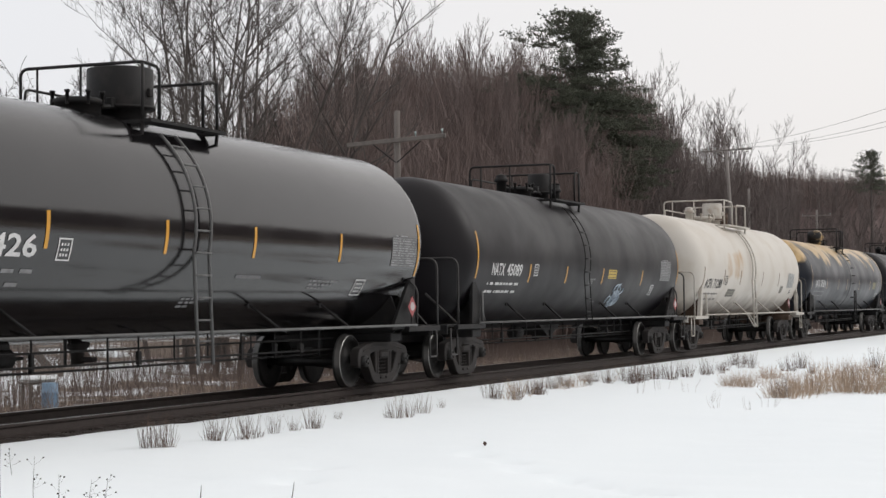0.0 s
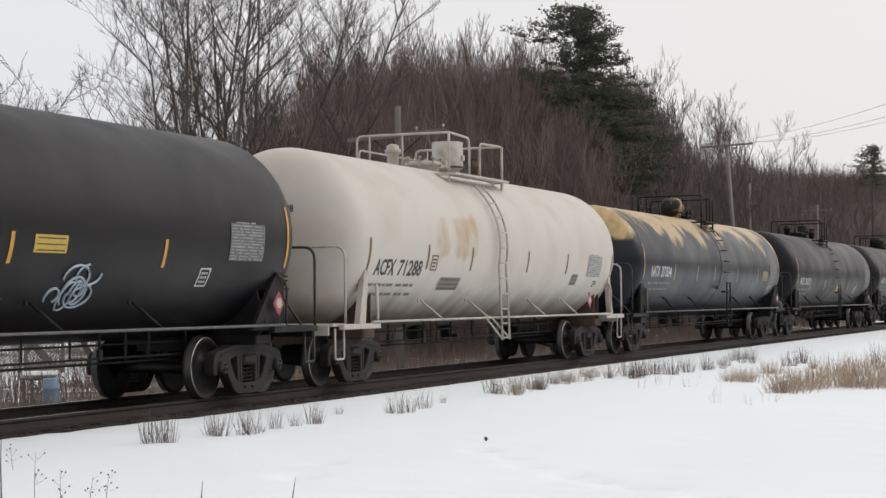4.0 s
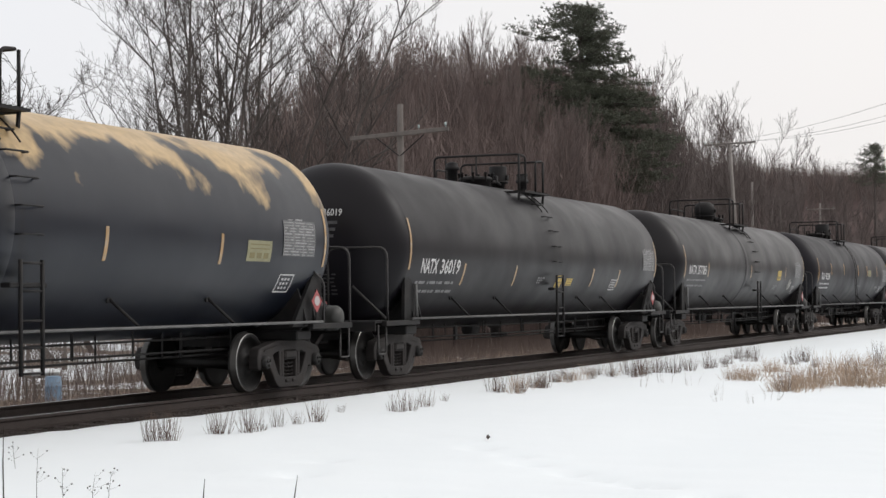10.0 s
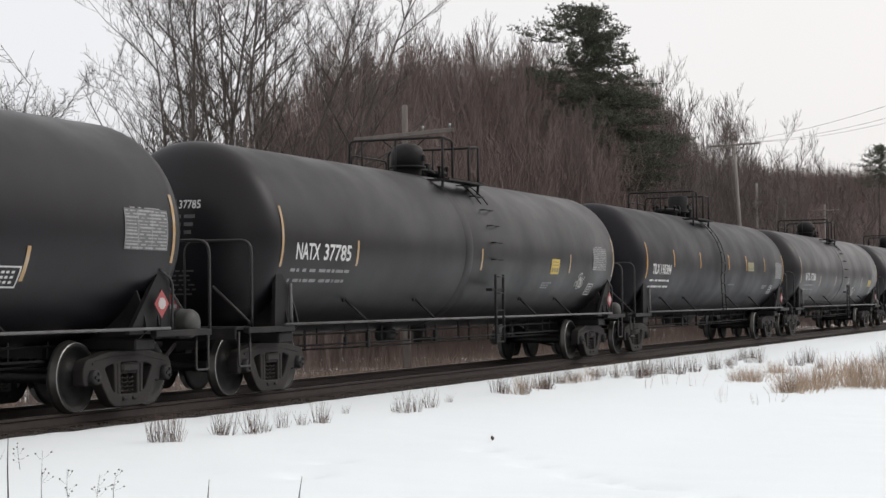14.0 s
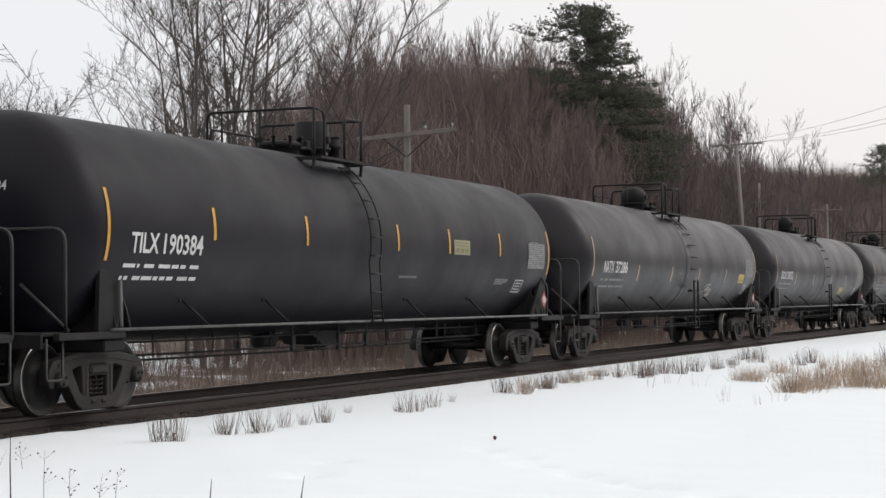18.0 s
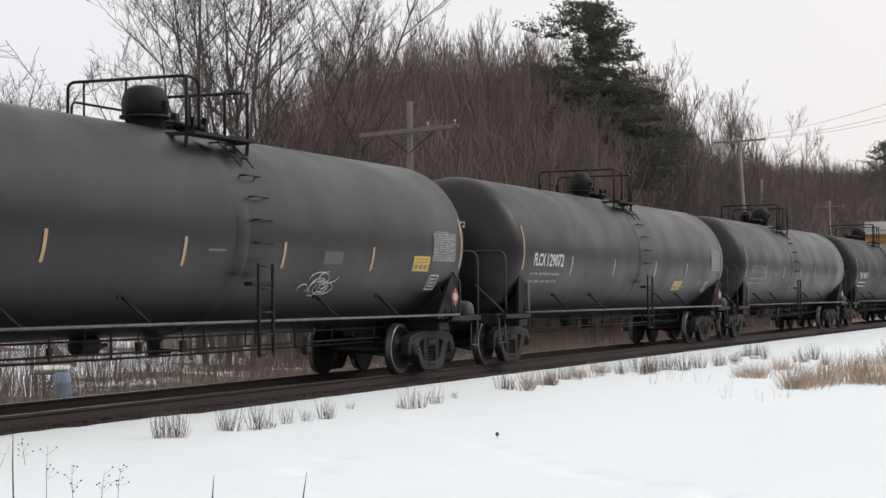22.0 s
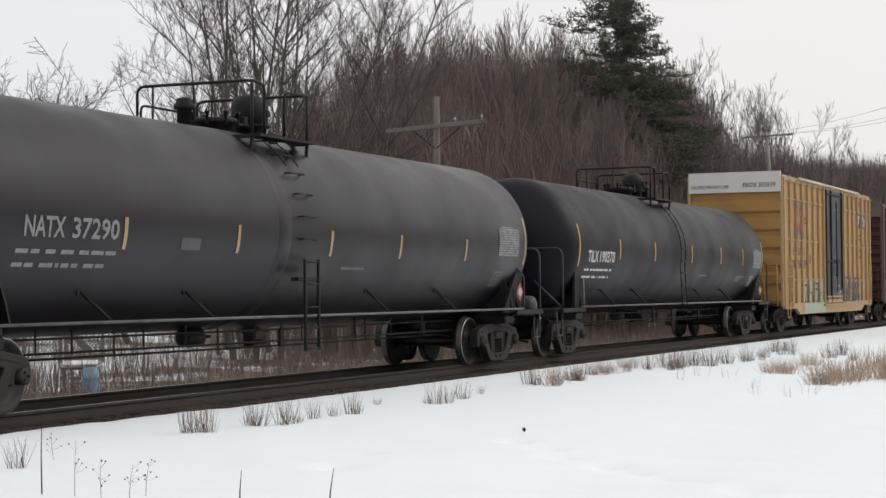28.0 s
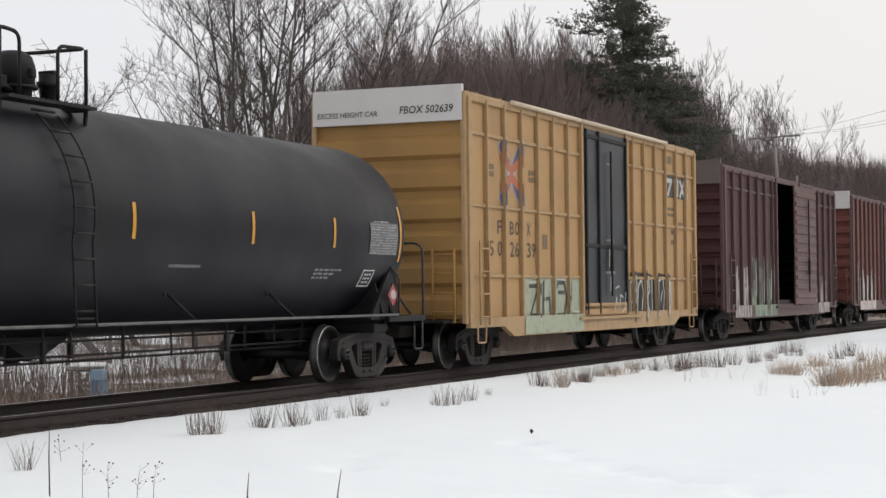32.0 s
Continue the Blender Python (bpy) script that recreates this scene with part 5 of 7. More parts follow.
def strokes(car, name, mat, y, runs, wide, label="", posts=()):
    """Flat sprayed strokes on a side: runs of (x, z); they run on over the faces of the posts."""
    bm = bmesh.new()

    def dab(x0, z0, x1, z1, yy):
        d = Vector((x1 - x0, z1 - z0))
        if d.length < 1e-5:
            return
        d = d.normalized() * (wide / 2)
        c = [(x0 - d.x - d.y, z0 - d.y + d.x), (x0 - d.x + d.y, z0 - d.y - d.x), (x1 + d.x + d.y, z1 + d.y - d.x), (x1 + d.x - d.y, z1 + d.y + d.x)]
        bm.faces.new([bm.verts.new((a, yy, b)) for a, b in c])

    for k, run in enumerate(runs):
        off = 0.0015 * k
        for (x0, z0), (x1, z1) in zip(run, run[1:]):
            off += 0.0004
            dab(x0, z0, x1, z1, y - off)
            for xp in posts:
                lo, hi = xp - 0.033, xp + 0.033
                ends = sorted(((x0, z0), (x1, z1)))
                half_w = wide / 2 * 1.2
                if ends[0][0] - half_w > hi or ends[1][0] + half_w < lo:
                    continue
                if abs(x1 - x0) < 0.2 * abs(z1 - z0):
                    za, zb = sorted((z0, z1))
                else:
                    q = [z0 + (z1 - z0) * min(1, max(0, (xx - x0) / (x1 - x0))) for xx in (lo, hi)]
                    za, zb = min(q) - half_w, max(q) + half_w
                f = [bm.verts.new((a, -1.6165 + (y + 1.532) - off, b)) for a, b in ((lo, za), (hi, za), (hi, zb), (lo, zb))]
                bm.faces.new(f)
    return tagged(part(name, bm, mat, car, label), kind="stuff")


# ---- the train, from its leading end ----
P_GLOSS = tank_paint("glossy_black_tank", (0.0060, 0.0054, 0.0062), (0.0120, 0.0106, 0.0110), 0.10, streak=0.2, wave=0.002, spec=0.68)
P_BROWNISH = tank_paint("dull_black_tank", (0.0050, 0.0037, 0.0054), (0.0090, 0.0069, 0.0092), 0.46, streak=0.25, spec=0.29, wave=0.0018)
P_SPILL = tank_paint("spilled_grey_tank", (0.0092, 0.0116, 0.0184), (0.0160, 0.0192, 0.0270), 0.38, stain=(0.52, 0.37, 0.19), stain_from=5.02, stain_size=0.95)
M_SPILLED = tank_paint("spilled_black_fittings", (0.012, 0.0115, 0.0122), (0.026, 0.023, 0.022), 0.5, stain=(0.50, 0.36, 0.19), stain_from=6.05, stain_size=2.6, spill=0)
P_MATT = tank_paint("matt_black_tank", (0.0047, 0.0039, 0.0060), (0.0084, 0.0072, 0.0100), 0.42, streak=0.15, spec=0.25, wave=0.0018)
P_DARK = tank_paint("dark_grey_tank", (0.0070, 0.0058, 0.0086), (0.0124, 0.0107, 0.0146), 0.43, streak=0.15, spec=0.40, wave=0.0018)
P_NEWER = tank_paint("clean_black_tank", (0.0042, 0.0034, 0.0072), (0.0078, 0.0064, 0.0108), 0.50, streak=0.12, spec=0.25, wave=0.0018)
P_SIX = tank_paint("brownish_grey_tank", (0.0045, 0.0036, 0.0054), (0.0082, 0.0069, 0.0092), 0.43, streak=0.25, spec=0.32, wave=0.0018)
P_WHITE = rusty_white("stained_white_tank")
Z_LOW, Z_HIGH = (1.90, 2.28), (2.14, 2.60)

tank_car(24.5, 8.7, 1.62, 2.55, P_GLOSS, M_GREYBAR, "glossy black tank car with amber stripes and a tall ladder", ("50426", -4.70, 2.04, 1.55, 0.26), (-5.8, -2.98, -0.19, 2.36, 5.36),
         (0.21, 0.66, 1.9, 2.32), ("drum", 0.48, 0.70, 1.16, 0.2, None, None), (-5.7, -3.2, 3.2, 5.7), 0.62,
         decals=(("table", 7.48, 2.11, 1.1, 0.52), ("frame", 6.25, 1.6, 0.4, 0.27), ("frame", -2.72, 2.0, 0.3, 0.28), ("bar", 1.99, 1.84, 0.8, 0.05), ("line", 4.5, 1.7, 1.1, 0.17), ("line", 0.75, 1.42, 0.6, 0.16)),
         long_ladder=True, zs=Z_HIGH)
tank_car(44.28, 7.9, 1.56, 2.45, P_BROWNISH, M_GREYBAR, "dull brownish-black tank car with a yellow decal and a sprayed tag", ("NATX 45089", -7.0, 2.03, 1.85, 0.24), (-4.66, -2.1, 0.75, 4.26),
         (-1.62, -1.33, 0.2, 0.56), ("drum", 0.28, 0.56, 0.38, -0.96, -1.93, 1.14), (-5.0, -2.5, 1.8, 4.16), -0.88, long_ladder=True, flush=True, tape=M_STRIPE,
         decals=(("table", 6.05, 2.03, 1.05, 0.54), ("yellow", 1.2, 2.04, 0.70, 0.22), ("frame", 5.33, 1.65, 0.3, 0.26), ("line", -0.3, 1.9, 0.45, 0.14), ("bar", 0.6, 1.46, 0.35, 0.04), ("frame", -4.4, 2.04, 0.27, 0.25)),
         spray=(1.6, 1.36, 1.2, 0.62), head_mark="NATX 45089", zs=Z_LOW)
tank_car(62.44, 7.24, 1.60, 2.50, P_WHITE, M_WHITEBAR, "dirty white tank car with rust stains and black lettering", ("ACFX 71288", -6.9, 1.88, 2.15, 0.27), (-4.6, -2.35, 1.0, 3.7),
         (-2.07, -0.95, -0.34, 1.0), ("drum", 0.33, 0.66, 0.24, -0.88, -2.33, 1.37), (-3.93, -1.48, 2.1, 4.45), -0.85, tape=M_STRIPE_WORN, letters=M_LETTER_BLACK,
         decals=(("table", 5.3, 1.95, 1.07, 0.5), ("grey", -3.75, 1.62, 1.05, 0.24), ("grey", 4.22, 1.75, 0.46, 0.25), ("frame", -4.42, 1.98, 0.3, 0.28), ("line", 6.0, 1.72, 0.3, 0.16)),
         long_ladder=True, white=True, end_wide=True, top_bar=M_WHITEBAR, head_mark="ACFX 71288", zs=(2.0, 2.45))
tank_car(81.62, 8.75, 1.53, 2.40, P_SPILL, M_GREYBAR, "dark grey tank car streaked with tan spilled cargo over its top", ("NATX 37034", -8.0, 2.02, 2.1, 0.28), (-5.56, -2.96, -0.82, 2.29, 5.32),
         (-0.35, 0.36, 0.75, 1.14), ("round", 0.33, 0.62, -0.25, 0.95, None, None), (-5.45, -2.6, 3.1, 5.72), 0.55, tape=M_STRIPE_DIRTY,
         decals=(("table", 7.25, 2.1, 1.1, 0.55), ("pale", 6.1, 2.0, 0.77, 0.31), ("frame", 7.33, 1.54, 0.5, 0.28)), head_mark="NATX 37034", low=-0.3, head_placard=(-0.53, 2.05), spilled=True, belt=0.1, zs=(1.94, 2.38), top_bar=M_BLACK)
tank_car(102.23, 8.36, 1.54, 2.38, P_MATT, M_GREYBAR, "matt black tank car with white lettering and yellow stencils", ("NATX 36019", -7.75, 1.90, 1.95, 0.26), (-5.58, -2.6, 2.86, 5.04),
         (-0.97, -0.54, 0.14, 0.66), ("drum", 0.20, 0.48, 0.28, -0.87, -2.16, 1.51), (-5.4, -2.95, 2.6, 4.55), -0.1, tape=M_STRIPE_DIRTY,
         decals=(("table", 7.1, 2.11, 1.08, 0.54), ("yellow", 0.2, 1.64, 0.42, 0.28), ("yellow", 0.95, 1.70, 0.42, 0.16), ("frame", 4.5, 1.6, 0.48, 0.26), ("line", -1.1, 1.74, 0.48, 0.15)), head_mark="NATX 36019", low=-0.07, zs=(1.68, 2.10), head_up=0.1)
tank_car(122.62, 8.8, 1.53, 2.40, P_SIX, M_GREYBAR, "dark grey tank car with an orange decal and white lettering", ("NATX 37785", -8.3, 2.08, 2.05, 0.25), (-6.04, -0.2, 5.42),
         (-0.95, -0.43, 0.45, 0.98), ("round", 0.33, 0.62, -0.47, 0.9, None, None), (-5.65, -2.63, 3.1, 5.46), 0.55, tape=M_STRIPE_DIRTY,
         decals=(("table", 7.15, 2.09, 1.05, 0.53), ("plain_yellow", 4.1, 1.97, 0.56, 0.33), ("line", 3.75, 1.66, 0.68, 0.15), ("frame", 7.1, 1.52, 0.42, 0.26)), spray=(5.95, 1.66, 0.7, 0.4), head_mark="NATX 37785", low=-0.35, belt=-0.9, zs=(2.0, 2.42))
tank_car(143.17, 8.72, 1.54, 2.40, P_NEWER, M_GREYBAR, "clean black tank car with bright amber stripes", ("TILX 190384", -8.15, 2.07, 1.9, 0.26), (-5.98, -3.05, 0.52, 2.93, 5.66),
         (-1.7, -1.32, -0.52, 0.16), ("drum", 0.30, 0.60, 0.15, -0.9, None, 0.72), (-6.1, -3.63, 1.8, 4.92), -0.65, long_ladder=True, flush=True,
         decals=(("table", 7.38, 2.06, 1.06, 0.54), ("pale", 3.15, 2.27, 0.82, 0.28), ("bar", 0.75, 1.81, 0.8, 0.04), ("line", 5.65, 1.72, 0.8, 0.12), ("frame", 6.85, 1.56, 0.5, 0.26)), head_mark="TILX 190384", zs=(2.28, 2.74))
tank_car(163.885, 8.7, 1.54, 2.40, P_DARK, M_GREYBAR, "dark grey tank car with pale yellow decal and faint tags", ("NATX 37286", -7.83, 2.05, 2.0, 0.27), (-4.85, -1.56, 1.41, 4.68),
         (-0.62, -0.27, 0.49, 1.2), ("round", 0.34, 0.62, -0.19, 1.02, None, None), (-5.33, -2.45, 3.3, 5.75), 0.62, tape=M_STRIPE_DIRTY,
         decals=(("table", 7.3, 2.06, 1.1, 0.53), ("plain_yellow", 6.45, 1.87, 0.75, 0.27), ("dim", 2.8, 1.95, 0.7, 0.2), ("frame", 7.4, 1.54, 0.42, 0.27), ("bar", -0.9, 2.08, 0.5, 0.03)), head_mark="NATX 37286", low=-0.1, belt=0.05,
         spray=(2.0, 1.45, 1.5, 0.42), zs=(1.86, 2.26))
tank_car(184.92, 8.8, 1.54, 2.40, P_DARK, M_GREYBAR, "dark grey tank car with a bright yellow decal", ("FLCX 129072", -8.1, 2.06, 2.0, 0.26), (-5.54, -2.23, 1.47, 4.66),
         (-0.5, 0.19, 0.83, 1.02), ("round", 0.26, 0.62, -0.3, 0.92, None, None), (-5.8, -3.1, 2.73, 4.8), 0.55, tape=M_STRIPE_DIRTY,
         decals=(("table", 7.44, 2.1, 1.06, 0.6), ("plain_yellow", 3.7, 1.54, 0.85, 0.25), ("frame", 7.12, 1.5, 0.36, 0.28), ("line", 6.3, 1.66, 0.5, 0.18)), head_mark="FLCX 129072", low=-0.3, belt=0.05, zs=(1.87, 2.29))
tank_car(205.74, 8.7, 1.53, 2.40, P_DARK, M_GREYBAR, "dark grey tank car with faded ghosted lettering", ("NATX 37290", -7.85, 2.10, 2.0, 0.24), (-5.75, -2.88, 0.04, 2.66, 5.58),
         (-1.55, -1.17, -0.54, 0.22), ("round", 0.30, 0.66, 0.07, -0.84, -1.66, None), (-6.04, -3.56, 2.2, 5.1), -0.85, tape=M_STRIPE_DIRTY, letters=M_LETTER_DIM,
         decals=(("table", 7.24, 2.1, 1.08, 0.55), ("frame", 7.28, 1.52, 0.44, 0.28), ("bar", 0.55, 1.78, 0.85, 0.04), ("dim", -4.4, 2.0, 0.5, 0.16)), head_mark="NATX 37290", belt=-1.5, zs=(1.98, 2.38))
tank_car(226.5, 8.68, 1.53, 2.40, P_NEWER, M_GREYBAR, "clean black tank car with amber stripes and bold white lettering", ("TILX 190370", -8.05, 2.06, 1.95, 0.25), (-5.74, -2.87, 0.57, 3.63, 6.2),
         (-1.45, -1.07, -0.3, 0.30), ("round", 0.28, 0.62, 0.08, -0.8, None, 0.62), (-6.08, -3.6, 2.1, 4.9), -0.65, long_ladder=True, flush=True,
         decals=(("table", 7.48, 2.06, 1.05, 0.52), ("bar", 1.55, 1.79, 0.8, 0.04), ("line", 5.73, 1.66, 0.95, 0.18), ("frame", 7.45, 1.54, 0.42, 0.27)), head_mark="TILX 190370", zs=Z_HIGH)

B_YELLOW = tank_paint("faded_yellow_boxcar", (0.400, 0.248, 0.112), (0.325, 0.205, 0.105), 0.55, streak=0.8, wave=0.002, spill=0)
# the end walls' shade is put into a darker yellow than the sides
B_YELLOW_END_SHADED = tank_paint("shaded_yellow_boxcar_end", (0.335, 0.190, 0.062), (0.235, 0.140, 0.058), 0.6, streak=0.8, wave=0.002, spill=0)
B_CAP = tank_paint("white_end_band", (0.58, 0.57, 0.56), (0.46, 0.44, 0.42), 0.5, streak=0.5, wave=0.001, spill=0)
# pale colour carries the highlight along the roof's edge
B_GUTTER = tank_paint("highlit_gutter", (0.60, 0.50, 0.38), (0.48, 0.38, 0.26), 0.45, streak=0.5, wave=0.001, spill=0)
B_DOOR = tank_paint("black_boxcar_door", (0.024, 0.028, 0.034), (0.072, 0.078, 0.084), 0.42, streak=0.9, wave=0.002, spill=0)
B_BROWN = tank_paint("brown_boxcar", (0.058, 0.024, 0.025), (0.080, 0.040, 0.038), 0.6, streak=0.9, wave=0.002, spill=0)
B_BROWN_DOOR = tank_paint("brown_boxcar_door", (0.115, 0.069, 0.066), (0.155, 0.105, 0.098), 0.6, streak=0.9, wave=0.002, spill=0)
B_BROWN_CAP = tank_paint("grimy_pale_band", (0.12, 0.10, 0.094), (0.075, 0.052, 0.050), 0.6, streak=0.9, wave=0.001, spill=0)
M_WASH = surface("washed_out_white_paint", (0.09, 0.05, 0.048), (0.46, 0.43, 0.41), 0.7, 0.0, 2.6, 30, 0.05, 0.95, (2.0, 1, 0.55))
M_WASH_GREEN = surface("washed_out_green_paint", (0.080, 0.040, 0.038), (0.25, 0.33, 0.25), 0.7, 0.0, 2.6, 30, 0.05, 0.95, (1.8, 1, 0.6))
M_WASH_RED = surface("washed_out_paint_on_red", (0.20, 0.09, 0.08), (0.60, 0.56, 0.54), 0.7, 0.0, 2.6, 30, 0.05, 1.1, (2.0, 1, 0.5))
B_RED = tank_paint("red_brown_boxcar", (0.150, 0.052, 0.044), (0.175, 0.085, 0.070), 0.6, streak=0.9, wave=0.002, spill=0)

b = boxcar(245.82, 7.78, 5.26, 0.88, B_YELLOW, M_YELLOWBAR_LIT, B_YELLOW_END_SHADED, B_DOOR, "faded yellow high-cube boxcar with a black door and graffiti", (-1.37, 1.66), rows=(1.74, 3.05, 4.38), posts=17, cap=B_CAP)
POSTS = [-7.78 + 15.56 / 17 * k for k in range(1, 17)]
e_at = -7.78 - 0.148
bm = bmesh.new()
lettered(bm, "EXCESS HEIGHT CAR", lambda u, v: Vector((e_at, 1.42 - u, 4.72 + v)), 1.25, 0.10, 0.1, 0.008)
part("warning_text", bm, M_LETTER_BLACK, b)
bm = bmesh.new()
lettered(bm, "FBOX 502639", lambda u, v: Vector((e_at, -0.28 - u, 4.74 + v)), 1.08, 0.14, 0.15, 0.012)
part("reporting_mark", bm, M_LETTER_BLACK, b)
for c, x in zip("FBOX", (-6.24, -5.58, -5.31, -4.66)):
    flat_text(b, "reporting_mark", c, x, 2.55, 0.22, 0.26, -1.537, M_LETTER_BROWN)
for c, x in zip("502639", (-6.66, -6.24, -5.58, -5.31, -4.66, -4.39)):
    flat_text(b, "car_number", c, x, 2.12, 0.22, 0.29, -1.537, M_LETTER_BROWN)
for x0, x1 in ((-5.67, -1.62), (-1.58, 4.95)):
    bm = bmesh.new()
    tube(bm, [(x0, -1.64, 5.10), (x1, -1.64, 5.10)], 0.045, 8)
    part("roof_gutter", bm, B_GUTTER, b, "roller rail below the roof's edge, its highlight painted pale")
strokes(b, "crossed_emblem", M_PLACARD_WHITE, -1.537, [[(-5.98, 4.22), (-4.98, 3.24)], [(-4.98, 4.22), (-5.98, 3.24)]], 0.30, "blue, red and white crossed emblem", posts=POSTS)
strokes(b, "crossed_emblem", M_LOGO_BLUE, -1.541, [[(-5.98, 4.22), (-5.70, 3.94)], [(-5.26, 3.52), (-4.98, 3.24)], [(-4.98, 4.22), (-5.26, 3.94)], [(-5.70, 3.52), (-5.98, 3.24)]], 0.24, posts=POSTS)
strokes(b, "crossed_emblem", M_LOGO_RED, -1.546, [[(-5.98, 4.02), (-5.48, 3.80), (-4.98, 4.02)], [(-5.98, 3.44), (-5.48, 3.66), (-4.98, 3.44)]], 0.17, posts=POSTS)
bm = bmesh.new()
for x0, x1, z0, z1 in ((-5.0, -1.45, 0.60, 1.72),):
    sheet(bm, lambda x, z: Vector((x, -1.539, z)), x0, x1, z0 + 0.28, z1, 6, 3)
    sheet(bm, lambda x, z: Vector((x, -1.622, z)), x0, x1, z0, z0 + 0.36, 6, 1)
for k in range(1, 17):
    x = -7.78 + 15.56 / 17 * k
    if -5.0 < x < -1.5:
        sheet(bm, lambda u, v: Vector((u, -1.620, v)), x - 0.034, x + 0.034, 0.96, 1.72, 1, 1)
tagged(part("graffiti", bm, M_SPRAY_GREEN, b, "large pale green graffiti piece"), kind="stuff")
strokes(b, "graffiti_outline", M_SPRAY_DARK, -1.545, [[(-4.55, 1.55), (-4.05, 1.55), (-4.5, 0.98), (-3.95, 0.95)], [(-3.75, 1.62), (-3.8, 0.92)], [(-3.75, 1.28), (-3.4, 1.3), (-3.35, 0.92)], [(-3.0, 0.95), (-3.1, 1.3), (-2.9, 1.62), (-2.5, 1.62), (-2.35, 1.3), (-2.5, 0.95), (-3.0, 0.95)], [(-2.85, 1.42), (-2.55, 1.42)], [(-2.05, 1.62), (-2.1, 0.95), (-1.55, 0.92)]], 0.075, posts=POSTS)
strokes(b, "graffiti_highlight", M_SPRAY_WHITE, -1.549, [[(-4.62, 1.62), (-3.98, 1.64)], [(-4.45, 0.88), (-3.9, 0.86)], [(-3.66, 1.64), (-3.7, 0.9)], [(-2.95, 1.70), (-2.4, 1.68)], [(-1.97, 1.64), (-2.0, 1.02), (-1.5, 1.0)]], 0.035, posts=POSTS)
bm = bmesh.new()
for x0, x1, z1 in ((2.25, 3.05, 1.66), (3.12, 4.2, 1.74), (4.3, 5.5, 1.68)):
    sheet(bm, lambda x, z: Vector((x, -1.540, z)), x0, x1, 0.95, z1, 3, 3)
tagged(part("graffiti", bm, M_SPRAY_BLACK, b, "black graffiti piece with white outlines"), kind="stuff")
strokes(b, "graffiti", M_SPRAY_BLACK, -1.548, [[(2.3, 0.9), (2.3, 1.7), (3.0, 1.7), (3.0, 0.9), (2.4, 0.9)], [(3.3, 0.95), (3.35, 1.72), (4.1, 1.6), (4.1, 0.95), (3.4, 1.3)], [(4.4, 0.9), (4.4, 1.7), (5.3, 1.65), (5.3, 0.95), (4.5, 1.2)]], 0.34, "black and white graffiti piece", posts=POSTS)
strokes(b, "graffiti_outline", M_SPRAY_WHITE, -1.556, [[(2.16, 0.85), (2.12, 1.62), (2.35, 1.78), (2.62, 1.62), (2.60, 1.25), (2.22, 1.18)], [(2.62, 0.88), (2.74, 1.55), (2.98, 1.72), (3.12, 1.40), (3.0, 0.95), (2.78, 0.85)],
    [(3.22, 0.82), (3.28, 1.70), (3.55, 1.78), (3.66, 1.45), (3.32, 1.25), (3.70, 0.88)], [(3.82, 1.70), (3.84, 0.90), (4.15, 0.86), (4.24, 1.25), (4.20, 1.72)], [(4.38, 0.85), (4.42, 1.68), (4.75, 1.76), (4.88, 1.40), (4.80, 0.92), (4.42, 0.85)],
    [(5.0, 0.85), (5.06, 1.70), (5.42, 1.62), (5.45, 1.10), (5.30, 0.82)], [(2.3, 1.45), (2.45, 1.5)], [(3.4, 1.52), (3.5, 1.55)], [(4.55, 1.2), (4.68, 1.42)]], 0.06, posts=POSTS)
bm = bmesh.new()
sheet(bm, lambda x, z: Vector((x, -1.538, z)), 5.25, 7.0, 3.78, 4.32, 1, 1)
part("owner_panel", bm, M_SPRAY_DARK, b)
strokes(b, "owner_panel_strokes", M_SPRAY_WHITE, -1.541, [[(5.35, 4.2), (5.7, 4.2), (5.4, 3.86)], [(5.95, 4.2), (6.05, 3.88), (6.25, 3.88), (6.3, 4.2)], [(6.5, 3.86), (6.85, 4.22)], [(6.5, 4.22), (6.85, 3.86)]], 0.11, posts=POSTS)
for x, z, w, h in ((-6.82, 3.62, 0.42, 0.10), (-6.82, 3.76, 0.42, 0.10), (-4.52, 3.62, 0.42, 0.10), (-4.52, 3.76, 0.42, 0.10), (-3.75, 2.3, 0.28, 0.3), (5.3, 4.62, 0.45, 0.2), (5.3, 3.3, 0.7, 0.08), (5.3, 3.45, 0.9, 0.08), (6.2, 3.1, 0.5, 0.08), (5.6, 2.6, 0.6, 0.12), (5.6, 2.85, 0.7, 0.12)):
    bm = bmesh.new()
    sheet(bm, lambda u, v: Vector((u, -1.538, v)), x, x + w, z, z + h, 1, 1)
    part("stencil_panel", bm, M_STRIPE_WORN, b)
strokes(b, "door_scrawl", M_SPRAY_WHITE, -1.69, [[(0.15, 2.0), (0.18, 2.35)], [(0.3, 2.15), (0.33, 2.3)], [(0.5, 1.0), (0.62, 1.3), (0.72, 1.0)], [(0.85, 1.05), (0.9, 1.35), (1.1, 1.3)], [(1.0, 0.95), (1.25, 1.05), (1.3, 1.4)], [(0.55, 1.5), (0.8, 1.55)], [(0.2, 1.45), (0.22, 1.75)]], 0.035)

b = boxcar(264.4, 7.75, 5.10, 0.92, B_BROWN, M_BROWNBAR, B_BROWN, B_BROWN_DOOR, "old brown boxcar with a half-open door and white graffiti", (-1.4, 1.8), open_gap=2.13, posts=16, rows=(4.34,), end_ribs=9, cap=B_BROWN_CAP)
BROWN_POSTS = [-7.75 + 15.5 / 16 * k for k in range(1, 16)]


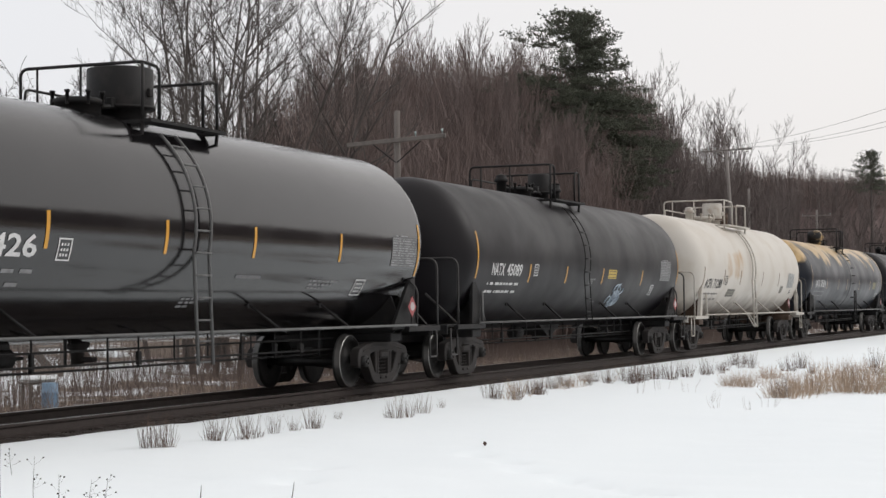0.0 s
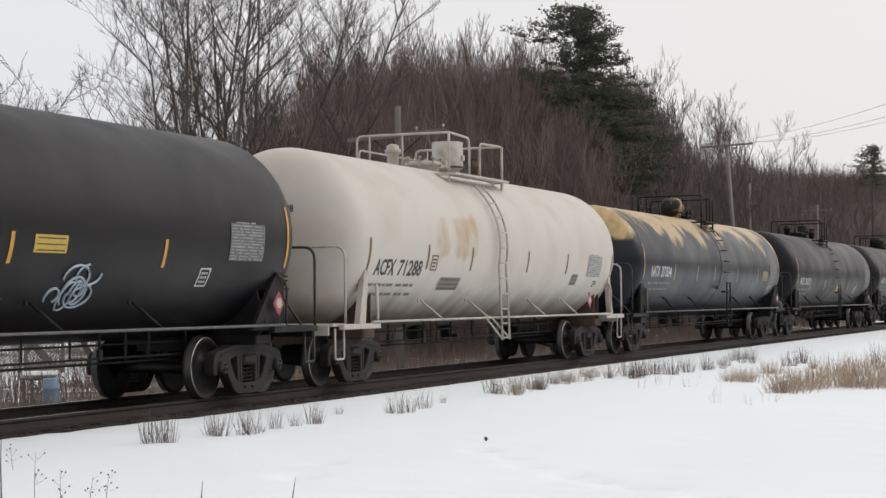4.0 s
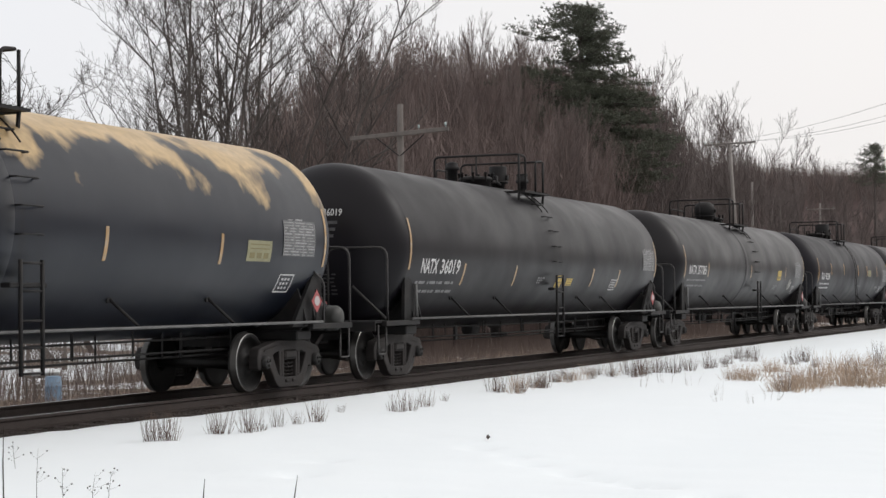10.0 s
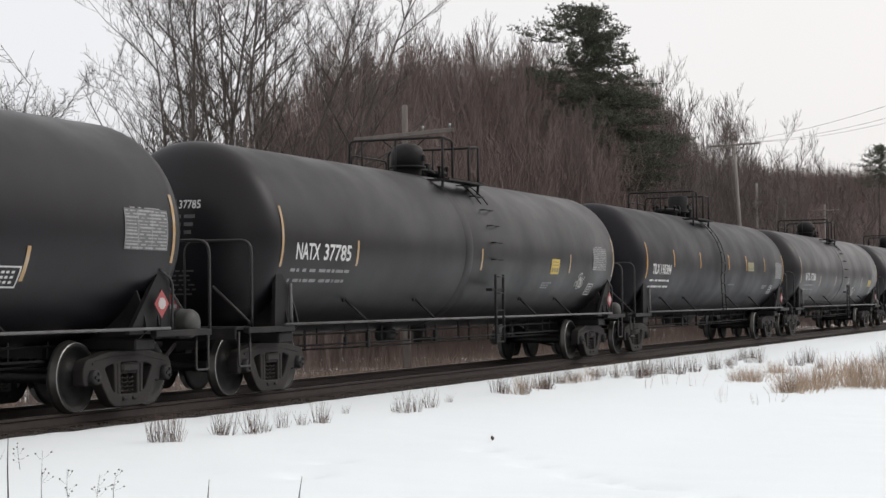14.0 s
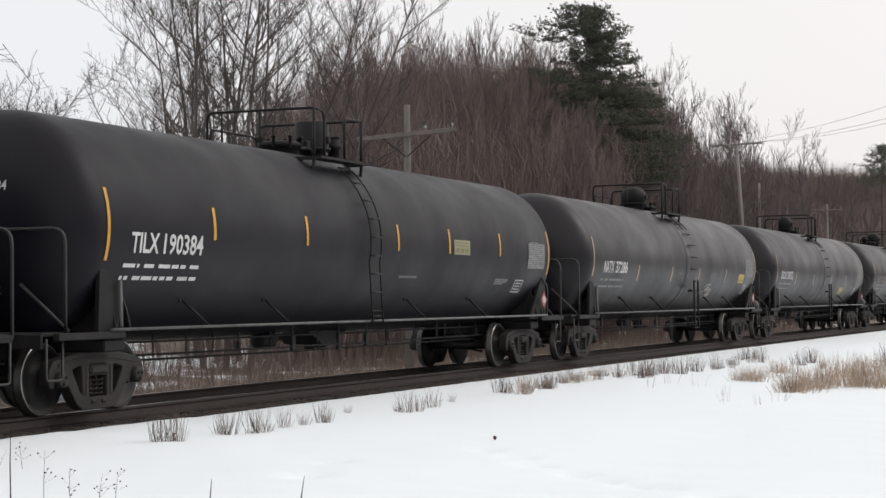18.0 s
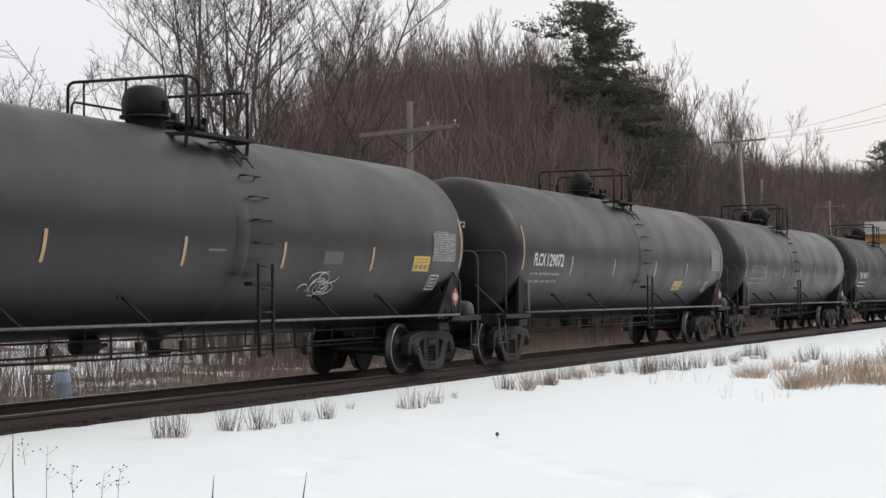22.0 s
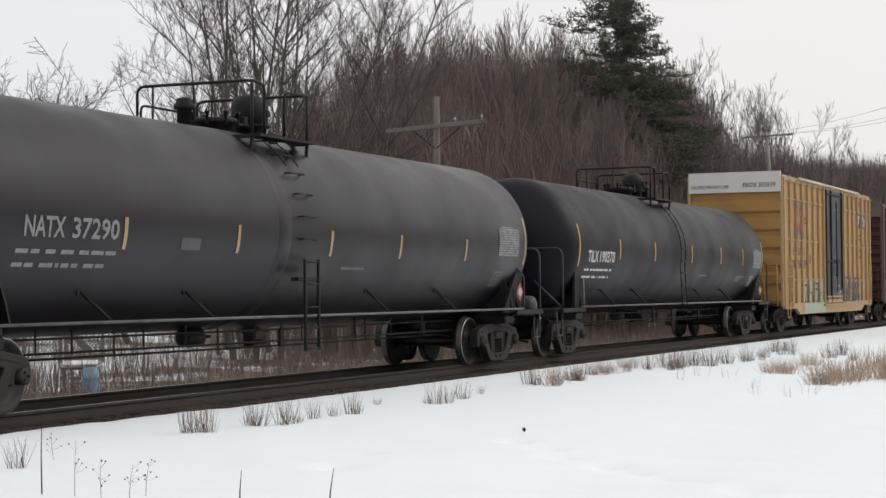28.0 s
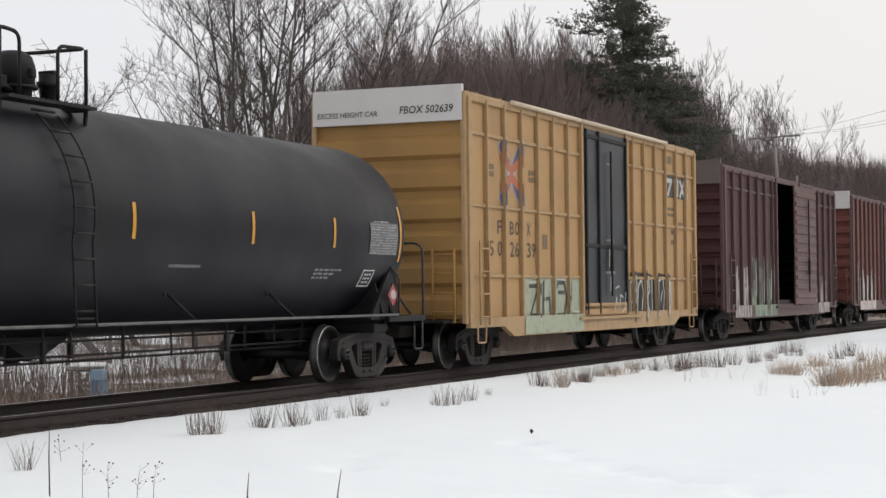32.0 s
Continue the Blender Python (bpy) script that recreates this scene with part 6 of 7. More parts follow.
def paint_wash(car, seed, x0, x1, z1, mat, posts, label):
    """Washed-out sprayed paint of uneven height over the panels and the posts before them."""
    rnd = random.Random(seed)
    bm = bmesh.new()
    x = x0
    while x < x1:
        q = min(rnd.uniform(0.05, 0.17), x1 - x)
        top = 0.95 + (z1 - 0.95) * rnd.uniform(0.35, 1.0)
        if rnd.random() < 0.28:
            x += q
            continue
        sheet(bm, lambda u, v: Vector((u, -1.538, v)), x, x + q, 1.0, top, 1, 3)
        for p in posts:
            if x <= p < x + q:
                sheet(bm, lambda u, v: Vector((u, -1.620, v)), p - 0.034, p + 0.034, 1.0, top * 0.9, 1, 2)
        x += q
    sheet(bm, lambda u, v: Vector((u, -1.622, v)), x0 + 0.4, x1, 0.66, 1.0, 6, 1)
    tagged(part("graffiti", bm, mat, car, label), kind="stuff")


paint_wash(b, 3, -7.2, -4.9, 2.2, M_WASH, BROWN_POSTS, "washed-out pale graffiti")
paint_wash(b, 4, -4.9, -1.55, 2.6, M_WASH_GREEN, BROWN_POSTS, "washed-out green and white graffiti")
paint_wash(b, 5, 4.2, 6.4, 2.0, M_WASH, BROWN_POSTS, "washed-out pale graffiti")
strokes(b, "graffiti_outline", M_SPRAY_WHITE, -1.543, [[(-4.7, 1.2), (-4.65, 2.5)], [(-4.0, 1.3), (-3.9, 2.35), (-3.6, 2.4)], [(-3.0, 1.1), (-2.95, 2.4), (-2.7, 2.2)], [(-2.1, 1.2), (-2.0, 2.0)]], 0.09)
strokes(b, "graffiti_outline", M_SPRAY_DARK, -1.545, [[(-4.4, 1.3), (-4.35, 2.2)], [(-3.4, 1.1), (-3.35, 2.2)], [(-2.5, 1.2), (-2.45, 1.9)]], 0.12)
b = boxcar(283.2, 7.75, 5.16, 0.92, B_RED, M_BROWNBAR, B_RED, B_RED, "red-brown boxcar with a pale end cap and white graffiti", (-1.5, 1.5), posts=18, rows=(), end_ribs=8, cap=B_CAP)
RED_POSTS = [-7.75 + 15.5 / 18 * k for k in range(1, 18)]
paint_wash(b, 8, -7.0, -3.3, 2.6, M_WASH_RED, RED_POSTS, "white sprayed graffiti")
strokes(b, "graffiti_outline", M_SPRAY_WHITE, -1.543, [[(-6.5, 1.1), (-6.4, 2.3)], [(-5.7, 1.0), (-5.6, 2.1), (-5.3, 1.2)], [(-4.7, 1.0), (-4.6, 1.9)]], 0.16)


# ---- trees and plants ----
def branching(seed, height, spread, lean, levels, kids, thin, trunk_r, first=0.3, up=0.35, gravity=0.0):
    """Segments of a bare tree: (points, radii, level)."""
    rnd = random.Random(seed)
    out = []

    def grow(p, d, length, r, level):
        n = 5 if level == 0 else (4 if level == 1 else 3)
        pts, rad = [p.copy()], [r]
        for k in range(n):
            j = 0.10 if level == 0 else 0.22
            d = (d + Vector((rnd.uniform(-j, j), rnd.uniform(-j, j), rnd.uniform(-j, j) * 0.6 + (up * 0.25 if level else 0.05) - gravity * level * 0.05))).normalized()
            p = p + d * (length / n)
            pts.append(p.copy())
            rad.append(r * (1 - (k + 1) / n * (0.86 if level == 0 else 0.88)))
        out.append((pts, rad, level))
        if level >= levels:
            return
        for k in range(kids[level]):
            t = rnd.uniform(first if level == 0 else 0.15, 1.0)
            i = min(int(t * n), n - 1)
            q = pts[i].lerp(pts[i + 1], t * n - i)
            a = rnd.uniform(0, 2 * math.pi)
            side = d.orthogonal()
            side.rotate(Matrix.Rotation(a, 3, d))
            nd = (d * rnd.uniform(0.45, 0.9) + side * spread * rnd.uniform(0.6, 1.1) + Vector((0, 0, up * 0.4))).normalized()
            grow(q, nd, length * rnd.uniform(*thin) * (1.15 - 0.5 * t), max(rad[i] * rnd.uniform(0.5, 0.7), 0.004), level + 1)

    grow(Vector((0, 0, -0.3)), Vector((lean[0], lean[1], 1)).normalized(), height, trunk_r, 0)
    return out


def tree_meshes(name, segs, bark, twig, least=0.006):
    """A trunk mesh and a crown mesh (limbs and twigs) of tapered pipes."""
    bm = bmesh.new()
    for pts, rad, level in segs:
        if level == 0:
            tube(bm, pts, rad, 7)
    trunk = mesh_of("trunk", bm, bark)
    vs, fs = [], []
    for pts, rad, level in segs:
        if level == 0:
            continue
        n = 5 if level == 1 else 3
        base = None
        for i, p in enumerate(pts):
            d = (pts[min(i + 1, len(pts) - 1)] - pts[max(i - 1, 0)]).normalized()
            u = d.orthogonal().normalized()
            v = d.cross(u)
            r = max(rad[i], least)
            b = len(vs)
            for k in range(n):
                a = 2 * math.pi * k / n
                vs.append(tuple(p + (u * math.cos(a) + v * math.sin(a)) * r))
            if base is not None:
                for k in range(n):
                    fs.append((base + k, base + (k + 1) % n, b + (k + 1) % n, b + k))
            base = b
    me = bpy.data.meshes.new("crown")
    me.from_pydata(vs, [], fs)
    me.materials.append(twig)
    return trunk, me


def tree(name, meshes, x, y, turn, size, label, group=""):
    t = new(name)
    t.matrix_basis = pose(x, y, ground_z(x, y), 0, 0, turn) @ Matrix.Scale(size, 4)
    tagged(t, label, "tree", group)
    placed("trunk", meshes[0], t)
    placed("crown", meshes[1], t)
    return t


def by_bearing(bearing, dist):
    """A place seen from the camera's stand under a bearing from the track's normal."""
    a = radians(bearing)
    return dist * math.sin(a), dist * math.cos(a) - D


def top_of(segs):
    return max(p.z for pts, rad, level in segs for p in pts)


def woods():
    kinds = []
    for k in range(8):
        segs = branching(100 + k, 13.0, 0.42, (0.03 * (k - 3.5), 0.03), 3, (19, 9, 6), (0.28, 0.5), 0.12, 0.22, 1.0)
        kinds.append((top_of(segs), tree_meshes("wood", segs, M_TWIG, M_TWIG_RED if k % 2 else M_TWIG, 0.0075)))
    open_kinds = []
    for k in range(6):
        segs = branching(140 + k, 12.0, 0.52, (0.05 * (k - 2.5), 0.04), 3, (11, 8, 7), (0.34, 0.6), 0.16, 0.22, 0.70)
        open_kinds.append((top_of(segs), tree_meshes("wood", segs, M_PALEBARK, M_TWIG_DARK, 0.0098)))
    rnd = random.Random(21)
    # rows behind the track; the wood is tallest behind the poles and falls away with distance
    heights = ((60, 5.6), (62.6, 6.8), (64, 8.2), (66, 9.0), (69, 8.9), (72, 8.6), (75.2, 7.2), (77.0, 6.8), (78.0, 6.3), (78.9, 5.8), (80.15, 4.9), (81.5, 4.2), (85, 3.5))

    def canopy(bearing):
        for (a0, e0), (a1, e1) in zip(heights, heights[1:]):
            if a0 <= bearing <= a1:
                return e0 + (e1 - e0) * (bearing - a0) / (a1 - a0)
        return 4.0

    for row, (y0, n, share) in enumerate(((12.5, 62, 0.66), (15.5, 68, 0.84), (19, 75, 0.98), (24, 72, 1.0), (29, 64, 0.90))):
        for k in range(n):
            bearing = 62.7 + 21.8 * (k + rnd.uniform(-0.45, 0.45)) / n
            y = y0 + rnd.uniform(-1.6, 1.6)
            x = (y + D) * math.tan(radians(bearing))
            x = x + 0.5 * track_y(x) * math.tan(radians(min(bearing, 80)))
            y += track_y(x)
            bearing, dist = math.degrees(math.atan2(x, y + D)), math.hypot(x, y + D)
            tall = (dist * math.tan(radians(canopy(bearing))) + 2.2) * share * (rnd.uniform(0.88, 1.03) if bearing < 74.4 else rnd.uniform(0.82, 1.06))
            if 74.0 < bearing < 76.0 and dist < 103:
                tall *= 0.38
            if bearing > 74.4 and ((row + k) % 2 or row == 4):
                continue
            full, meshes = kinds[rnd.randrange(8)] if bearing < 74.4 else open_kinds[rnd.randrange(6)]
            tree("bare_tree", meshes, x, y, rnd.uniform(0, 360), tall / full, "leafless deciduous tree with fine brown twigs at the wood's edge", "trees of the wood")
    # a screen of trees before the pine's foot
    for k in range(16):
        bearing, dist = 71.4 + 2.5 * (k + rnd.random()) / 16, rnd.uniform(80, 96)
        x, y = by_bearing(bearing, dist)
        full, meshes = kinds[rnd.randrange(8)]
        tree("bare_tree", meshes, x, y, rnd.uniform(0, 360), (dist * math.tan(radians(6.6 - 0.5 * max(0.0, bearing - 72.6))) + 2.2) * rnd.uniform(0.85, 1.0) / full, "leafless deciduous tree with fine brown twigs at the wood's edge", "trees of the wood")


def brush():
    """Brown undergrowth below the trees, and weeds behind the track."""
    rnd = random.Random(8)
    for name, mat, n, xr, yr, hr, label in (
            ("undergrowth", M_TWIG_RED, 12000, (40, 330), (11, 30), (3.0, 10.0), "tangle of leafless brown saplings and brush"),
            ("far_weeds", M_WEED_FAR, 17000, (14, 110), (2.6, 13), (0.3, 1.0), "dry brown weeds and stems behind the track"),
            ("yard_brush", M_WEED_FAR, 3600, (18, 56), (7, 20), (0.6, 2.2), "dark leafless shrubs and stems in the snowy yard"),
            ("straw_weeds", M_STRAW, 4200, (14, 70), (2.4, 8), (0.2, 0.6), "tan dry grass behind the track")):
        vs, fs = [], []
        for _ in range(n):
            x = xr[0] + (xr[1] - xr[0]) * rnd.random() ** 1.6
            y = rnd.uniform(*yr)
            h = rnd.uniform(*hr)
            bearing = math.degrees(math.atan2(x, y + D))
            if name == "undergrowth":
                if bearing < 63.2 + rnd.uniform(-1.2, 1.5):
                    continue
                h *= (1.0 - 0.45 * min(1.0, max(0.0, (bearing - 74) / 3))) * (0.45 if 73.6 < bearing < 76.1 else 1.0)
            if noise.noise(Vector((x * 0.25, y * 0.4, 1.0))) < -0.15 and name != "undergrowth":
                continue
            if name != "undergrowth" and y > 6 and x < 48 and rnd.random() < 0.2:
                continue
            y += track_y(x)
            z = ground_z(x, y) - 0.05
            stems = 3 if name == "undergrowth" else 2
            for _ in range(stems):
                dx, dy = rnd.gauss(0, 0.13 if name == "undergrowth" else 0.28) * h, rnd.gauss(0, 0.13 if name == "undergrowth" else 0.28) * h
                r = 0.004 + 0.0028 * h
                pts = [Vector((x, y, z)), Vector((x + dx * 0.35, y + dy * 0.35, z + h * 0.55)), Vector((x + dx, y + dy, z + h))]
                if name == "undergrowth":
                    for _ in range(8):
                        t = rnd.uniform(0.15, 0.98)
                        q = pts[0].lerp(pts[2], t)
                        e = q + Vector((rnd.gauss(0, 0.09), rnd.gauss(0, 0.09), rnd.uniform(0.10, 0.28))) * h
                        b = len(vs)
                        vs += [tuple(q + Vector((r * 0.5, 0, 0))), tuple(q + Vector((-r * 0.3, r * 0.5, 0))), tuple(e)]
                        fs.append((b, b + 1, b + 2))
                prev = None
                for i, p in enumerate(pts):
                    rr = r * (1 - 0.42 * i)
                    b = len(vs)
                    vs += [(p.x + rr, p.y, p.z), (p.x - rr * 0.5, p.y + rr * 0.8, p.z), (p.x - rr * 0.5, p.y - rr * 0.8, p.z)]
                    if prev is not None:
                        fs += [(prev + k, prev + (k + 1) % 3, b + (k + 1) % 3, b + k) for k in range(3)]
                    prev = b
        me = bpy.data.meshes.new(name)
        me.from_pydata(vs, [], fs)
        me.materials.append(mat)
        tagged(new(name, me), label, "undergrowth" if name == "undergrowth" else "weeds", kind="stuff")


def crest_brush():
    """Fine leafless tops of the trees along the hillside's crest."""
    rnd = random.Random(77)
    vs, fs = [], []
    for _ in range(9000):
        x, y, z = crest_at(rnd.uniform(108, 360))
        y, z = y + rnd.uniform(-4.5, 0.0), z - rnd.uniform(0.5, 4.0)
        h = rnd.uniform(1.8, 5.0)
        for _ in range(4):
            q = Vector((x + rnd.gauss(0, 0.12), y, z))
            e = q + Vector((rnd.gauss(0, 0.13), rnd.gauss(0, 0.05), rnd.uniform(0.5, 1.0))) * h
            w = Vector((rnd.uniform(0.014, 0.03), -rnd.uniform(0.0, 0.015), 0))
            b = len(vs)
            vs += [tuple(q - w), tuple(q + w), tuple(q + Vector((0, 0.03, 0))), tuple(e)]
            fs += [(b, b + 1, b + 3), (b + 1, b + 2, b + 3), (b + 2, b, b + 3)]
    me = bpy.data.meshes.new("far_treetops")
    me.from_pydata(vs, [], fs)
    me.materials.append(M_TWIG_RED)
    tagged(new("far_treetops", me), "fine brown leafless treetops along the hillside's crest", "woods", kind="stuff")


def bare_big_trees():
    # bearing, distance, size, lean across the view, girth
    spots = ((60.2, 60, 0.70, -0.10, 0.085), (60.45, 63, 0.92, -0.05, 0.11), (60.7, 58, 1.02, -0.04, 0.12), (61.1, 61, 1.05, 0.0, 0.10), (61.35, 57, 1.0, 0.05, 0.12), (61.8, 62, 1.04, 0.06, 0.09),
             (62.1, 59, 0.98, 0.13, 0.11), (60.5, 66, 0.95, -0.03, 0.09), (60.9, 67, 1.08, -0.02, 0.10), (61.6, 66, 1.1, 0.03, 0.10), (62.6, 66, 0.96, 0.05, 0.09), (62.0, 57, 0.92, 0.36, 0.10), (62.45, 58, 1.0, 0.52, 0.13), (63.0, 61, 0.80, 0.46, 0.09), (63.5, 63, 0.72, 0.22, 0.08))
    for k, (bearing, dist, size, lean, girth) in enumerate(spots):
        x, y = by_bearing(bearing, dist)
        segs = branching(311 + k, 14.0, 0.80, (lean * 0.47, -lean * 0.88), 3, (15, 10, 9), (0.22, 0.44), girth, 0.20, 0.62)
        tree("bare_tree", tree_meshes("tall", segs, M_BARK, M_BARK, 0.0052), x, y, 0, size, "tall leafless tree with slender dark upswept branches", "tall bare trees behind the track")
    # smaller arching trees that sweep over to one side
    for bearing, dist, top, lean, seed in ((51.6, 64, 9.2, -0.35, 36), (53.0, 66, 8.4, -0.6, 35), (54.2, 62, 9.0, -0.75, 31), (55.5, 63, 7.4, -0.2, 37), (56.4, 60, 8.6, -0.9, 32), (57.5, 66, 7.6, -0.55, 33), (59.3, 64, 6.4, -0.2, 34)):
        x, y = by_bearing(bearing, dist)
        segs = branching(seed, 10.5, 0.75, (lean * 0.55, -lean * 0.8), 3, (10, 9, 8), (0.32, 0.58), 0.13, 0.25, 0.30, 0.5)
        size = (dist * math.tan(radians(top)) + 2.0) / top_of(segs)
        tree("bare_tree", tree_meshes("small", segs, M_BARK, M_BARK, 0.0078), x, y, 0, size, "small leafless tree with arching branches", "small bare trees behind the track")


def pine(bearing, dist, height, wide, seed, label, tufts=1.0, start=0.38):
    """A white pine: irregular whorls of long boughs, each a spray of twigs thick with fine needles."""
    rnd = random.Random(seed)
    x, y = by_bearing(bearing, dist)
    t = new("pine_tree")
    t.matrix_basis = pose(x, y, ground_z(x, y) - 0.2)
    tagged(t, label, "pine")
    bm = bmesh.new()
    tube(bm, [(0, 0, 0), (0.1, 0, height * 0.5), (0.0, 0, height * 0.98)], [0.28, 0.17, 0.03], 8)
    part("trunk", bm, M_BARK, t)
    limbs, vs, fs = bmesh.new(), [], []
    away = -radians(bearing)

    def needles(c, out, size, n):
        for _ in range(n):
            d = (out * 0.5 + Vector((rnd.gauss(0, 0.6), rnd.gauss(0, 0.6), rnd.gauss(0.45, 0.5)))).normalized() * size * rnd.uniform(0.55, 1.3)
            w = d.cross(Vector((rnd.random(), rnd.random(), rnd.random()))).normalized() * 0.020
            i = len(vs)
            vs.extend((tuple(c - w), tuple(c + w), tuple(c + d)))
            fs.append((i, i + 1, i + 2))

    def puff(c, out, size):
        """A rounded mass of needle tufts, flat below."""
        for _ in range(int(20 * tufts)):
            e = Vector((rnd.gauss(0, 0.5), rnd.gauss(0, 0.5), abs(rnd.gauss(0, 0.32)) - 0.08)) * size
            needles(c + e, (e + out * 0.3).normalized(), 0.17, 5)

    z = height * start
    while z < height * 0.985:
        k = z / height
        a = rnd.uniform(0, 6.28) if rnd.random() < 0.6 else away + rnd.gauss(0, 0.9)
        # the crown falls straight from the tip on one side and swells to a shoulder on the other
        drop, turn = height - z, 0.5 - 0.5 * math.cos(a - away)
        slope = min(0.35 + 0.72 * drop, 4.6 - 0.42 * max(0.0, drop - 6.5))
        bulge = min(0.35 + 1.55 * drop, 4.5) - 0.55 * max(0.0, drop - 4.5)
        reach = wide * (slope * (1 - turn) + bulge * turn)
        rr = reach * rnd.choice((0.35, 0.6, 0.8, 0.95, 1.0, 1.05)) * rnd.uniform(0.85, 1.1)
        rise = rnd.uniform(-0.32, -0.04) + 0.85 * max(0.0, k - 0.80) / 0.20
        root = Vector((0, 0, z))
        tip = Vector((rr * math.cos(a), rr * math.sin(a), z + rr * rise))
        mid = root.lerp(tip, 0.55) + Vector((0, 0, -0.06 * rr))
        tube(limbs, [root, mid, tip], [0.055 * (1.15 - k), 0.03, 0.012], 4)
        out = (tip - mid).normalized()
        side = Vector((-math.sin(a), math.cos(a), 0))
        n = max(2, int(1.5 + 1.75 * rr))
        for q in range(n):
            u = 1.0 - 0.72 * (q + rnd.uniform(0, 0.7)) / n
            c = root.lerp(mid, u / 0.55) if u < 0.55 else mid.lerp(tip, (u - 0.55) / 0.45)
            fan = rnd.gauss(0, 0.16) * rr * (1.25 - u)
            puff(c + side * fan + Vector((0, 0, rnd.uniform(-0.05, 0.12))), (out + side * fan * 0.3).normalized(), rnd.uniform(0.34, 0.58))
        z += height * 0.0023 * rnd.uniform(0.5, 1.6) * (0.85 if drop > 3.5 else 0.9)
    puff(Vector((0, 0, height * 0.97)), Vector((0, 0, 1)), 0.45)
    tagged(part("bough_framework", limbs, M_BARK, t), kind="stuff")
    me = bpy.data.meshes.new("needles")
    me.from_pydata(vs, [], fs)
    me.materials.append(M_NEEDLE)
    tagged(placed("needles", me, t), kind="stuff")


# ---- poles and wires ----
def utility_pole(name, x, y, top, arms, mat, r=0.14, arm_len=3.0, turn=0.0, label="", pins=(0, 1, 2, 5, 6, 7), tilt=0.0, lean=0.0):
    t = new(name)
    z0 = ground_z(x, y)
    t.matrix_basis = pose(x, y, z0, lean, 0, turn)
    tagged(t, label, "utility pole", "poles along the track")
    h = top - z0
    bm = bmesh.new()
    tube(bm, [(0, 0, -0.2), (0, 0, h * 0.5), (0, 0, h)], [r, r * 0.85, r * 0.68], 10)
    part("pole", bm, mat, t)
    for drop in arms:
        bm = bmesh.new()
        box(bm, -r * 0.8, 0, 0, 0.10, arm_len, 0.12, bevel=0.012)
        a = part("cross_arm", bm, mat, t)
        a.matrix_basis = pose(0, 0, h - drop, tilt)
        for k in pins:
            bm = bmesh.new()
            lathe(bm, [(0.05, 0.012), (0.11, 0.012), (0.11, 0.035), (0.19, 0.03), (0.20, 0.0)], "z", 8, (-r * 0.8, (-0.47 + 0.94 * k / 7) * arm_len, 0))
            part("insulator", bm, M_GLASS, a)
        for s in (-1, 1):
            bm = bmesh.new()
            tube(bm, [(-r * 0.8, s * 0.75, h - drop - 0.05), (-r * 0.6, s * 0.02, h - drop - 0.62)], 0.018, 4)
            part("arm_brace", bm, M_BLACK, t)


def wire(pts, sag, label):
    a, b = Vector(pts[0]), Vector(pts[1])
    bm = bmesh.new()
    tube(bm, [a.lerp(b, k / 16) - Vector((0, 0, sag * 4 * (k / 16) * (1 - k / 16))) for k in range(17)], 0.010, 4)
    tagged(new("overhead_wire", mesh_of("overhead_wire", bm, M_WIRE)), label, "wire", "overhead wires")


def poles():
    x, y = by_bearing(67.24, 50)
    utility_pole("telegraph_pole", x, y, 6.92, (0.84,), M_POLE, r=0.12, pins=(0, 2), tilt=-3.0, label="old wooden telegraph pole with one bare cross arm")
    x, y = by_bearing(78.1, 117)
    utility_pole("utility_pole", x, y, 11.65, (0.25,), M_PALEPOLE, 0.15, 3.4, tilt=1.7, lean=-3.2, label="pale slender utility pole leaning, with a cross arm")
    x, y = by_bearing(77.8, 117)
    for dy in (-1.4, -0.5, 1.4):
        wire(((x, y + dy, 11.5), (70, -9 + 0.6 * dy, 9.65 + 0.16 * dy)), 0.5, "thin overhead power wire against the sky")
    x, y = by_bearing(80.56, 172)
    utility_pole("telegraph_pole", x, y, 10.2, (0.55,), M_PALEPOLE, 0.14, 2.75, label="distant wooden telegraph pole with a cross arm", pins=(0, 7))
    x, y = by_bearing(78.46, 140)
    utility_pole("telegraph_pole", x, y, 10.3, (1.5,), M_PALEPOLE, 0.13, 0.7, label="slender grey wooden pole with a short stub arm", pins=())
    x, y = by_bearing(79.33, 140)
    utility_pole("telegraph_pole", x, y, 8.95, (0.1,), M_POLE, 0.09, 0.7, label="thin dark wooden pole with one pale insulator", pins=(3,))


# ---- grass clumps, stalks ----
def clump_mesh(seed, n, h, wide, thick):
    rnd = random.Random(seed)
    bm = bmesh.new()
    for _ in range(n):
        a, q = rnd.uniform(0, 6.28), wide * math.sqrt(rnd.random())
        p = Vector((q * math.cos(a), q * math.sin(a), -0.06))
        hh = h * rnd.uniform(0.45, 1.1)
        d = Vector((p.x * 0.9 + rnd.gauss(0, 0.15) * hh, p.y * 0.9 + rnd.gauss(0, 0.15) * hh, hh))
        bend = Vector((rnd.gauss(0, 0.06), rnd.gauss(0, 0.06), 0)) * hh
        tube(bm, [p, p + d * 0.5 + bend, p + d], [thick, thick * 0.8, thick * 0.3], 3, caps=False)
        if rnd.random() < 0.25:
            q = p + d * rnd.uniform(0.4, 0.8)
            tube(bm, [q, q + Vector((rnd.gauss(0, 0.1), rnd.gauss(0, 0.1), 0.18)) * hh], [thick * 0.5, thick * 0.2], 3, caps=False)
    return bm


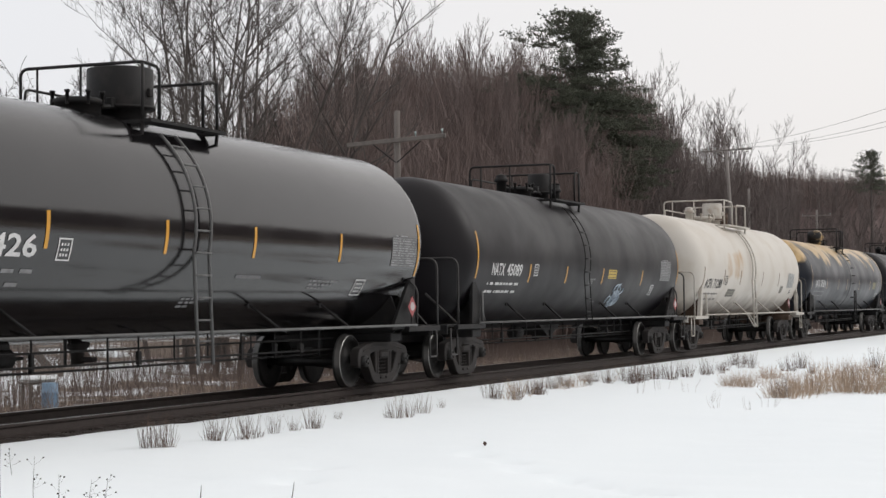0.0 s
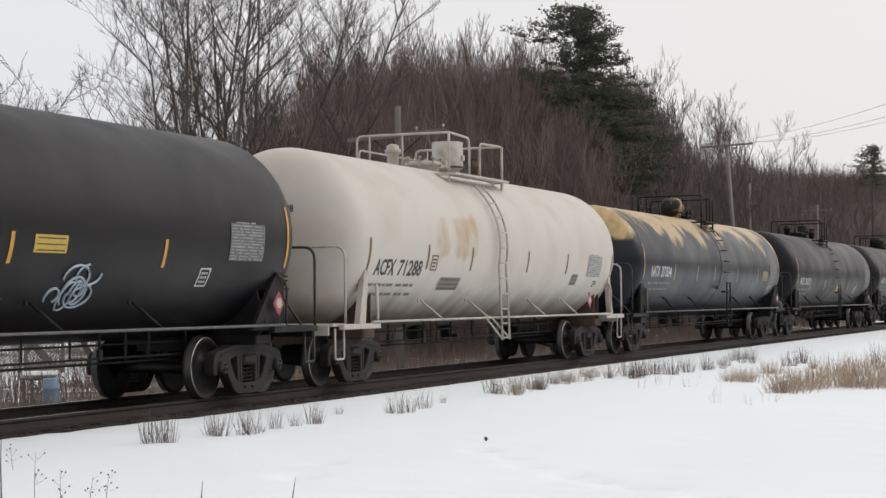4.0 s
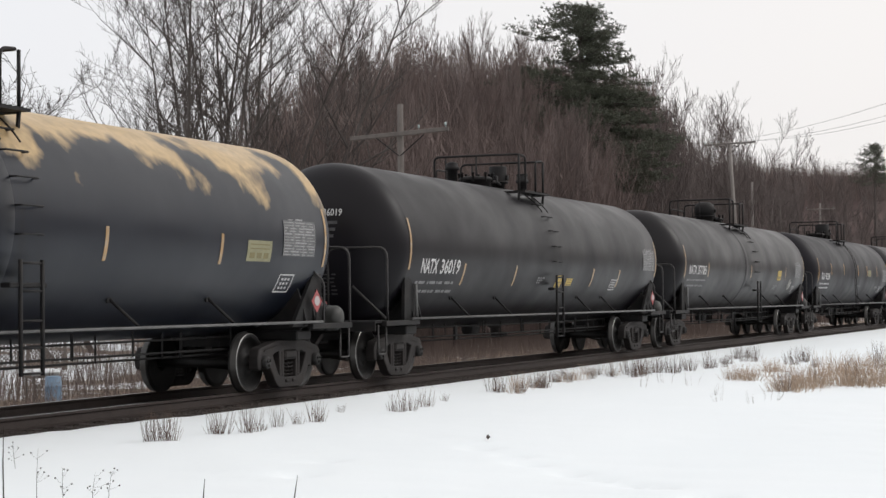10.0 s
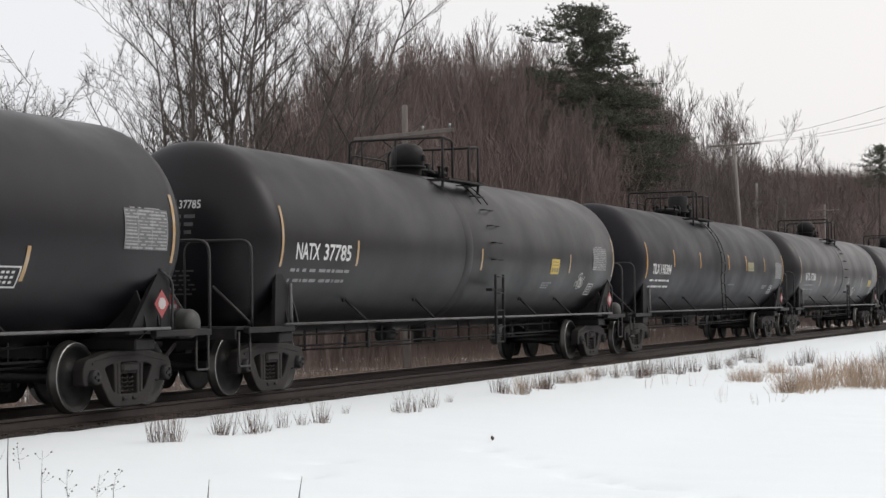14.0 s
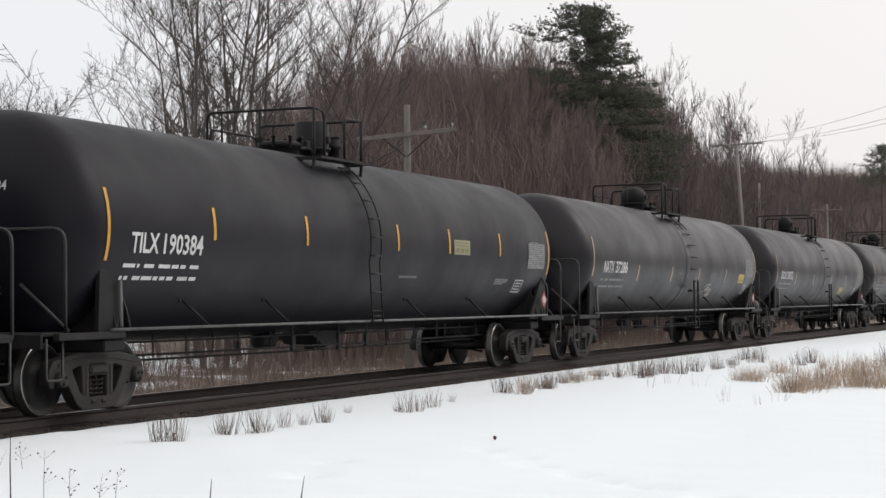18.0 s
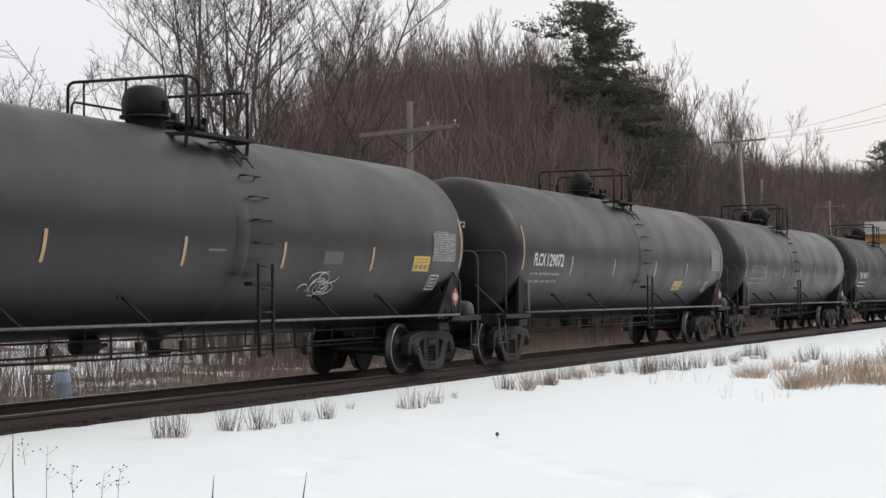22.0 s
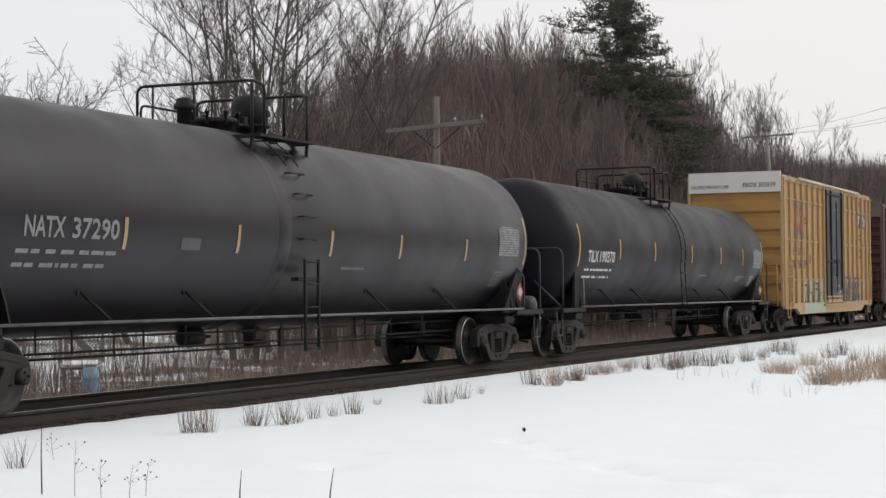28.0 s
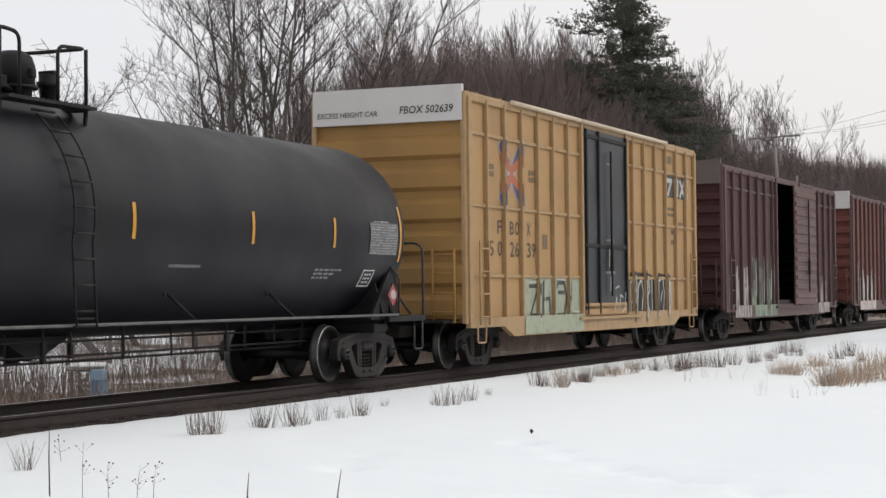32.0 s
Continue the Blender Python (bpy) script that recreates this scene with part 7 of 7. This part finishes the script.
def plants():
    kinds = [mesh_of("stems", clump_mesh(40 + k, 26, 0.40, 0.10, 0.0034), M_WEED) for k in range(4)]
    straw = [mesh_of("blades", clump_mesh(60 + k, 30, 0.40, 0.20, 0.0033), M_STRAW) for k in range(4)]
    thin = mesh_of("stems", clump_mesh(80, 5, 0.36, 0.16, 0.0028), M_WEED)
    rnd = random.Random(4)

    def clump(x, y, s, kind, label, group):
        ob = new("grass_clump", kind)
        ob.matrix_basis = pose(x, y, ground_z(x, y), 0, 0, rnd.uniform(0, 360)) @ Matrix.Scale(s, 4)
        tagged(ob, label, "grass clump", group)

    # single clumps along the edge of the snow
    for x, y, s in ((17.28, -3.66, 1.1), (17.17, -3.6, 0.9), (17.39, -3.72, 0.8), (18.52, -3.73, 1.0), (18.56, -3.63, 0.8), (18.88, -3.88, 1.0),
                    (19.09, -3.89, 0.85), (19.94, -3.76, 0.7), (20.26, -3.88, 0.6), (20.87, -3.84, 0.85), (23.12, -3.16, 0.4), (23.63, -3.85, 0.9), (23.97, -3.89, 0.9), (25.08, -3.68, 0.95), (26.87, -3.28, 0.5), (13.55, -3.95, 0.78), (21.0, -3.84, 0.6), (19.4, -3.84, 0.3), (23.85, -3.63, 0.5)):
        clump(x, y, s, rnd.choice(kinds), "clump of dry brown weed stems in the snow", "weed clumps by the track")
    for k in range(34):
        f = rnd.random()
        clump(29.2 + 8 * f, -3.55 + 0.3 * f + rnd.uniform(-0.15, 0.5), rnd.uniform(0.5, 1.05), rnd.choice(straw if k % 3 == 0 else kinds), "tuft of tan dry grass along the edge of the snow", "grass tufts by the track")
    grey_spots = ((37.6, -3.41), (36.83, -3.9), (37.3, -3.7), (38.26, -3.82), (38.88, -3.84), (38.92, -4.09), (39.89, -4.24), (40.89, -4.33), (41.59, -4.4), (46.97, -3.75), (47.87, -3.87), (43.24, -5.95), (44.75, -5.92), (41.94, -6.74), (43.5, -4.3), (45.2, -4.5))
    for x, y in grey_spots:
        for _ in range(2):
            clump(x + rnd.gauss(0, 0.2), y + rnd.gauss(0, 0.08), rnd.uniform(0.7, 1.25), rnd.choice(kinds), "small tuft of dry stems in the snow", "grass tufts by the track")
    for x, y, n in ((35.35, -6.03, 3), (35.9, -6.13, 4), (35.2, -6.5, 3), (36.45, -6.4, 3), (38.67, -6.27, 3), (39.28, -6.33, 3), (36.9, -6.2, 2)):
        for _ in range(n):
            clump(x + rnd.gauss(0, 0.35), y + rnd.gauss(0, 0.10), rnd.uniform(0.55, 1.0), rnd.choice(straw), "low tuft of tan dry grass in the snow", "grass tufts in the field")
    for x, y, n in ((31.28, -7.88, 4), (30.94, -8.11, 4), (31.16, -8.24, 3), (31.76, -8.31, 3), (32.38, -8.35, 3), (33.44, -8.33, 3), (32.65, -8.66, 4), (33.0, -8.95, 4), (32.4, -9.3, 4), (33.5, -9.2, 3)):
        for _ in range(n):
            clump(x + rnd.gauss(0, 0.30), y + rnd.gauss(0, 0.12), rnd.uniform(0.7, 1.25) * (1.0 + 0.4 * min(1.0, max(0.0, -7.9 - y))), rnd.choice(straw + kinds[:1]), "thick tuft of tan dry grass standing in the snow", "grass tufts in the field")
    # taller grass at the far edge of the field
    for k in range(30):
        f = rnd.random()
        clump(34.0 + 11.5 * f + rnd.gauss(0, 0.4), -7.6 - 1.8 * rnd.random(), rnd.uniform(0.9, 1.5), rnd.choice(straw + kinds[:1]), "tall loose tuft of tan dry grass standing in the snow", "grass tufts in the field")
    for x, y in ((29.61, -7.09), (27.72, -7.62), (27.39, -8.2), (28.2, -8.31), (32.95, -5.9), (31.94, -5.19), (33.72, -5.16)):
        clump(x, y, rnd.uniform(0.5, 0.9), thin, "few thin dry stems standing in the snow", "grass tufts in the field")
    # dark stalks close to the camera
    for k, (x, y, h, lean) in enumerate(((11.93, -5.37, 0.61, 0.0), (11.69, -7.30, 0.31, 0.03), (11.88, -7.94, 0.34, 0.10), (11.9, -5.7, 0.44, 0.02), (11.6, -6.15, 0.34, -0.02), (11.9, -6.2, 0.28, 0.06), (12.3, -6.1, 0.24, 0.05), (14.2, -3.9, 0.22, -0.05))):
        bm = bmesh.new()
        tip = Vector((lean, 0, h))
        thick = 0.0065 if k < 3 else 0.0026
        tube(bm, [(0, 0, -0.05), tip * 0.5 + Vector((-0.01, 0, 0)), tip], [thick, thick * 0.8, thick * 0.3], 5)
        if k > 2:
            for j in range(7):
                q = tip * rnd.uniform(0.3, 0.98)
                e = q + Vector((rnd.gauss(0, 0.045), rnd.gauss(0, 0.045), rnd.uniform(0.02, 0.07)))
                tube(bm, [q, q.lerp(e, 0.5) + Vector((0, 0, -0.006)), e], 0.0009, 3)
                lathe(bm, [(e.z - 0.008, 0.0), (e.z, 0.009), (e.z + 0.008, 0.0)], "z", 5, (e.x, e.y, 0))
        ob = new("dead_stalk", mesh_of("dead_stalk", bm, M_STALK))
        ob.matrix_basis = pose(x, y, ground_z(x, y))
        tagged(ob, "thin dark dead plant stalk standing in the snow", "plant", "dead stalks in the snow")


CREST = ((40, 0.3), (63.2, 0.8), (64.6, 5.2), (65.8, 6.7), (70, 7.0), (74.2, 6.6), (76.2, 4.0), (83, 3.5), (90, 3.0))


def crest_at(x):
    """The top of the wooded hillside at x."""
    y = 47 + track_y(min(x, 330))
    bearing, dist = math.degrees(math.atan2(x, y + D)), math.hypot(x, y + D)
    rise = [e0 + (e1 - e0) * (bearing - a0) / (a1 - a0) for (a0, e0), (a1, e1) in zip(CREST, CREST[1:]) if a0 <= bearing < a1] or [3.5]
    return x, y, 1.4 + dist * math.tan(radians(rise[0]))


def dead_leaf(x, y):
    """A curled dead leaf lying on the snow."""
    bm = bmesh.new()
    rows = []
    for k in range(7):
        u = k / 6 - 0.5
        w = 0.036 * math.cos(math.pi * u) + 0.004
        rows.append([bm.verts.new((0.085 * u, s * w * 0.6, 0.008 + 0.03 * abs(s) + 0.1 * u * u)) for s in (-1, -0.5, 0, 0.5, 1)])
    for a, b in zip(rows, rows[1:]):
        for k in range(4):
            bm.faces.new((a[k], b[k], b[k + 1], a[k + 1]))
    bmesh.ops.solidify(bm, geom=bm.faces[:], thickness=0.004)
    tube(bm, [(0.05, 0, 0.03), (0.09, 0.01, 0.055)], 0.003, 4)
    ob = new("dead_leaf", mesh_of("dead_leaf", bm, M_WEED))
    ob.matrix_basis = pose(x, y, ground_z(x, y), 0, 0, 25)
    tagged(ob, "curled dark dead leaf lying on the snow", "leaf")


def backdrop():
    """A wooded hillside behind the trees, brown with leafless brush."""
    bm = bmesh.new()
    rows = []
    for k in range(150):
        x = 60 + 2.0 * k if k < 100 else 260 + 5.0 * (k - 100)
        h = crest_at(x)[2] + 0.8
        row = []
        for j, (dy, f) in enumerate(((0, 0.0), (2, 0.35), (4, 0.7), (7, 1.0), (9, 0.6))):
            n = noise.noise(Vector((x * 0.09, j * 1.7, 2))) + 0.9 * noise.noise(Vector((x * 0.45, j * 1.7, 9)))
            row.append(bm.verts.new((x, 40 + dy + track_y(min(x, 330)) + 1.5 * n, -0.8 + h * f + (0.9 * n if j > 1 else 0))))
        rows.append(row)
    for a, b in zip(rows, rows[1:]):
        for j in range(4):
            bm.faces.new((a[j], b[j], b[j + 1], a[j + 1]))
    tagged(new("backdrop", mesh_of("backdrop", bm, M_HILL, smooth=True)), "wooded hillside behind the trees, brown and leafless", "hillside", kind="structure")


def yard():
    """Yard things behind the track: lattice fence panels and a blue barrel in the snow."""
    for k, (bearing, dist) in enumerate(((53.4, 54.0), (54.7, 54.4), (56.0, 54.2))):
        x, y = by_bearing(bearing, dist)
        f = new("lattice_fence")
        f.matrix_basis = pose(x, y, ground_z(x, y), 0, 0, -30)
        tagged(f, "weathered grey lattice fence panel in the snow", "fence", "lattice panels in the yard")
        for yy, zz, sx, sz in ((0, 0.88, 1.2, 0.06), (0, 0.10, 1.2, 0.06)):
            bm = bmesh.new()
            box(bm, 0, yy, zz, sx, 0.05, sz, bevel=0.005)
            part("rail", bm, M_POLE, f)
        for sx in (-0.6, 0.6):
            bm = bmesh.new()
            box(bm, sx, 0, 0.45, 0.08, 0.08, 1.0, bevel=0.005)
            part("post", bm, M_POLE, f)
        for j in range(16):
            for s in (-1, 1):
                u = -1.0 + 0.125 * j
                bm = bmesh.new()
                a, b = (u, 0.12), (u + 0.76, 0.86)
                if a[0] < -0.58:
                    a = (-0.58, 0.12 + (-0.58 - u))
                if b[0] > 0.58:
                    b = (0.58, 0.86 - (u + 0.76 - 0.58))
                if a[1] > 0.8 or b[1] < 0.2 or a[0] > 0.5:
                    bm.free()
                    continue
                tube(bm, [(s * a[0], s * 0.008, a[1]), (s * b[0], s * 0.008, b[1])], 0.012, 4)
                part("lath", bm, M_POLE, f)
    # a lattice crate with a cap of snow beside the barrel
    x, y = by_bearing(55.85, 39.3)
    c = new("lattice_crate")
    c.matrix_basis = pose(x, y, ground_z(x, y), 0, 0, -32)
    tagged(c, "small weathered lattice crate with a thick cap of snow", "crate")
    for sx in (-0.27, 0.27):
        for sy in (-0.2, 0.2):
            bm = bmesh.new()
            box(bm, sx, sy, 0.33, 0.05, 0.05, 0.70, bevel=0.005)
            part("post", bm, M_POLE, c)
    for j in range(9):
        for s in (-1, 1):
            u = -0.62 + 0.1 * j
            a, b = (max(u, -0.27), 0.06 + max(0.0, -0.27 - u)), (min(u + 0.56, 0.27), 0.62 - max(0.0, u + 0.56 - 0.27))
            if b[0] - a[0] < 0.08:
                continue
            bm = bmesh.new()
            tube(bm, [(s * a[0], -0.22 + s * 0.006, a[1]), (s * b[0], -0.22 + s * 0.006, b[1])], 0.011, 4)
            part("lath", bm, M_POLE, c)
    bm = bmesh.new()
    box(bm, 0, 0, 0.70, 0.62, 0.5, 0.05, bevel=0.01)
    part("lid", bm, M_POLE, c)
    bm = bmesh.new()
    box(bm, 0, 0, 0.79, 0.66, 0.54, 0.14, bevel=0.06)
    part("snow_cap", bm, M_SNOWCAP, c, "rounded cap of fresh snow")
    x, y = by_bearing(56.2, 38.5)
    bm = bmesh.new()
    lathe(bm, [(0, 0), (0, 0.26), (0.03, 0.28), (0.30, 0.29), (0.32, 0.30), (0.34, 0.29), (0.62, 0.28), (0.64, 0.30), (0.66, 0.28), (0.90, 0.27), (0.92, 0.24), (0.92, 0.0)], "z", 24)
    bmesh.ops.scale(bm, vec=(0.62, 0.62, 0.75), verts=bm.verts)
    b = new("plastic_barrel", mesh_of("plastic_barrel", bm, M_BARREL))
    b.matrix_basis = pose(x, y, ground_z(x, y))
    tagged(b, "pale blue plastic barrel standing behind the track", "barrel")


backdrop()
yard()
woods()
brush()
crest_brush()
bare_big_trees()
pine(73.05, 100, 18.6, 1.2, 2, "tall dark green white pine with layered drooping boughs", 1.1, 0.48)
pine(82.25, 200, 18.6, 0.75, 9, "distant dark green pine above the bare wood", 0.5, 0.78)
poles()
plants()
dead_leaf(18.9, -6.93)


# ---- what moves ----
def car_pose(mid, reach, t):
    x = mid - train_run(t)
    y0, y1 = track_y(x - reach), track_y(x + reach)
    return pose(x, (y0 + y1) / 2, 0, 0, 0, math.degrees(math.atan2(y1 - y0, 2 * reach)))


def motions():
    for car, mid, reach in CARS:
        walk(car, [(0.5 * k, car_pose(mid, reach, 0.5 * k)) for k in range(65)])
    turns = [(0.1 * k, Matrix.Rotation(-train_run(0.1 * k) / WHEEL_R, 4, "Y")) for k in range(321)]
    for wheelset, x in WHEELSETS:
        walk(wheelset, [(t, Matrix.Translation((x, 0, WHEEL_R)) @ m) for t, m in turns])


motions()
